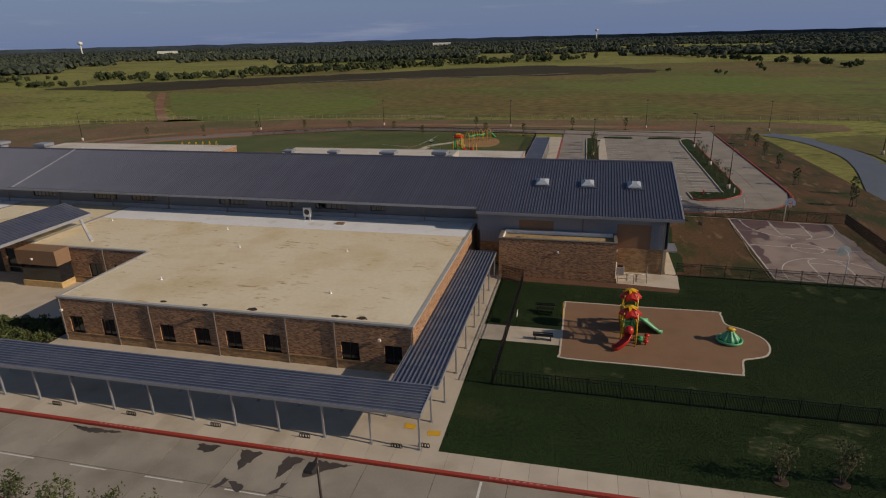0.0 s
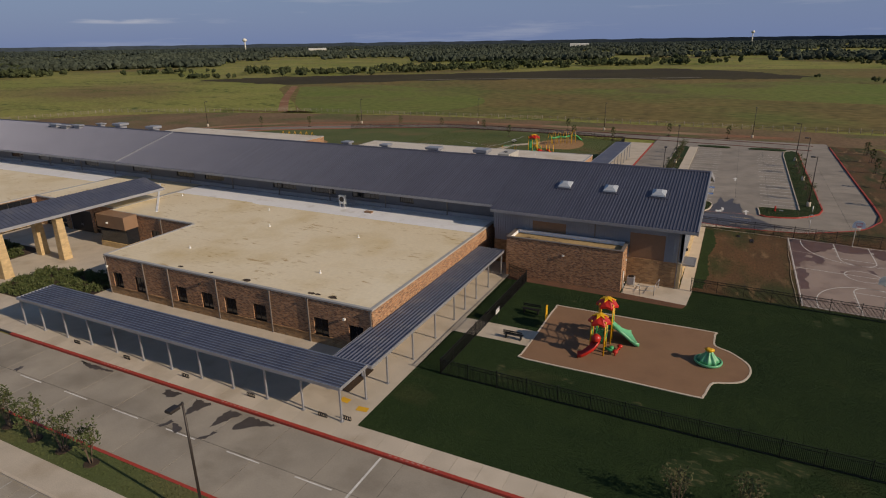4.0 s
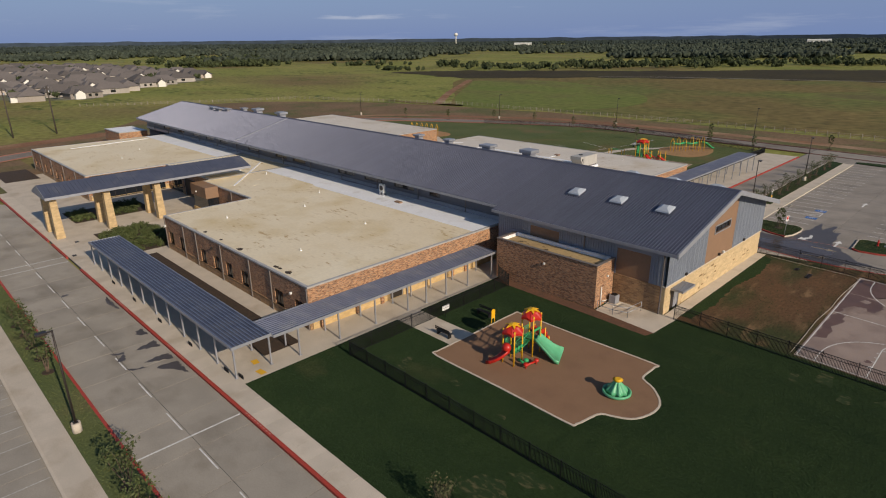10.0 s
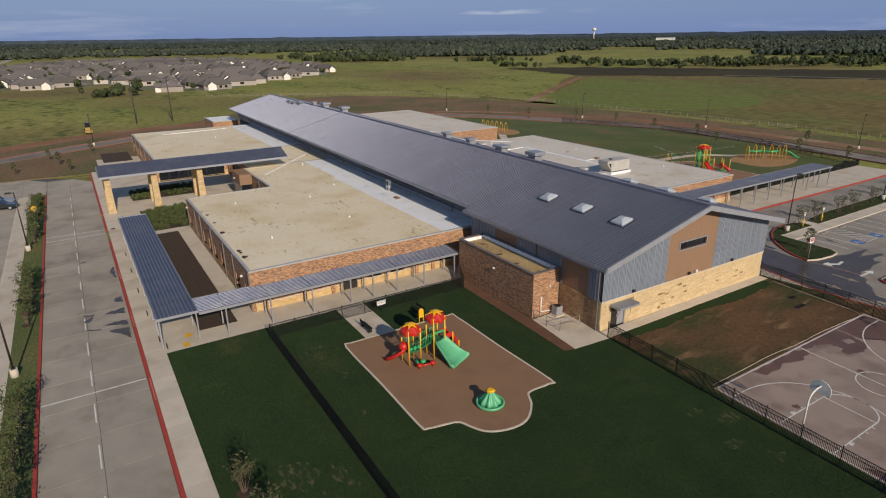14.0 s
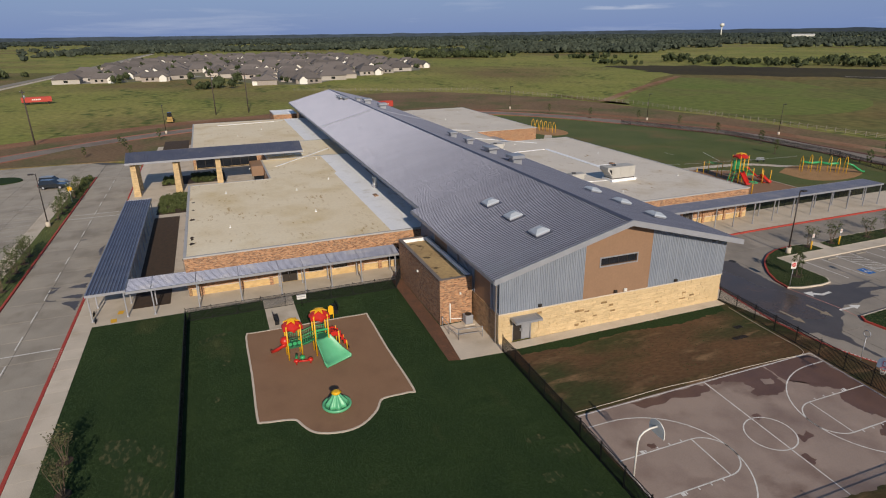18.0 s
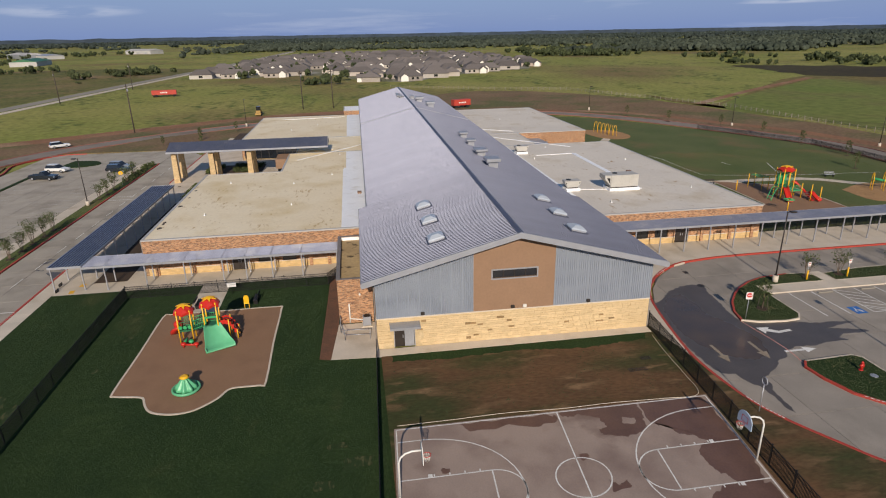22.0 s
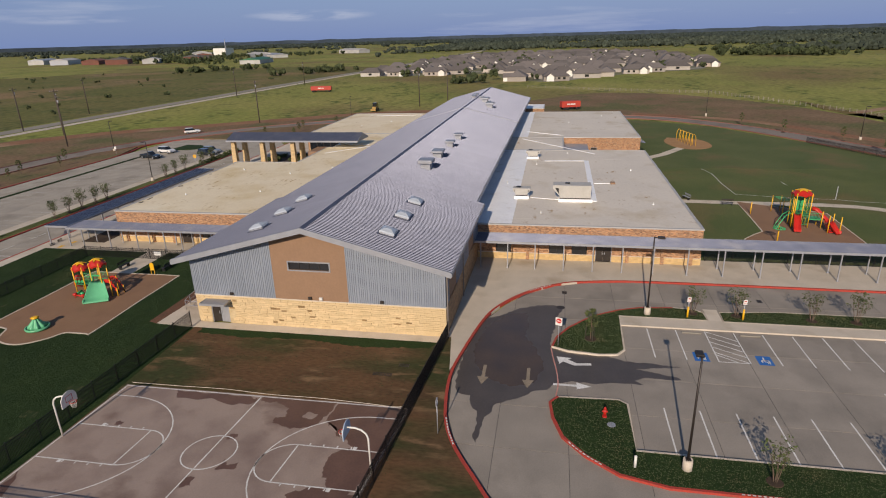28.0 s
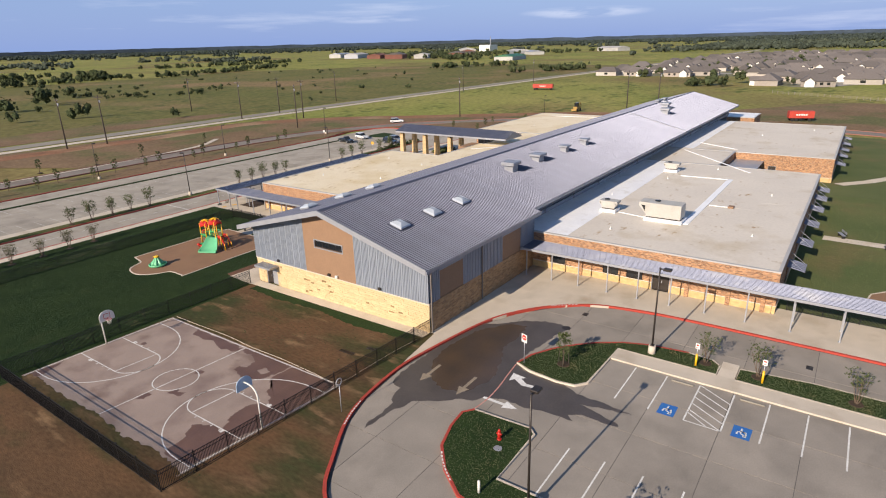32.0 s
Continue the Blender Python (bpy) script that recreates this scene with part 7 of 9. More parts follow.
    # stepping pods
    for x, y in ((1.5, -1.3), (1.75, -0.15), (1.1, -0.7)):
        bm = B()
        tube(bm, (x, y, 0), (x, y, 0.32), 0.06, 0.06, 8)
        bmesh.ops.create_uvsphere(bm, u_segments=12, v_segments=8, radius=0.24, matrix=Matrix.Translation((x, y, 0.36)) @ Matrix.Diagonal((1, 1, 0.7, 1)))
        part("pod", bm, PLAYRED if x > 1.3 else PLAYGRN, t, "", True)
    part("pod_beam", tube(B(), (1.5, -1.3, 0.28), (1.75, -0.15, 0.28), 0.09, n=8), PLAYRED, t)
    part("pod_beam", tube(B(), (0.6, -1.1, 0.45), (1.5, -1.3, 0.3), 0.12, n=8), PLAYGRN, t)
    return t


ps = play_structure()
ps.matrix_basis = pose(7.15, 53.9, 0.03, 0, 0, 3)

# taller structure on the field
north = thing("play_structure", (-28, 139.5, 0.02), "tall play tower with one red roof, ramp and slides", "play structure", "play structures")
tower(north, -28.2, 139.3, 1.9, 5.2, 1.9, 0.74)
for x, y in ((-27.25, 139.3), (-28.2, 138.35), (-28.2, 140.25), (-26.9, 138.0)):
    part("post", tube(B(), (x, y, 0), (x, y, 4.85 if x < -27 else 4.2), 0.065, n=10), PLAYYEL, north, "yellow steel post")
for sx in (-1, 1):
    for z in (0.4, 2.0):
        railing(north, (-28.2 + sx * 0.95, 138.4, z + 0.02), (-28.2 + sx * 0.95, 140.2, z + 0.02), 0, 1.35, PLAYGRN)
for sy in (-1, 1):
    railing(north, (-29.1, 139.3 + sy * 0.95, 2.0), (-27.3, 139.3 + sy * 0.95, 2.0), 0, 2.0, PLAYGRN)
bm = B()
box(bm, -29.0, 138.5, 2.05, -28.9, 140.1, 3.9)
part("back_panel", bev(bm, 0.02), PLAYGRN, north, "green climbing wall panel")
chute(north, [(-27.2, 138.7, 1.95), (-26.7, 138.6, 1.8), (-25.9, 138.4, 1.1), (-25.2, 138.2, 0.5), (-24.6, 138.1, 0.3)], 0.75, 0.28, PLAYRED, "red slide")
bm = B()
box(bm, -28.8, 140.3, 1.15, -27.2, 141.9, 1.25)
part("low_deck", bm, PLAYGRN, north, "green stepped deck")
railing(north, (-27.2, 140.3, 1.25), (-27.2, 141.9, 1.25), 0, 0.9, PLAYGRN)
chute(north, [(-28.6, 141.0, 2.4), (-28.3, 141.6, 2.2), (-27.8, 142.3, 1.4), (-27.4, 142.9, 0.8)], 0.7, 0.25, PLAYRED, "red upper slide")
for x, y in ((-27.2, 141.9), (-28.8, 141.9), (-26.2, 142.9), (-25.2, 142.0), (-24.6, 143.2)):
    part("post", tube(B(), (x, y, 0), (x, y, 2.4), 0.07, n=8), PLAYYEL, north, "yellow steel post")
for k in range(5):
    bm = B()
    box(bm, -26.9 + 0.42 * k, 142.0, 0.95 - 0.2 * k, -26.5 + 0.42 * k, 143.0, 1.05 - 0.2 * k)
    part("step", bm, PLAYRED, north, "red step")
chute(north, [(-26.0, 142.4, 1.3), (-25.4, 142.6, 1.0), (-24.8, 142.8, 0.5), (-24.2, 143.0, 0.25)], 0.6, 0.25, PLAYRED, "short red slide")
for k in range(6):
    a = k / 5
    part("climber_rung", tube(B(), (-28.6 + a * 0.9, 137.9 - 1.6 * a, 1.8 * (1 - a) + 0.3), (-27.6 + a * 0.9, 137.9 - 1.6 * a, 1.8 * (1 - a) + 0.3), 0.05, n=6), PLAYGRN, north)
for dx in (0, 1.0):
    part("climber_rail", pipe(B(), [(-28.6 + dx, 138.2, 2.1), (-28.2 + dx, 137.2, 1.6), (-27.7 + dx, 136.3, 0.3), (-27.6 + dx, 136.2, 0)], 0.06, 8), PLAYGRN, north)
north.location.x += 2.3
north.location.y -= 1.2
umb = thing("play_post", (-18.6, 133.9, 0), "yellow post with a green six-armed play wheel", "play panel")
part("post", tube(B(), (-18.6, 133.9, 0), (-18.6, 133.9, 2.3), 0.08, n=10), PLAYYEL, umb)
for k in range(6):
    a = math.pi * k / 3
    part("arm", tube(B(), (-18.6, 133.9, 2.2), (-18.6 + 0.7 * math.cos(a), 133.9 + 0.7 * math.sin(a), 2.0), 0.07, n=6), PLAYGRN, umb)
part("ring", pipe(B(), [(-18.6 + 0.7 * math.cos(a), 133.9 + 0.7 * math.sin(a), 2.0) for a in np.linspace(0, 2 * math.pi, 19)], 0.06, 6), PLAYGRN, umb)
t2 = thing("overhead_ladder", (-33, 139, 0), "yellow and green overhead ladder beside the play structure", "climber")
for x, y in ((-34.2, 138), (-34.2, 139.2), (-31.4, 138.6), (-31.4, 139.8)):
    part("post", tube(B(), (x, y, 0), (x, y, 2.4), 0.06, n=8), PLAYYEL, t2)
for dy in (0, 1.2):
    part("rail", tube(B(), (-34.2, 138 + dy, 2.3), (-31.4, 138.6 + dy, 2.3), 0.045, n=8), PLAYGRN, t2)
for i in range(7):
    part("rung", tube(B(), (-34.2 + 0.4 * i + 0.2, 138.05 + 0.086 * i, 2.3), (-34.2 + 0.4 * i + 0.2, 139.2 + 0.086 * i, 2.3), 0.025, n=6), PLAYGRN, t2)

umb.location.x += 0.6
umb.location.y -= 0.9
t2.location.x += 1.0
t2.location.y -= 1.0
bol = thing("marker_post", (-31.4, 133.6, 0), "short yellow post at the edge of the field play surface", "post")
part("post", tube(B(), (-31.4, 133.6, 0), (-31.4, 133.6, 1.75), 0.08, n=10), PLAYYEL, bol)
part("cap", tube(B(), (-31.4, 133.6, 1.75), (-31.4, 133.6, 1.82), 0.08, 0.04, n=10), PLAYYEL, bol)

# merry-go-round shaped like a flower
mg = thing("spinner", (15.95, 54.65, 0.03), "pale green fluted spinner with a yellow wheel on top", "playground spinner")
bm = B()
rings = []
for j, (r, z, flute) in enumerate(((0.62, 0.14, 0.02), (0.80, 0.20, 0.10), (0.70, 0.42, 0.17), (0.46, 0.70, 0.20), (0.30, 0.95, 0.16), (0.20, 1.16, 0.06))):
    ring = []
    for i in range(48):
        a = 2 * math.pi * i / 48
        f = 1 + flute * math.cos(8 * a)
        ring.append(bm.verts.new((15.95 + r * f * math.cos(a), 54.65 + r * f * math.sin(a), 0.03 + z)))
    rings.append(ring)
for a, b in zip(rings, rings[1:]):
    for i in range(48):
        bm.faces.new((a[i], a[(i + 1) % 48], b[(i + 1) % 48], b[i]))
bm.faces.new(rings[-1])
part("fluted_cone", bm, SLIDEGRN, mg, "", True)
bm = B()
prof = ((0.86, 0.05), (1.02, 0.05), (1.10, 0.14), (1.10, 0.26), (1.02, 0.31), (0.94, 0.26), (0.90, 0.16), (0.55, 0.14))
rings = [[bm.verts.new((15.95 + r * math.cos(a), 54.65 + r * math.sin(a), 0.03 + z)) for a in np.linspace(0, 2 * math.pi, 36, endpoint=False)] for r, z in prof]
for a, b in zip(rings, rings[1:]):
    for i in range(36):
        bm.faces.new((a[i], a[(i + 1) % 36], b[(i + 1) % 36], b[i]))
part("seat_ring", bm, SLIDEGRN, mg, "pale green rounded rim", True)
bm = B()
tube(bm, (15.95, 54.65, 1.16), (15.95, 54.65, 1.26), 0.30, 0.40, 20)
tube(bm, (15.95, 54.65, 1.26), (15.95, 54.65, 1.36), 0.40, 0.20, 20)
part("wheel", bm, PLAYYEL, mg, "yellow hand wheel")
yp = thing("talk_tube", (1.35, 57.1, 0.02), "yellow play panel on two posts at the mat edge", "play panel")
for dy in (-0.22, 0.22):
    part("post", tube(B(), (1.35, 57.1 + dy, 0), (1.35, 57.1 + dy, 0.75), 0.04, n=8), PLAYYEL, yp)
bm = B()
pr = [(-0.26, 0.55), (0.26, 0.55)] + [(0.26 * math.cos(a), 1.25 + 0.26 * math.sin(a)) for a in np.linspace(0, math.pi, 9)]
f = bm.faces.new([bm.verts.new((1.32, 57.1 + a, b)) for a, b in pr])
g = bmesh.ops.extrude_face_region(bm, geom=[f])["geom"]
bmesh.ops.translate(bm, verts=[v for v in g if isinstance(v, bmesh.types.BMVert)], vec=(0.06, 0, 0))
bmesh.ops.recalc_face_normals(bm, faces=bm.faces)
part("panel", bm, PLAYYEL, yp)

# arched climbers on the field


def arch_row(name, cx, cy, rz, n, h, w, label, gap=1.75):
    t = thing(name, (0, 0, 0), label, "climber")
    for i in range(n):
        pts = [(w / 2 * math.cos(a), gap * i, 0.4 * h + 0.6 * h * math.sin(a)) for a in np.linspace(math.pi, 0, 11)]
        pts = [(-w / 2, gap * i, 0), *pts, (w / 2, gap * i, 0)]
        part("arch", pipe(B(), pts, 0.055, 8), PLAYYEL, t, "yellow steel arch")
    t.matrix_basis = pose(cx, cy, 0.01, 0, 0, rz)
    return t


arch_row("far_arches", -88.6, 137.0, 102, 6, 2.8, 1.1, "row of yellow steel arches on orange mulch")
c2 = thing("mulch_climber", (-24.5, 158, 0), "yellow arched climber with a green slide on mulch", "climber")
for k, (x, y) in enumerate(((-27.2, 155.8), (-26.4, 157.2), (-25.4, 158.4), (-24.2, 159.6), (-23.2, 160.6), (-22.4, 161.6))):
    for s in (-0.55, 0.55):
        pts = [(x + s, y - s * 0.6, 0), (x + s, y - s * 0.6, 1.8), (x + s * 0.6, y - s * 0.36, 2.7 + 0.25 * (k % 2)), (x, y, 3.0 + 0.25 * (k % 2))]
        part("post", pipe(B(), pts, 0.06, 8), PLAYYEL, c2)
for a, b in (((-27.2, 155.8), (-25.4, 158.4)), ((-25.4, 158.4), (-23.2, 160.6))):
    bm = B()
    pipe(bm, [(*a, 1.9), ((a[0] + b[0]) / 2, (a[1] + b[1]) / 2, 1.65), (*b, 1.9)], 0.22, 8)
    part("net_bridge", bm, PLAYGRN, c2)
chute(c2, [(-22.3, 161.8, 1.9), (-21.9, 162.6, 1.6), (-21.6, 163.6, 0.9), (-21.4, 164.6, 0.35), (-21.3, 165.2, 0.25)], 0.7, 0.2, PLAYGRN, "green slide")

# ---- benches and bicycle racks ----


def bench(x, y, rz, m, label):
    t = thing("bench", (0, 0, 0), label, "bench", "benches")
    for i in range(3):
        bm = B()
        box(bm, -0.9, -0.22 + 0.15 * i, 0.42, 0.9, -0.09 + 0.15 * i, 0.46)
        part("seat_slat", bm, m, t)
    for s in (-0.7, 0.7):
        bm = B()
        box(bm, s - 0.04, -0.2, 0, s + 0.04, 0.2, 0.42)
        part("leg", bm, BLACKMETAL, t)
    for z in (0.62, 0.78):
        bm = B()
        box(bm, -0.9, 0.24, z, 0.9, 0.28, z + 0.11)
        part("back_slat", bm, m, t)
    t.matrix_basis = pose(x, y, 0.012, 0, 0, rz)
    return t


bench(-0.2, 52.0, 180, BLACKMETAL, "black metal bench beside the playground path")
bench(-0.4, 57.8, 0, BLACKMETAL, "black metal bench on the lawn by the play surface")
bench(-39.2, 126.0, 20, GALV, "pale metal bench on the field path")
bench(-36.8, 156.0, 80, GALV, "pale metal bench beside the field path")
bench(-36.0, 131.5, 80, BRONZE, "dark bench beside the field path")
for x, y in ((-36, 34.65), (-29.3, 34.65), (-22.2, 34.65), (-15.3, 34.75), (-8.7, 35.0), (-6.9, 35.4)):
    t = thing("planter_ring", (x, y, 0), "low black coiled bicycle rack by a canopy post", "bicycle rack", "bicycle racks")
    for k in range(4):
        pts = [(x - 0.35 + 0.2 * k + 0.09 * math.cos(a), y, 0.18 + 0.17 * math.sin(a)) for a in np.linspace(0, 2 * math.pi, 13)]
        part("hoop", pipe(B(), pts, 0.035, 6), BLACKMETAL, t)

# ---- roof equipment ----


def on_roof(x, y):
    return RIDGE_Z - PITCH * abs(y - RIDGE_Y - 0.0105 * (13.6 - x))


def skylight(x, y):
    t = thing("skylight", (x, y, on_roof(x, y)), "pale domed skylight on a curb in the steel roof", "skylight", "skylights")
    s = 1 if y > RIDGE_Y else -1
    rot = Matrix.Translation((x, y, on_roof(x, y))) @ Matrix.Rotation(-s * math.atan(PITCH), 4, "X")

    def put(bm):
        bmesh.ops.transform(bm, matrix=rot, verts=bm.verts)
        return bm
    bm = B()
    box(bm, -0.72, -0.72, -0.1, 0.72, 0.72, 0.22)
    part("curb", put(bm), GALV, t)
    bm = B()
    a = [bm.verts.new((sx * 0.78, sy * 0.78, 0.22)) for sx, sy in ((-1, -1), (1, -1), (1, 1), (-1, 1))]
    b = [bm.verts.new((sx * 0.70, sy * 0.70, 0.36)) for sx, sy in ((-1, -1), (1, -1), (1, 1), (-1, 1))]
    c = [bm.verts.new((sx * 0.3, sy * 0.3, 0.58)) for sx, sy in ((-1, -1), (1, -1), (1, 1), (-1, 1))]
    for p, q in ((a, b), (b, c)):
        for i in range(4):
            bm.faces.new((p[i], p[(i + 1) % 4], q[(i + 1) % 4], q[i]))
    bm.faces.new(c)
    part("dome", put(bm), SKYLENS, t, "milky acrylic dome")
    bm = B()
    box(bm, -1.05, -0.9, 0.0, 1.05, 0.9, 0.085)
    part("flashing", put(bm), SEAM, t)


for x, y in ((-2.25, 76.05), (3.17, 76.0), (8.6, 75.9), (-2.25, 89.25), (3.25, 89.2), (8.73, 89.1)):
    skylight(x, y)


def roof_vent(x, y, w, d, h, hood, label):
    z = on_roof(x, y)
    t = thing("roof_vent", (x, y, z), label, "roof vent", "roof vents")
    bm = B()
    box(bm, x - w / 2, y - d / 2, z - 0.4, x + w / 2, y + d / 2, z + h)
    part("curb", bm, GALV, t)
    bm = B()
    box(bm, x - w * 0.75, y - d * 0.75, z + h, x + w * 0.75, y + d * 0.75, z + h + hood)
    part("hood", bev(bm, 0.06), GALV, t, "pale sheet metal hood")


for x, y, w, d, h, k in ((-17.9, 87.3, 1.5, 1.3, 0.75, 0.5), (-25.9, 87.4, 1.6, 1.2, 0.7, 0.35), (-34.8, 87.7, 1.1, 1.0, 0.7, 0.3), (-42.4, 87.9, 1.1, 1.0, 0.7, 0.3), (-89.6, 88.4, 1.6, 1.4, 0.8, 0.5), (-96.6, 86.4, 1.6, 1.4, 0.8, 0.45), (-100.6, 85.0, 1.1, 0.9, 0.6, 0.25), (-104.2, 82.5, 1.7, 0.8, 0.4, 0.25), (-107.6, 82.0, 1.7, 0.8, 0.4, 0.25), (-111.2, 82.2, 1.7, 0.8, 0.4, 0.25)):
    roof_vent(x, y, w, d, h, k, "square grey exhaust vent on the steel roof")


def roof_unit(x, y, w, d, h, label, flare=0.6, both=False):
    """A packaged unit on a white curb, with a hood that flares from its south side."""
    z = 4.41
    t = thing("rooftop_unit", (x, y, z), label, "rooftop unit", "rooftop units")
    bm = B()
    box(bm, x - w / 2 - 0.2, y - d / 2 - 0.15, z, x + w / 2 + 0.2, y + d / 2 + 0.2, z + 0.4)
    part("curb", bm, ROOFWHITE, t, "white membrane curb")
    bm = B()
    box(bm, x - w / 2 + 0.05, y - d / 2 + 0.05, z + 0.4, x + w / 2 - 0.05, y + d / 2 - 0.05, z + 0.52)
    part("base_rail", bm, BRONZE, t)
    bm = B()
    box(bm, x - w / 2, y - d / 2, z + 0.52, x + w / 2, y + d / 2, z + 0.52 + h)
    part("cabinet", bev(bm, 0.03), BEIGEMET, t, "beige sheet metal cabinet")
    for s in ((-1, 1) if both else (-1,)):
        e = y + s * d / 2
        bm = B()
        bmesh.ops.convex_hull(bm, input=[bm.verts.new((xx, yy, zz)) for xx in (x - w / 2 + 0.05, x + w / 2 - 0.05) for yy, zz in ((e + s * 0.005, z + 0.6 + 0.1 * h), (e + s * 0.005, z + 0.52 + h), (e + s * flare, z + 0.52 + h), (e + s * flare, z + 0.5 + 0.72 * h))])
        part("intake_hood", bm, BEIGEMET, t)
        bm = B()
        bmesh.ops.convex_hull(bm, input=[bm.verts.new((x + w / 2 - 0.048, yy, zz)) for yy, zz in ((e + s * 0.12, z + 0.7 + 0.2 * h), (e + s * 0.12, z + 0.55 + 0.75 * h), (e + s * flare * 0.7, z + 0.52 + 0.8 * h))] + [bm.verts.new((x + w / 2 - 0.035, e + s * 0.14, z + 0.7 + 0.3 * h))])
        part("hood_opening", bm, BLACKMETAL, t)
    n = max(1, int(d / 1.2))
    for k in range(n):
        a, b = y - d / 2 + 0.12 + k * (d - 0.2) / n, y - d / 2 + 0.04 + (k + 1) * (d - 0.2) / n
        bm = B()
        box(bm, x + w / 2 - 0.01, a, z + 0.62, x + w / 2 + 0.015, b, z + 0.44 + h)
        part("access_panel", bm, BEIGEMET, t)
    bm = B()
    tube(bm, (x - w * 0.1, y - d * 0.25, z + 0.5 + h), (x - w * 0.1, y - d * 0.25, z + 0.62 + h), 0.36, 0.34, 16)
    part("fan_guard", bm, BLACKMETAL, t)


roof_unit(-20.9, 107.45, 2.2, 4.2, 1.75, "large beige rooftop air handler on a white curb", 0.9)
roof_unit(-21.7, 100.1, 1.5, 1.7, 0.95, "beige rooftop air conditioner on a curb", 0.35, True)
roof_unit(-50.3, 100.6, 1.6, 1.8, 0.95, "beige rooftop air conditioner beside the hall", 0.35, True)
t = thing("mini_split_unit", (-31.6, 71.0, 4.43), "white outdoor condenser standing on the roof strip", "condenser")
bm = B()
box(bm, -32.1, 70.4, 4.85, -31.1, 70.8, 6.05)
part("cabinet", bev(bm, 0.03), WHITEMET, t)
part("fan_guard", tube(B(), (-31.6, 70.4, 5.5), (-31.6, 70.37, 5.5), 0.36, 0.36, 16), BRONZE, t)
for x in (-31.9, -31.25):
    bm = B()
    box(bm, x - 0.05, 70.3, 4.43, x + 0.05, 70.9, 4.85)
    part("foot", bm, GALV, t)
bm = B()
box(bm, -27.2, 69.1, 4.43, -26.1, 69.7, 4.62)
tagged(new("roof_hatch", mesh_of(bev(bm, 0.03), BROWNPANEL, "roof_hatch")), "small red-brown roof hatch on the white strip", "roof hatch")
bm = B()
box(bm, -31.2, 113.0, 4.41, -30.3, 113.7, 4.66)
tagged(new("roof_hatch", mesh_of(bev(bm, 0.03), BROWNPANEL, "roof_hatch")), "small brown roof hatch on the northern wing", "roof hatch")


def roof_line(name, a, b, w, label, h=0.07):
    bm = B()
    ribbon(bm, [a, b], w, 4.40, 4.41 + h)
    tagged(new(name, mesh_of(bm, ROOFWHITE, name)), label, "roof walkway")


roof_line("roof_walkway", (-20.2, 110.0), (-47.9, 110.2), 0.8, "white walkway pad strip on the northern roof")
roof_line("roof_pipe_run", (-47.9, 110.2), (-47.5, 102.8), 0.3, "white conduit run across the roof")
roof_line("roof_pipe_run", (-21.6, 101.4), (-20.8, 105.3), 0.18, "white conduit run between rooftop units")
roof_line("roof_pipe_run", (-30.7, 110.6), (-30.8, 112.9), 0.18, "white conduit run to the roof hatch")
roof_line("roof_ridge_strip", (-54.6, 112.0), (-71.8, 97.5), 0.28, "white raised strip across the roof")
roof_line("roof_edge_strip", (-76.5, 106.3), (-82.0, 98.2), 0.28, "white raised strip on the far roof")
roof_line("roof_ridge_strip", (-53.5, 58.4), (-67.6, 70.6), 0.28, "white raised strip on the entrance roof")
roof_line("roof_edge_strip", (-63.6, 57.6), (-63.8, 64.7), 0.4, "white metal edge beside the portico")
roof_line("roof_ridge_strip", (-112, 50), (-114.5, 67), 0.35, "white raised strip on the far wing roof")
for x, y in ((-57.5, 66.2), (-39.8, 65.1), (-34.6, 59.3), (-37.1, 49.3), (-19.2, 49.1), (-22, 60), (-19.2, 117.6), (-44.5, 101.5), (-40, 117), (-55, 107), (-100, 60), (-92, 54), (-30, 97.5), (-14, 103), (-97, 108), (-110, 117)):
    t = thing("roof_pipe", (x, y, 4.41), "short white vent pipe on the flat roof", "vent pipe", "vent pipes")
    part("pipe", tube(B(), (x, y, 4.4), (x, y, 4.72), 0.06, n=8), WHITEMET, t)
    part("boot", tube(B(), (x, y, 4.4), (x, y, 4.5), 0.16, 0.08, 8), ROOFWHITE, t)
# condensing unit and rail on the pad
t = thing("condensing_unit", (7.3, 69.2, 0.02), "grey condensing unit on the concrete pad", "condenser")
bm = B()
box(bm, 6.9, 68.8, 0.12, 7.7, 69.6, 1.0)
part("cabinet", bev(bm, 0.05), TRIMGREY, t)
part("fan_grille", tube(B(), (7.3, 69.2, 1.0), (7.3, 69.2, 1.04), 0.33, 0.33, 16), BLACKMETAL, t)
bm = B()
box(bm, 6.8, 68.7, 0.02, 7.8, 69.7, 0.12)
part("plinth", bm, WALKCRETE, t)
t = thing("pad_railing", (8.5, 67, 0.02), "pale steel railing round the concrete pad", "railing")
for a, b in (((6.9, 66.7), (8.6, 66.7)), ((8.6, 66.7), (10.0, 67.1)), ((10.0, 67.1), (10.2, 69.4))):
    for z in (0.55, 1.05):
        part("rail", tube(B(), (*a, z), (*b, z), 0.03, n=6), GALV, t)
    for p in (a, b):
        part("post", tube(B(), (*p, 0.0), (*p, 1.08), 0.035, n=6), GALV, t)
for x, y, z, m in ((-12.8, 43.9, 2.95, WHITEMET), (-58, 54.15, 3.4, WHITEMET), (-43.9, 43.95, 3.0, WHITEMET), (-30, 43.95, 3.3, BRONZE)):
    bm = B()
    box(bm, x - 0.12, y - 0.22, z, x + 0.12, y + 0.02, z + 0.22)
    tagged(new("wall_light", mesh_of(bev(bm, 0.03), m, "wall_light")), "small wall light on the brick wall", "wall light", "wall lights")

# ---- plants ----


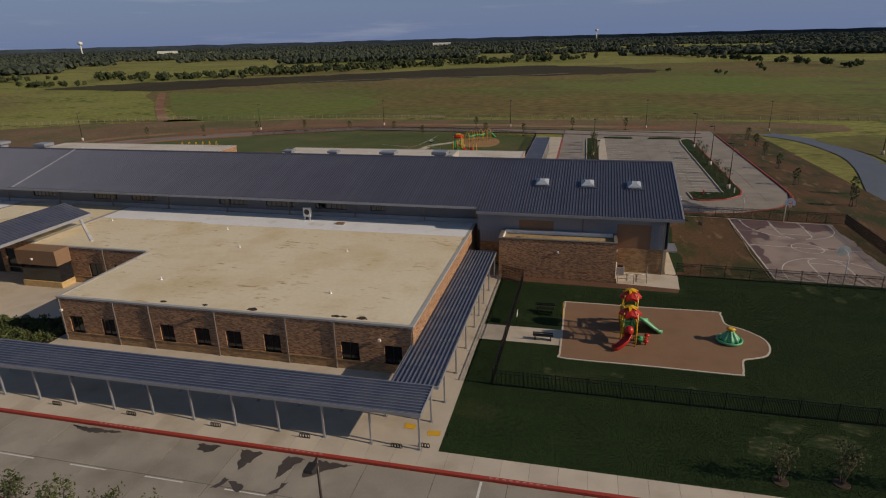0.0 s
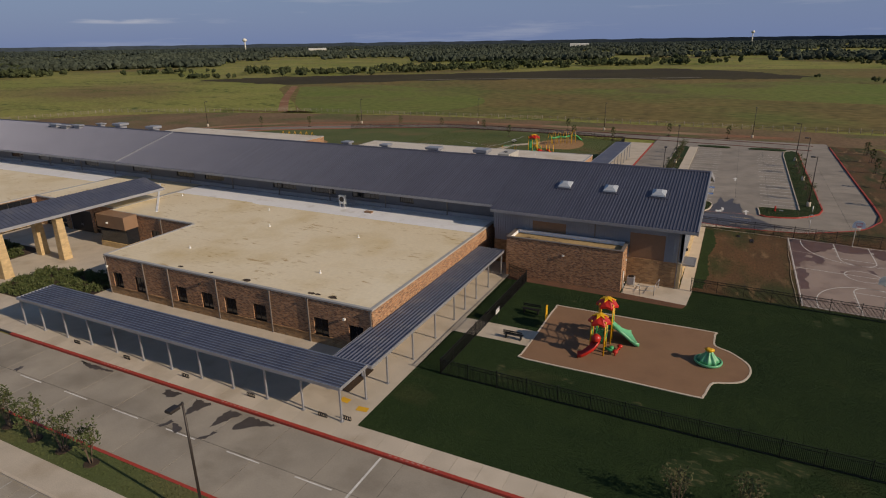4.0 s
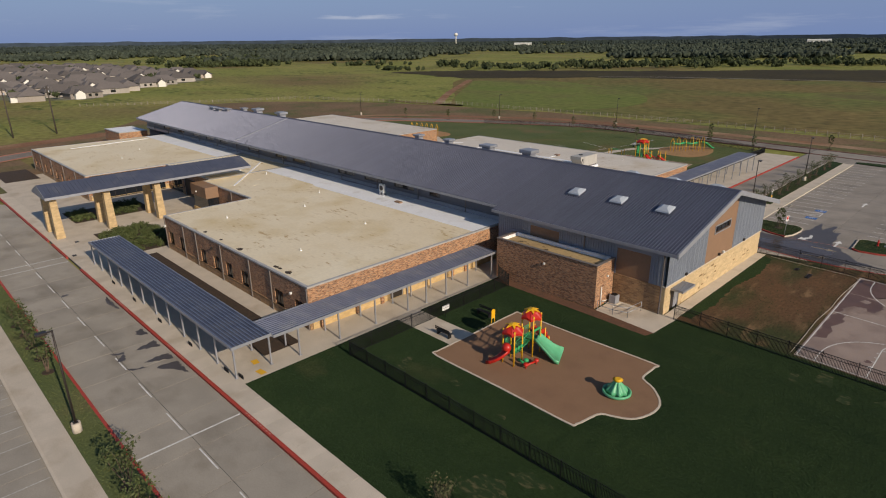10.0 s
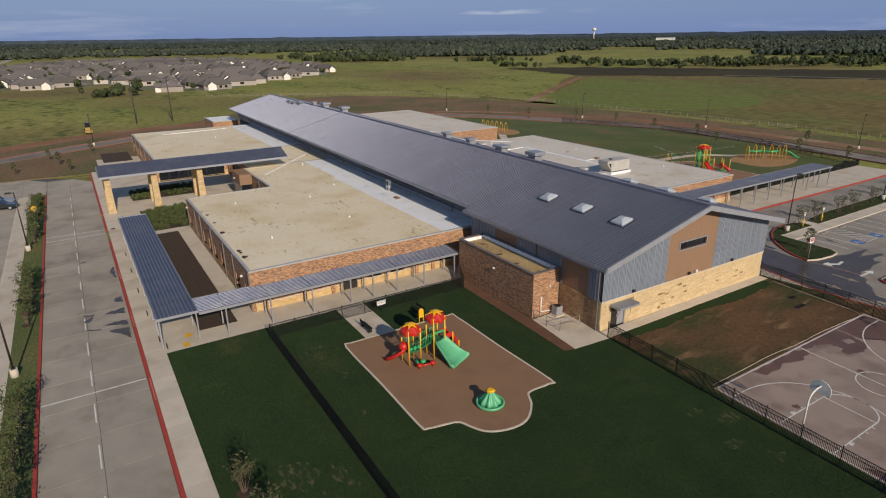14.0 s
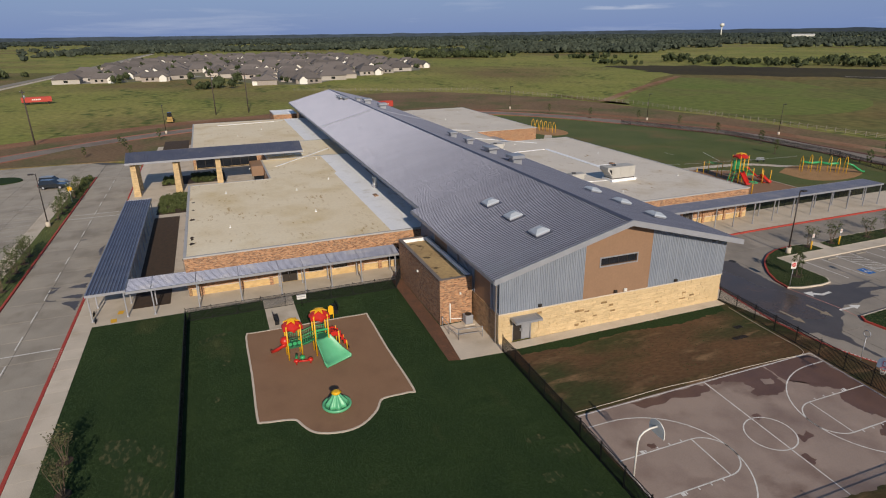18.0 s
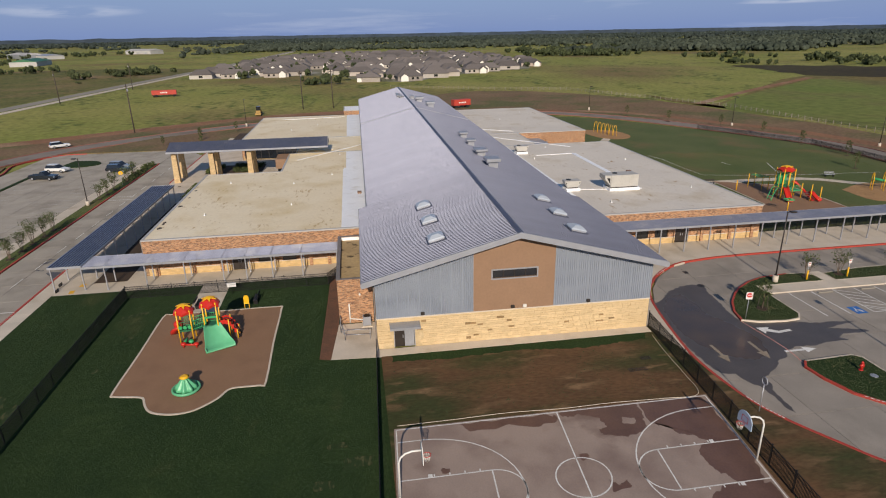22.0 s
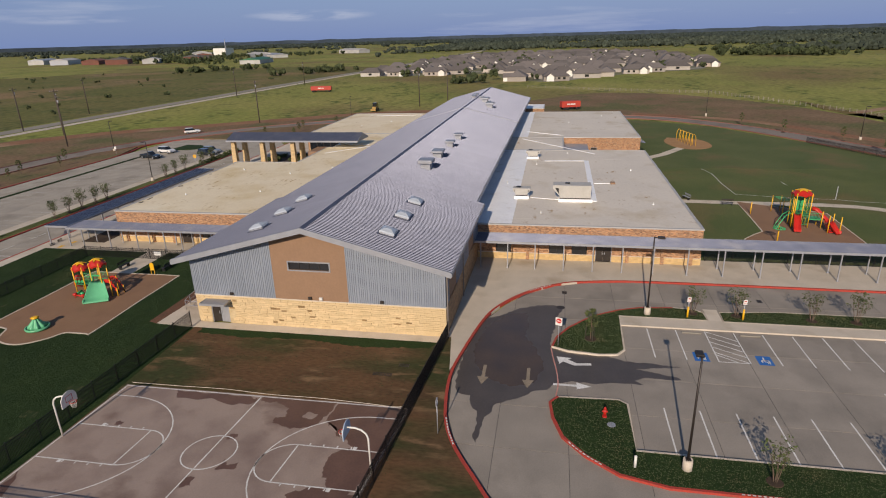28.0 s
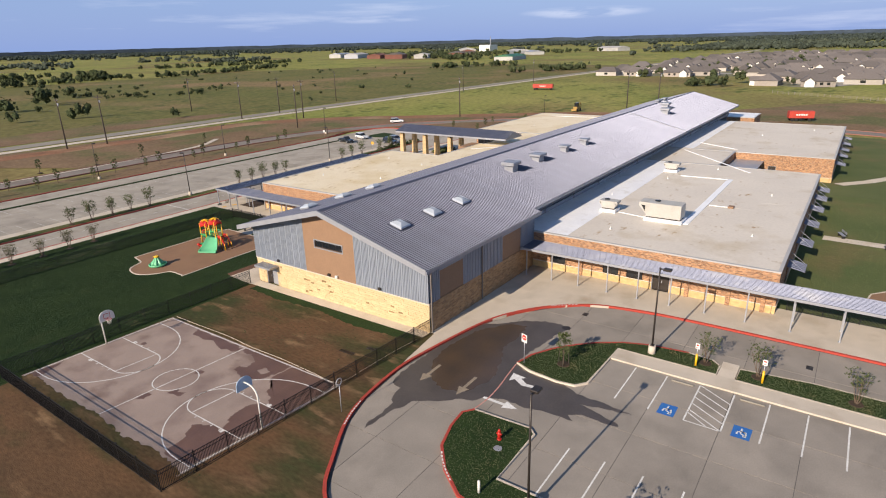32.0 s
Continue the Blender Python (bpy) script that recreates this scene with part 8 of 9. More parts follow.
def mesh_np(name, verts, faces, material, smooth=False):
    me = bpy.data.meshes.new(name)
    me.from_pydata([tuple(v) for v in verts], [], [tuple(f) for f in faces])
    me.materials.append(material)
    if smooth:
        me.polygons.foreach_set("use_smooth", [True] * len(me.polygons))
    return me


def leaf_mesh(name, centres, radii, count, size, material, seed, flat_=0.8):
    """Many small leaf quads scattered round limb ends."""
    r = np.random.RandomState(seed)
    c = np.array(centres)
    k = r.randint(0, len(c), count)
    d = r.normal(size=(count, 3))
    d /= np.linalg.norm(d, axis=1)[:, None]
    p = c[k] + d * np.array(radii)[k][:, None] * (r.rand(count, 1) ** 0.45) * np.array([1, 1, flat_])
    a = r.normal(size=(count, 3))
    a /= np.linalg.norm(a, axis=1)[:, None]
    b = np.cross(a, r.normal(size=(count, 3)))
    b /= np.linalg.norm(b, axis=1)[:, None]
    s = size * (0.6 + 0.8 * r.rand(count, 1))
    v = np.stack([p - a * s, p + b * s * 0.45, p + a * s, p - b * s * 0.45], 1).reshape(-1, 3)
    return mesh_np(name, v, np.arange(count * 4).reshape(-1, 4), material)


def many_stem_tree(h, seed, leaves, material, label):
    """A young multi-stemmed tree in a mulch ring."""
    random.seed(seed)
    t = thing("young_tree", (0, 0, 0), label, "tree", "young trees")
    bm = B()
    ends = []
    for i in range(6):
        a = 2 * math.pi * i / 6 + random.uniform(-0.4, 0.4)
        lean = random.uniform(0.10, 0.28)
        p = Vector((0.08 * math.cos(a), 0.08 * math.sin(a), 0))
        r = 0.035
        n = 4
        for k in range(n):
            q = p + Vector((math.cos(a) * lean, math.sin(a) * lean, 1)) * (h * 0.72 / n) + Vector((random.uniform(-.06, .06), random.uniform(-.06, .06), 0))
            tube(bm, p, q, r, r * 0.78, 6)
            r *= 0.78
            p = q
            if k > 0:
                for _ in range(2):
                    b = random.uniform(0, 6.28)
                    e = q + Vector((math.cos(b) * 0.35, math.sin(b) * 0.35, random.uniform(0.3, 0.6))) * (h / 3.2)
                    tube(bm, q, e, r * 0.6, r * 0.25, 4)
                    ends.append(e)
        ends.append(p)
    ends = [e for e in ends if e.z > h * 0.45]
    part("trunk", bm, BARK, t)
    cr = new("crown", leaf_mesh("crown", [tuple(e) for e in ends], [h * 0.13] * len(ends), leaves, h * 0.034, material, seed))
    cr.parent = t
    bm = B()
    tube(bm, (0, 0, -0.05), (0, 0, 0.05), 0.55, 0.45, 14)
    part("mulch_ring", bm, MULCH, t, "brown mulch ring")
    return t


def single_tree(h, seed, leaves, material, label, crown=0.3, stakes=True, name="young_tree", group="young trees"):
    random.seed(seed)
    t = thing(name, (0, 0, 0), label, "tree", group)
    bm = B()
    tube(bm, (0, 0, -0.05), (0, 0, h * 0.55), h * 0.014 + 0.02, h * 0.009, 7)
    ends = []
    for i in range(11):
        a = i * 2.4
        z = h * (0.32 + 0.055 * i)
        L = h * crown * (0.55 + 0.45 * math.sin(math.pi * (i + 1) / 12)) * random.uniform(0.75, 1.1)
        e = Vector((math.cos(a) * L * 0.8, math.sin(a) * L * 0.8, z + L * 0.45))
        tube(bm, (0, 0, z * 0.85), e, h * 0.006, h * 0.002, 4)
        ends.append(e)
    tube(bm, (0, 0, h * 0.55), (0.03, 0, h * 0.93), h * 0.009, h * 0.003, 5)
    ends.append(Vector((0, 0, h * 0.93)))
    part("trunk", bm, BARK, t)
    cr = new("crown", leaf_mesh("crown", [tuple(e) for e in ends], [h * crown * 0.42] * len(ends), leaves, h * 0.035, material, seed, 0.9))
    cr.parent = t
    bm = B()
    tube(bm, (0, 0, -0.05), (0, 0, 0.05), 0.6, 0.5, 14)
    part("mulch_ring", bm, MULCH, t, "brown mulch ring")
    if stakes:
        for a in (0.3, 2.4, 4.5):
            part("stake", tube(B(), (0.5 * math.cos(a), 0.5 * math.sin(a), 0), (0.4 * math.cos(a), 0.4 * math.sin(a), h * 0.5), 0.03, n=5), WOODPOLE, t)
    return t


def scatter(protos, spots, z=0.0):
    for i, s in enumerate(spots):
        m = pose(s[0], s[1], s[2] if len(s) > 2 else z, 0, 0, (i * 77) % 360)
        if i < len(protos):
            protos[i].matrix_basis = m
        else:
            copy_thing(protos[i % len(protos)], m)


myrtle = [many_stem_tree(3.0 + 0.25 * i, 3 + i, 400, LEAF, "young multi-stemmed tree with sparse green leaves in mulch") for i in range(3)]
scatter(myrtle, [(-31.5, 24.5), (-28.6, 24.6), (-25.4, 24.5), (-22.4, 24.55), (-19.4, 24.5), (-0.3, 24.6), (3.0, 24.5), (6.2, 24.5), (9.6, 24.5), (12.8, 24.5), (24, 24.5), (28, 24.5), (-49, 24.5), (-52.5, 24.5), (-56, 24.5), (-63, 24.5), (-67, 24.5)])
dry = [many_stem_tree(2.6 + 0.3 * i, 13 + i, 330, LEAFDRY, "thin young tree with sparse brownish leaves") for i in range(2)]
scatter(dry, [(15.2, 36.6), (18.7, 37.1), (22.3, 37.3), (26.0, 37.2), (30, 37.2)])
nlot = [many_stem_tree(2.9 + 0.25 * i, 33 + i, 260, LEAF, "young multi-stemmed tree on the grass island") for i in range(2)]
scatter(nlot, [(4.5, 118.2), (4.6, 122.2), (4.8, 128.8), (4.8, 132.6), (4.8, 139), (4.8, 146), (4.8, 150), (4.8, 156), (4.8, 160), (28.0, 118.3), (28.0, 126), (28.0, 141), (28.0, 148)])
staked = [single_tree(3.0, 43, 420, LEAF, "young staked tree on the grass island", 0.22)]
scatter(staked, [(11.0, 108.2), (39.5, 118), (40.5, 132), (41.5, 146), (42.5, 158), (43, 168), (43.5, 104), (46.5, 112)])
field_trees = [single_tree(3.4, 53 + i, 380, LEAF, "young upright tree along the loop road", 0.18, False) for i in range(2)]
scatter(field_trees, [(-125.5, 157.5), (-110.8, 164), (-97.6, 172.8), (-82.7, 175.4), (-67.3, 174.4), (-53, 174), (-42, 166), (-25, 172), (-14, 171), (-1, 184), (14, 184), (-30, 185)], -0.05)
pines = [single_tree(2.7 + 0.5 * i, 63 + i, 420, LEAF, "young pine on the bare bank", 0.2, False) for i in range(2)]
scatter(pines, [(4, -9), (-1, -12), (-7, -9), (-13, -11.5), (-19, -9), (-24, -12), (-31, -8.5), (-36, -12), (-44, -9), (-50, -12), (-58, -9), (-64, -13), (8, -12.5), (14, -8.5), (-104, 20), (-110, 28), (-118, 26), (-124, 35), (-102, 30), (-28, -27), (-16, -26), (-4, -28), (-50, -32)], -0.1)


def planting(name, poly, n, hmax, material, label, seed):
    """Low shrubs filling a bed: too many leaves to count."""
    r = np.random.RandomState(seed)
    xs, ys = [p[0] for p in poly], [p[1] for p in poly]
    cs = []
    while len(cs) < n:
        x, y = r.uniform(min(xs), max(xs)), r.uniform(min(ys), max(ys))
        if inside(x, y, poly):
            cs.append((x, y, 0.15 + hmax * 0.5 * r.rand()))
    tagged(new(name, leaf_mesh(name, cs, [0.42] * n, n * 42, 0.13, material, seed)), label, "plants", "", "stuff")


planting("hedge_bed", [(-57.4, 38.8), (-45.6, 38.9), (-45.4, 43.6), (-45.4, 48), (-57.8, 45.5)], 330, 0.6, LEAF, "dense green shrubs in the bed beside the portico", 71)
planting("portico_bed", [(-72.4, 38.6), (-66.0, 38.6), (-66.0, 41.4), (-72.4, 41.4)], 90, 0.6, LEAF, "low green plants beside the portico columns", 72)
planting("portico_bed", [(-73.6, 43.6), (-66.2, 43.6), (-66.2, 48.2), (-73.6, 49.6)], 130, 0.6, LEAF, "low green plants behind the portico columns", 73)
slab("portico_soil", rect(-73.8, 38.4, -65.9, 49.8), MULCH, "mulched bed beside the portico", "bed", z1=0.02)
slab("hedge_soil", [(-58, 38.6), (-45.3, 38.6), (-45.3, 48.2), (-58, 46)], MULCH, "mulched bed of the shrubs", "bed", z1=0.02)
planting("median_shrubs", [(-79, 23.6), (-62, 23.6), (-62, 25.4), (-79, 25.4)], 70, 1.0, LEAF, "green shrubs at the end of the grass strip", 74)

# ---- grass blades ----


def within(p, poly):
    """Which of many plan points lie inside an outline."""
    c = np.zeros(len(p), bool)
    for (xa, ya), (xb, yb) in zip(poly, poly[1:] + poly[:1]):
        if ya != yb:
            c ^= ((ya > p[:, 1]) != (yb > p[:, 1])) & (p[:, 0] < (xb - xa) * (p[:, 1] - ya) / (yb - ya) + xa)
    return c


def grass(name, x0, y0, x1, y1, n, h, holes, label, seed, z=0.0, poly=None, material=GRASS, bare=(), thin=()):
    r = np.random.RandomState(seed)
    p = np.stack([r.uniform(x0, x1, n), r.uniform(y0, y1, n)], 1)
    keep = np.ones(n, bool)
    for a, b, c, d in holes:
        keep &= ~((p[:, 0] > a) & (p[:, 0] < c) & (p[:, 1] > b) & (p[:, 1] < d))
    if poly:
        keep &= within(p, poly)
    for q in bare:
        keep &= ~within(p, q)
    loose = p + r.normal(0, 0.28, p.shape)
    for q in thin:
        keep &= ~(within(loose, q) & (r.rand(n) < 0.88))
    p = p[keep]
    n = len(p)
    a = r.uniform(0, 2 * math.pi, n)
    w = h * (0.5 + 0.5 * r.rand(n))
    hh = h * (0.5 + 0.9 * r.rand(n))
    dx, dy = np.cos(a) * w, np.sin(a) * w
    lx, ly = r.normal(0, h * 0.5, n), r.normal(0, h * 0.5, n)
    zz = np.full(n, z)
    v = np.stack([np.stack([p[:, 0] - dx, p[:, 1] - dy, zz], 1), np.stack([p[:, 0] + dx, p[:, 1] + dy, zz], 1), np.stack([p[:, 0] + lx, p[:, 1] + ly, zz + hh], 1)], 1).reshape(-1, 3)
    me = bpy.data.meshes.new(name)
    me.vertices.add(3 * n)
    me.vertices.foreach_set("co", v.astype(np.float32).ravel())
    me.loops.add(3 * n)
    me.loops.foreach_set("vertex_index", np.arange(3 * n))
    me.polygons.add(n)
    me.polygons.foreach_set("loop_start", np.arange(n) * 3)
    me.polygons.foreach_set("loop_total", np.full(n, 3))
    me.update()
    me.validate()
    me.materials.append(material)
    tagged(new(name, me), label, "grass", "", "stuff")


grass("lawn_grass", -5.8, 35.3, 52, 69.9, 780000, 0.030, [(-6, 51.15, 1.5, 54.25), (-6, 66.5, 7, 70)], "short dark green mown grass blades", 81, bare=(MAT, [(6.8, 66.5), (13.3, 65.9), (13.6, 70.2), (6.8, 70.2)], [(-5.8, 65.4), (3, 65.2), (13, 64.9), (13.3, 65.9), (6.8, 66.5), (-5.8, 66.6)]), thin=(*WORN, [(-5.8, 65.0), (3, 64.8), (13.4, 64.5), (13.9, 66.2), (-5.8, 66.6)]))
grass("field_grass", -64, 123, -11, 172, 90000, 0.045, [], "short green grass blades of the school field", 82, -0.01, None, FIELDLAWN, bare=(PLAY_N,))
for nm, poly, n in (("island_grass", ISL_A, 22000), ("island_grass", ISL_B, 36000), ("island_grass", ISL_W, 14000)):
    xs, ys = [p[0] for p in poly], [p[1] for p in poly]
    grass(nm, min(xs), min(ys), max(xs), min(max(ys), 150), n, 0.05, [], "short grass blades on the island", 84 + n % 7, 0.0, poly, ISLEGRASS)
grass("median_blades", -60, 23.5, 45, 25.5, 16000, 0.06, [], "short grass blades of the strip by the drive", 91, 0.0, None, FIELDLAWN)
grass("soil_tufts", 13.6, 70.4, 38, 94.5, 6000, 0.05, [(23.7, 70.4, 37.4, 93.6)], "thin grass tufts on bare soil", 92)

# ---- vehicles ----
TYRE = mat("tyre", (0.012, 0.012, 0.012), (0.02, 0.02, 0.02), 6.0, 0.9)


def car(kind, paint, label, x, y, rz, z=LOW):
    """Kinds: suv and pickup. Nose along +x."""
    t = thing("parked_car", (0, 0, 0), label, "car", "vehicles")
    L, W = (4.7, 1.85) if kind == "suv" else (5.6, 1.95)
    bm = B()
    prof = [(-L / 2, 0.45), (-L / 2 + 0.05, 0.95), (L / 2 - 1.25, 1.0), (L / 2 - 0.12, 0.86), (L / 2, 0.6), (L / 2 - 0.05, 0.38), (-L / 2 + 0.1, 0.36)]
    lo = [bm.verts.new((a, -W / 2, b)) for a, b in prof]
    hi = [bm.verts.new((a, W / 2, b)) for a, b in prof]
    bm.faces.new(lo)
    bm.faces.new(hi[::-1])
    for i in range(len(prof)):
        bm.faces.new((lo[i], hi[i], hi[(i + 1) % len(prof)], lo[(i + 1) % len(prof)]))
    bmesh.ops.recalc_face_normals(bm, faces=bm.faces)
    part("body", bev(bm, 0.06, 2), paint, t)
    c0, c1 = (-L / 2 + 0.15, 0.95) if kind == "suv" else (-0.5, 1.05)
    bm = B()
    bmesh.ops.convex_hull(bm, input=[bm.verts.new(p) for s in (-1, 1) for p in ((c0, s * 0.84, 0.97), (c1, s * 0.84, 0.97), (c0 + 0.3, s * 0.68, 1.62), (c1 - 0.75, s * 0.68, 1.62))])
    part("window_glass", bm, GLASS, t)
    bm = B()
    box(bm, c0 + 0.28, -0.70, 1.60, c1 - 0.73, 0.70, 1.68)
    part("roof_panel", bev(bm, 0.03), paint, t)
    if kind != "suv":
        bm = B()
        box(bm, -L / 2 + 0.12, -0.78, 0.96, -0.62, 0.78, 0.985)
        part("load_bed", bm, BLACKMETAL, t)
    for sx in (-L / 2 + 0.9, L / 2 - 0.95):
        for sy in (-1, 1):
            w = part("wheel", tube(B(), (sx, sy * (W / 2 - 0.2), 0.34), (sx, sy * (W / 2 + 0.02), 0.34), 0.34, 0.34, 16), TYRE, t)
            part("rim", tube(B(), (sx, sy * (W / 2 + 0.02), 0.34), (sx, sy * (W / 2 + 0.035), 0.34), 0.21, 0.2, 12), GALV, w)
    for sy in (-0.65, 0.65):
        bm = B()
        box(bm, L / 2 - 0.1, sy - 0.18, 0.66, L / 2 + 0.01, sy + 0.18, 0.8)
        part("headlight", bm, SKYLENS, t)
        bm = B()
        box(bm, -L / 2 - 0.01, sy - 0.14, 0.7, -L / 2 + 0.06, sy + 0.14, 0.92)
        part("tail_light", bm, PLAYRED, t)
    t.matrix_basis = pose(x, y, z, 0, 0, rz)
    return t


CARDARK = mat("dark_car_paint", (0.02, 0.026, 0.034), (0.024, 0.03, 0.038), 1.0, 0.25, metal=0.3, coat=0.6)
CARWHITE = mat("white_car_paint", (0.70, 0.70, 0.69), (0.66, 0.66, 0.65), 1.0, 0.3, coat=0.5)
CARGREY = mat("grey_car_paint", (0.10, 0.11, 0.11), (0.09, 0.1, 0.1), 1.0, 0.3, metal=0.4, coat=0.5)
car("pickup", CARDARK, "dark blue pickup parked in the car park", -69.2, 6.6, 75)
car("suv", CARWHITE, "white off-road car parked beside the pickup", -76.2, 6.2, 75)
car("suv", CARDARK, "dark estate car parked near the end island", -73.2, 19.4, 80)
CARSILVER = mat("silver_car_paint", (0.36, 0.38, 0.40), (0.32, 0.34, 0.36), 1.0, 0.3, metal=0.5, coat=0.5)
car("suv", CARSILVER, "silver car parked by the shrubs", -76.6, 18.7, 80)
car("suv", CARWHITE, "white car on the concrete loop road", -109.0, -7.2, 127, -0.19)
REDBOX = mat("red_container_paint", (0.46, 0.05, 0.03), (0.40, 0.05, 0.03), 0.6, 0.6, fine=4.0)


def trailer(x, y, rz, L, label):
    t = thing("box_trailer", (0, 0, 0), label, "trailer", "trailers")
    bm = B()
    side = [(-L / 2, 1.25)]
    for i in range(int(L / 0.6)):
        u = -L / 2 + 0.6 * i
        side += [(u + 0.1, 1.25), (u + 0.14, 1.29), (u + 0.3, 1.29), (u + 0.34, 1.25)]
    side += [(L / 2, 1.25)]
    prism(bm, [(u, -v) for u, v in side] + side[::-1], 1.0, 3.1)
    part("box", bm, REDBOX, t)
    bm = B()
    for k in range(5):
        for s in (-1.295, 1.285):
            box(bm, -1.6 + 0.65 * k, s, 1.8, -1.1 + 0.65 * k, s + 0.01, 2.3)
    part("lettering", bm, WHITEPAINT, t, "white lettering bars")
    bm = B()
    box(bm, -L / 2, -1.0, 0.8, L / 2, 1.0, 1.0)
    part("chassis", bm, BLACKMETAL, t)
    for sx in (-L / 2 + 1, -L / 2 + 2.1, L / 2 - 1.2):
        for sy in (-1, 1):
            part("wheel", tube(B(), (sx, sy * 0.9, 0.5), (sx, sy * 1.2, 0.5), 0.5, 0.5, 14), TYRE, t)
    t.matrix_basis = pose(x, y, -0.25, 0, 0, rz)


trailer(-165, 109.8, 110, 7.0, "red box trailer with white lettering on the dirt verge")
trailer(-251.5, -20, 100, 11, "long red trailer parked in the meadow")
DULLYEL = mat("dusty_yellow_paint", (0.42, 0.27, 0.07), (0.32, 0.20, 0.06), 1.0, 0.7)
ex = thing("backhoe_loader", (-164, 36, -0.22), "yellow backhoe loader parked on the dirt bank", "excavator")
bm = B()
box(bm, -166, 35.2, 0.5, -162.6, 36.8, 1.5)
part("chassis", bev(bm, 0.06), DULLYEL, ex)
bm = B()
box(bm, -165.0, 35.3, 1.5, -163.4, 36.7, 2.9)
part("cab", bev(bm, 0.08), GLASS, ex)
part("boom", pipe(B(), [(-166, 36, 1.2), (-167.2, 36, 2.9), (-168.6, 36, 1.2)], 0.14, 8), DULLYEL, ex)
bm = B()
box(bm, -162.2, 35.0, 0.1, -161.4, 37.0, 0.8)
part("bucket", bm, DULLYEL, ex)
for sx in (-165.4, -163.0):
    for sy in (35.1, 36.9):
        part("wheel", tube(B(), (sx, sy - 0.15, 0.35), (sx, sy + 0.15, 0.35), 0.55, 0.55, 12), TYRE, ex)

# ---- houses across the meadow ----
HWALL = mat("house_siding", (0.46, 0.43, 0.39), (0.30, 0.25, 0.21), 0.02, 0.85, fine=2.0, vary=0.35)
HROOF = mat("brown_shingles", (0.145, 0.126, 0.116), (0.100, 0.090, 0.086), 0.02, 0.9, fine=1.5, fine_amt=0.15, vary=0.25)
HWHITE = mat("white_gable", (0.78, 0.76, 0.70), (0.70, 0.68, 0.62), 0.05, 0.8)


def house(w, d, gable_left, label):
    t = thing("house", (0, 0, 0), label, "house", "houses of the estate")
    bm = B()
    box(bm, -w / 2, -d / 2, -0.1, w / 2, d / 2, 2.8)
    part("wall", bm, HWALL, t)
    o, rz_ = 0.6, 2.5 + d * 0.34
    bm = B()
    bmesh.ops.convex_hull(bm, input=[bm.verts.new(p) for p in ((-w / 2 - o, -d / 2 - o, 2.75), (w / 2 + o, -d / 2 - o, 2.75), (w / 2 + o, d / 2 + o, 2.75), (-w / 2 - o, d / 2 + o, 2.75), (-w / 2 + d * 0.35, 0, rz_), (w / 2 - d * 0.35, 0, rz_))])
    part("roof", bm, HROOF, t)
    s = -1 if gable_left else 1
    gx = s * w * 0.25
    bm = B()
    bmesh.ops.convex_hull(bm, input=[bm.verts.new((gx + a, y, z)) for y in (-d / 2 - 2.6, -d / 2 + 3) for a, z in ((-2.2, -0.1), (2.2, -0.1), (-2.2, 2.6), (2.2, 2.6), (0, 4.3))])
    part("gable", bm, HWHITE, t, "pale garage gable")
    bm = B()
    bmesh.ops.convex_hull(bm, input=[bm.verts.new((gx + a, y, z)) for y in (-d / 2 - 3.0, 0) for a, z in ((-2.7, 2.45), (0, 4.5), (-2.7, 2.6), (0, 4.68))])
    bmesh.ops.convex_hull(bm, input=[bm.verts.new((gx + a, y, z)) for y in (-d / 2 - 3.0, 0) for a, z in ((2.7, 2.45), (0, 4.5), (2.7, 2.6), (0, 4.68))])
    part("garage_roof", bm, HROOF, t)
    bm = B()
    box(bm, gx - 1.8, -d / 2 - 2.66, 0, gx + 1.8, -d / 2 - 2.58, 2.2)
    part("garage_door", bm, HWHITE, t)
    for k in (0.1, 0.3):
        bm = B()
        box(bm, -s * w * k - 0.7, -d / 2 - 0.06, 0.9, -s * w * k + 0.7, -d / 2 + 0.02, 2.2)
        part("window", bm, GLASS, t)
    bm = B()
    box(bm, -1.2, d / 2 - 0.02, 0.8, 1.2, d / 2 + 0.06, 2.2)
    part("window", bm, GLASS, t)
    return t


hp = [house(15, 10.5, True, "single-storey house with brown shingles and a pale gable"), house(13.5, 11, False, "single-storey tan house with a hipped brown roof"), house(16.5, 10, False, "wide single-storey house with a grey-brown roof")]
ESTATE = [(-378, -40), (-377, 27), (-384, 60), (-316, 76), (-297, 104), (-344, 136), (-367, 162), (-394, 204), (-477, 233), (-671, 228), (-853, 156), (-780, 11), (-640, -28), (-480, -36)]
rr = random.Random(9)
spots = []
for i in range(60):
    for j in range(34):
        u, v = -1000 + 18.2 * i, -110 + 27 * j + (7 if i % 2 else -5)
        x, y = u + 0.10 * v, v - 0.12 * (u + 600)
        x += rr.uniform(-2, 2)
        y += rr.uniform(-3, 3)
        if inside(x, y, ESTATE) and (i % 9 != 4):
            spots.append((x, y, -0.28, (90 if j % 2 else -90) + rr.choice((0, 0, 180, 90)) + rr.uniform(-6, 6)))
spots.sort(key=lambda q: -q[0])
spots = [q for k, q in enumerate(spots) if k < 190 or k % 2][:300]
for i, (x, y, z, a) in enumerate(spots):
    m = pose(x, y, z, 0, 0, a)
    if i < 3:
        hp[i].matrix_basis = m
    else:
        copy_thing(hp[rr.randrange(3)], m)
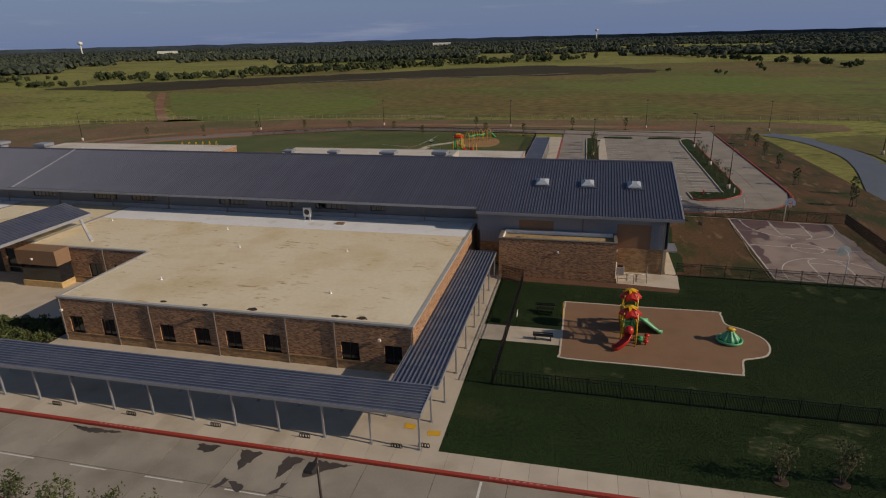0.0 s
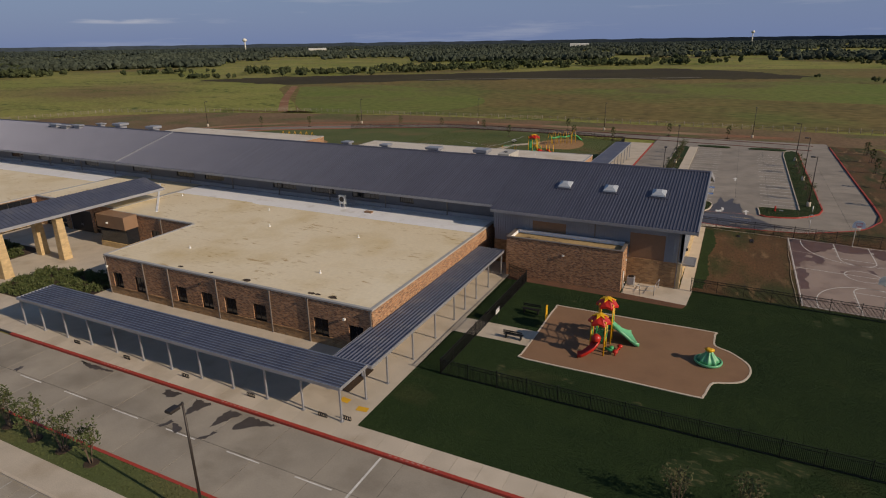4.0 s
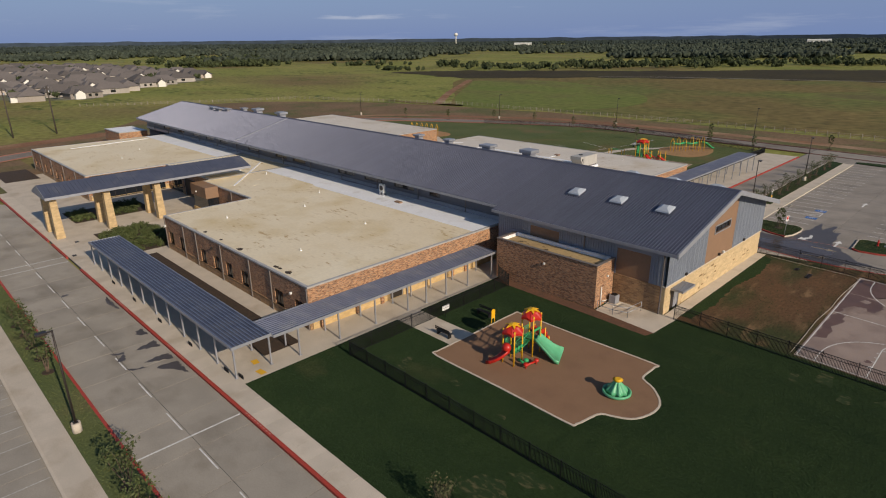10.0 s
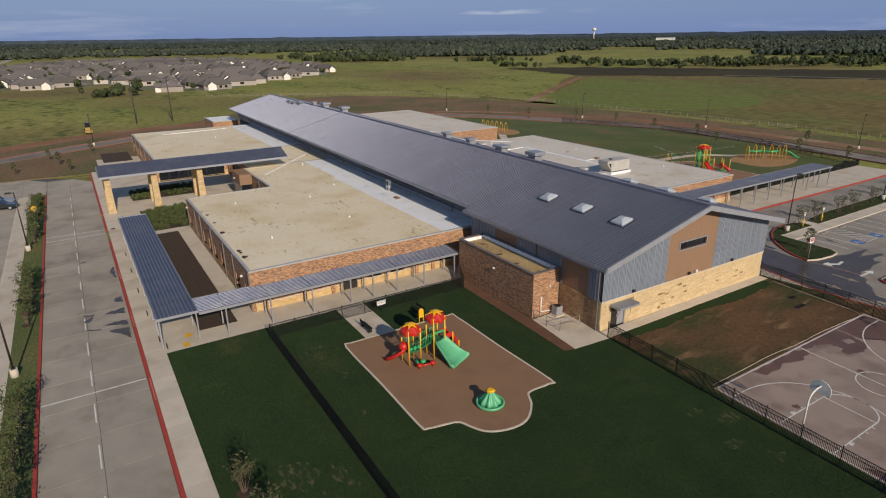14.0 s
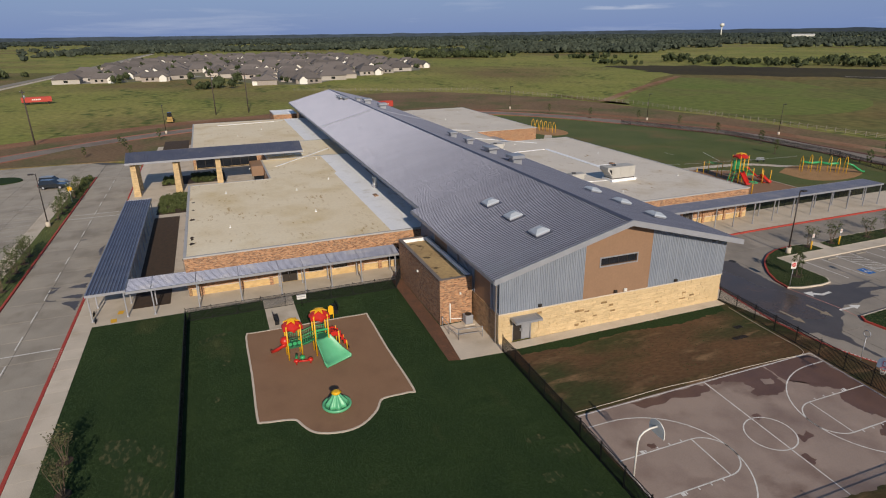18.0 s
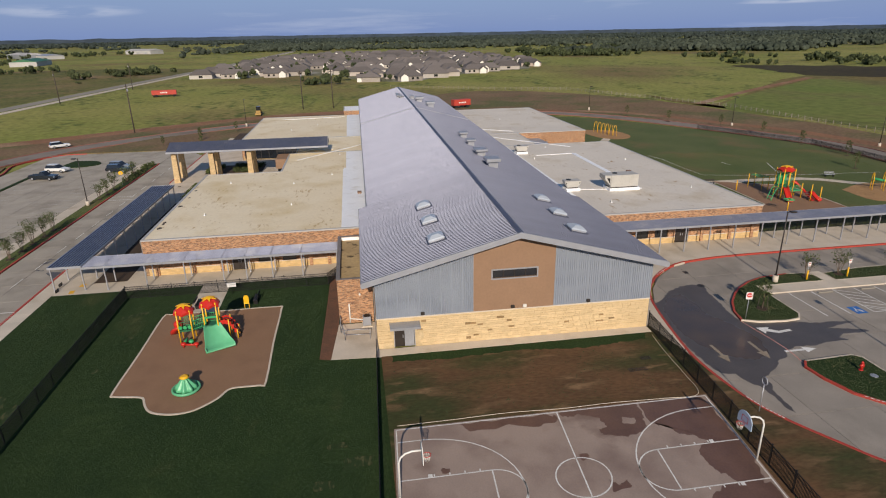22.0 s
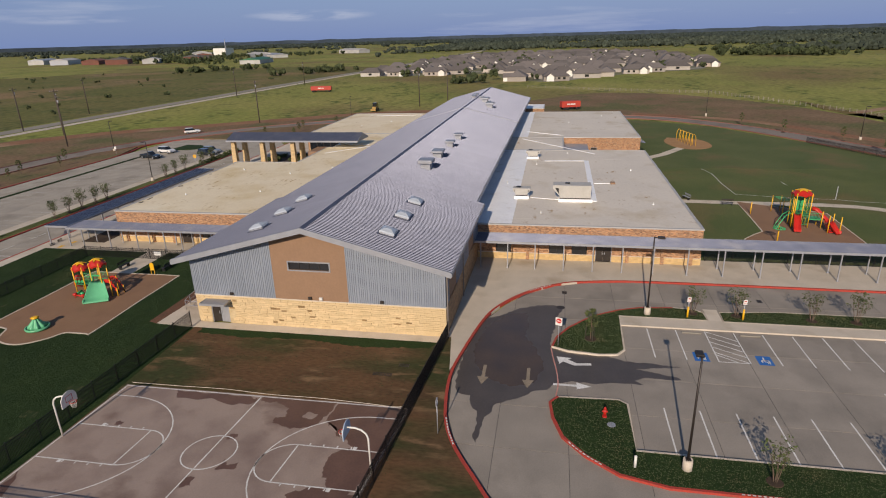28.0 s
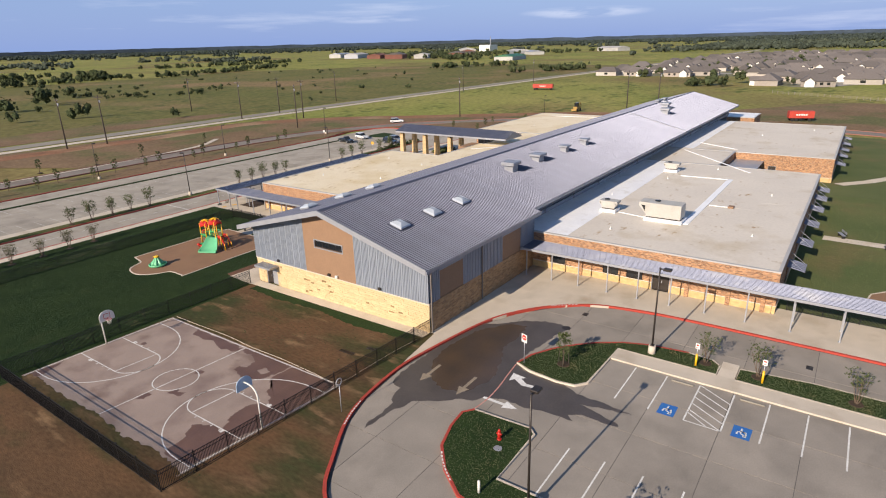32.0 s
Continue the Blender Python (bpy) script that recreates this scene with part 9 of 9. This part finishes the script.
flat("estate_ground", [(x, y) for x, y in ESTATE], -0.24, mat("estate_yards", (0.17, 0.15, 0.09), (0.11, 0.13, 0.05), 0.03, 0.95, fine=0.4, stain=(0.30, 0.28, 0.25), stain_scale=0.03, stain_lo=0.52, stain_hi=0.6), "yards and streets of the housing estate", "ground")

# far works and towers


RUST = mat("rusty_sheet", (0.20, 0.075, 0.05), (0.16, 0.065, 0.045), 0.1, 0.8, fine=1.0)
DULLWHITE = mat("weathered_white_sheet", (0.46, 0.45, 0.43), (0.38, 0.37, 0.36), 0.1, 0.7, fine=1.0)


def far_block(name, x, y, w, d, h, rz, m, roof_m, label, cat="building"):
    t = thing(name, (0, 0, 0), label, cat, "far buildings")
    bm = B()
    box(bm, -w / 2, -d / 2, 0, w / 2, d / 2, h)
    part("wall", bm, m, t)
    bm = B()
    bmesh.ops.convex_hull(bm, input=[bm.verts.new((sx * (w / 2 + 0.4), yy, zz)) for sx in (-1, 1) for yy, zz in ((-d / 2 - 0.4, h), (d / 2 + 0.4, h), (0, h + d * 0.10))])
    part("roof", bm, roof_m, t)
    for k in range(3):
        bm = B()
        box(bm, -w * 0.3 + k * w * 0.3 - 1.5, -d / 2 - 0.1, 0, -w * 0.3 + k * w * 0.3 + 1.5, -d / 2 + 0.05, h * 0.6)
        part("door", bm, GALV, t)
    t.matrix_basis = pose(x, y, -0.3, 0, 0, rz)


for i, (x, y, w, d, h, a, m, r_) in enumerate(((-860, -760, 60, 24, 7, 20, DULLWHITE, GALV), (-830, -690, 70, 26, 7, 25, GALV, DULLWHITE), (-800, -610, 60, 24, 6, 25, RUST, RUST), (-790, -560, 60, 30, 7, 30, RUST, HROOF), (-800, -510, 50, 24, 6, 30, DULLWHITE, DULLWHITE), (-860, -480, 70, 24, 7, 30, RUST, HROOF), (-930, -500, 60, 24, 8, 35, HROOF, RUST), (-1000, -430, 90, 30, 6, 40, GALV, DULLWHITE), (-1020, -560, 40, 30, 10, 40, DULLWHITE, DULLWHITE), (-960, -380, 60, 24, 5, 40, DULLWHITE, GALV), (-700, -285, 60, 26, 5, 10, DULLWHITE, PLAYDKG), (-1150, -300, 60, 30, 6, 60, DULLWHITE, DULLWHITE))):
    far_block("far_works", x, y, w, d, h, a, m, r_, "low red and white works building beyond the meadow")
far_block("far_warehouse", -500, 2130, 62, 30, 12, 15, WHITEMET, WHITEMET, "long white warehouse near the woods")
far_block("far_warehouse", -1340, 1780, 60, 30, 9, 35, WHITEMET, WHITEMET, "white warehouse among the far trees")


def water_tower(x, y, z1, r, label):
    t = thing("water_tower", (x, y, 0), label, "water tower", "water towers")
    bm = B()
    tube(bm, (x, y, -1), (x, y, z1 - r * 1.1), r * 0.32, r * 0.22, 12)
    part("stem", bm, WHITEMET, t)
    bm = B()
    bmesh.ops.create_uvsphere(bm, u_segments=18, v_segments=10, radius=r, matrix=Matrix.Translation((x, y, z1 - r * 0.8)) @ Matrix.Diagonal((1, 1, 0.8, 1)))
    part("tank", bm, WHITEMET, t, "", True)


water_tower(-1779, 1892, 50, 8.5, "white water tower over the woods")
water_tower(30, 2604, 50, 6.5, "distant white water tower on the horizon")
t = thing("works_mast", (-1240, -640, 0), "white works tower with a mast", "tower")
bm = B()
box(bm, -1258, -655, -1, -1222, -625, 15)
part("block", bm, WHITEMET, t)
part("mast", tube(B(), (-1250, -640, 14), (-1250, -640, 34), 1.2, 0.6, 6), GALV, t)

# ---- woods, hedges and shrubs ----
rw = np.random.RandomState(17)
ICO = bmesh.new()
bmesh.ops.create_icosphere(ICO, subdivisions=2, radius=1.0)
IV = np.array([v.co[:] for v in ICO.verts])
IF = np.array([[v.index for v in f.verts] for f in ICO.faces])
ICO.free()
ICO = bmesh.new()
bmesh.ops.create_icosphere(ICO, subdivisions=1, radius=1.0)
JV = np.array([v.co[:] for v in ICO.verts])
JF = np.array([[v.index for v in f.verts] for f in ICO.faces])
ICO.free()


def clumps(name, spots, label, fine=True, material=WOODS):
    """Tree crowns: spots are x, y, radius, height. Near ones are ragged cores clad in leaf sprays, far ones uneven lumps."""
    vs, fs, off = [], [], 0
    qv = []
    for x, y, r, h in spots:
        for k in range(5 if fine else 3):
            rr_ = r * (rw.uniform(0.28, 0.55) if fine else rw.uniform(0.34, 0.62))
            ox, oy = rw.normal(0, r * 0.42, 2)
            zc = h * rw.uniform(0.30, 0.74)
            d = 1 + rw.normal(0, 0.26, (len(JV), 1))
            c = np.array([x + ox, y + oy, zc - 0.3])
            sc = np.array([rr_, rr_, min(rr_ * 1.05, h * 0.42)])
            v = JV * d * sc + c
            v[:, 2] = np.maximum(v[:, 2], -0.4)
            vs.append(v)
            fs.append(JF + off)
            off += len(JV)
            if fine:
                n = 26
                g = rw.normal(size=(n, 3))
                g /= np.linalg.norm(g, axis=1)[:, None]
                p = c + g * sc * rw.uniform(0.85, 1.35, (n, 1))
                p[:, 2] = np.maximum(p[:, 2], 0.0)
                a = rw.normal(size=(n, 3))
                a /= np.linalg.norm(a, axis=1)[:, None]
                b = np.cross(a, g)
                b /= np.linalg.norm(b, axis=1)[:, None] + 1e-6
                q = rr_ * rw.uniform(0.18, 0.36, (n, 1))
                qv.append(np.stack([p - a * q, p + b * q * 0.8, p + a * q, p - b * q * 0.8], 1).reshape(-1, 3))
    if fine:
        q = np.concatenate(qv)
        leaf = np.arange(len(q)).reshape(-1, 4) + off
        faces = [tuple(f) for f in np.concatenate(fs)] + [tuple(f) for f in leaf]
        vs.append(q)
    else:
        faces = np.concatenate(fs)
    me = mesh_np(name, np.concatenate(vs), faces, material)
    tagged(new(name, me), label, "woods", "", "stuff")


def along(pts, n, width, rmin, rmax):
    P = [Vector(p) for p in pts]
    L = [(b - a).length for a, b in zip(P, P[1:])]
    out = []
    for _ in range(n):
        u = rw.uniform(0, sum(L))
        for a, b, l in zip(P, P[1:], L):
            if u <= l:
                q = a.lerp(b, u / l)
                break
            u -= l
        s = rw.uniform(rmin, rmax)
        s *= 0.78
        out.append((q.x + rw.normal(0, width), q.y + rw.normal(0, width), s, s * rw.uniform(1.4, 2.0)))
    return out


near = []
near += along([(-400, 368), (-368, 380)], 12, 4, 2.5, 4.5)
near += along([(-412, 468), (-330, 440), (-280, 492), (-222, 552), (-140, 650), (-60, 690), (-28, 702)], 170, 12, 3, 5.5)
near += along([(-300, 520), (-200, 640), (-100, 740), (0, 760)], 130, 26, 3, 6)
near += along([(100, 837), (130, 700), (172, 580), (182, 500)], 46, 5, 3, 5)
near += along([(190, 490), (260, 430), (330, 420)], 18, 8, 3, 5)
near += [(85, 427, 1.9, 4.2), (88, 425, 1.6, 4.0), (116, 455, 3.3, 8.0), (60, 480, 1.6, 3)]
near += along([(-401, -116), (-440, -100), (-474, -84)], 26, 5, 3, 5)
near += along([(-470, -253), (-500, -215), (-525, -190)], 22, 6, 3, 5)
near += along([(-296, 43), (-300, 66)], 12, 3, 2.6, 4.5) + [(-322, 66, 4.5, 8), (-330, 40, 2, 3.5)]
near += along([(-350, 438), (-296, 490)], 16, 5, 2.5, 4.5) + along([(-525, 400), (-465, 455)], 22, 6, 3, 5)
near += along([(-640, 288), (-583, 374)], 46, 12, 4, 7) + along([(-762, 300), (-768, 450)], 60, 16, 4, 7)
near += [(-82, -222, 5.5, 11), (-92, -232, 4, 8), (-118, -268, 4.5, 8), (-44, -152, 2.4, 5), (-30, -160, 2, 4), (-62, -205, 4.6, 8), (-70, -190, 2, 3)]
for _ in range(120):
    a, d = rw.uniform(60, 175), rw.uniform(150, 520)
    x, y = -100 - d * math.sin(radians(a)), 40 + d * math.cos(radians(a))
    if not inside(x, y, ESTATE) and y < -90:
        near.append((x, y, rw.uniform(0.8, 2.2), rw.uniform(1.2, 3.0)))
for x, y, z, a in spots:
    if rw.rand() < 0.6:
        near.append((x + rw.uniform(-12, 12), y + rw.uniform(-12, 12), rw.uniform(1.6, 3.8), rw.uniform(3.5, 7.5)))
near += along([(-120, -452), (-174, -438), (-219, -470), (-300, -444), (-404, -470), (-470, -500)], 120, 7, 2.4, 5)
near += along([(-190, -560), (-260, -520)], 24, 8, 4, 6.5) + along([(-407, -690), (-550, -650), (-640, -640)], 60, 9, 3, 5.5)
near += along([(-125, -330), (-150, -312)], 16, 7, 1.2, 2.4) + along([(-134, -232), (-165, -212), (-200, -236)], 34, 8, 1.0, 2.3) + along([(-142, -276), (-118, -262)], 12, 6, 1.2, 2.4)
near += along([(-980, -760), (-930, -640), (-900, -560), (-820, -470), (-760, -400), (-700, -320)], 190, 26, 3.5, 6.5) + along([(-1080, -720), (-1000, -420), (-1100, -330)], 120, 40, 4, 7)
near += [(-84, -101, 2.2, 4.2), (-66, -141, 3.6, 7)]
clumps("hedgerow_trees", near, "dark green trees and hedgerows across the fields", True)
far_spots = []
while len(far_spots) < 21000:
    a = radians(rw.uniform(-34, 176))
    d = 760 + 3400 * rw.rand() ** 1.5
    x, y = -20 - d * math.sin(a), 80 + d * math.cos(a)
    if inside(x, y, ESTATE) or (x < -350 and -130 < y < 300 and d < 1060):
        continue
    if noise.noise((x * 0.0026, y * 0.0026, 3.0)) + 0.35 * noise.noise((x * 0.012, y * 0.012, 8.0)) < (0.10 if d < 1000 else (-0.16 if d < 1900 else -0.26)) - (0.08 if x < -1000 else 0):
        continue
    if -900 < x < -640 and -800 < y < -200 and d < 1500:
        continue
    # to the south-west the fields run on almost to the horizon
    if y < -180 and d < 2500 and noise.noise((x * 0.004, y * 0.012, 5.0)) < 0.34:
        continue
    s = rw.uniform(3.2, 6.4) * (1 + d / 2600)
    far_spots.append((x, y, s, rw.uniform(5.0, 9.5) if d < 1900 else rw.uniform(7, 12)))
clumps("far_woods", [q for q in far_spots if math.hypot(q[0], q[1] - 80) < 1900], "dark woods beyond the fields, haze tint in their colour", False, FARWOODS)
clumps("backdrop_woods", [q for q in far_spots if math.hypot(q[0], q[1] - 80) >= 1900], "woods reaching the horizon, haze tint in their colour", False, MIDWOODS)

# wooded rises at the horizon, far behind all else, with haze in their colour
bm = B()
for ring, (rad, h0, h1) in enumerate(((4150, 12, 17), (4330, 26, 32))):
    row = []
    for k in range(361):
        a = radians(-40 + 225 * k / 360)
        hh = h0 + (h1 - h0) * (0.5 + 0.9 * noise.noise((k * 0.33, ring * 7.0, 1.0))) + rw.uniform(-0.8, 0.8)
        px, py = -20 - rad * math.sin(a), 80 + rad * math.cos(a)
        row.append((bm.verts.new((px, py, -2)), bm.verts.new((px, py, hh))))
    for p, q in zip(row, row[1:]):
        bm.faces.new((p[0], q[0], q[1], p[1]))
setting("backdrop", bm, HAZYWOODS, "wooded horizon strip with blue haze in its colour", "backdrop")
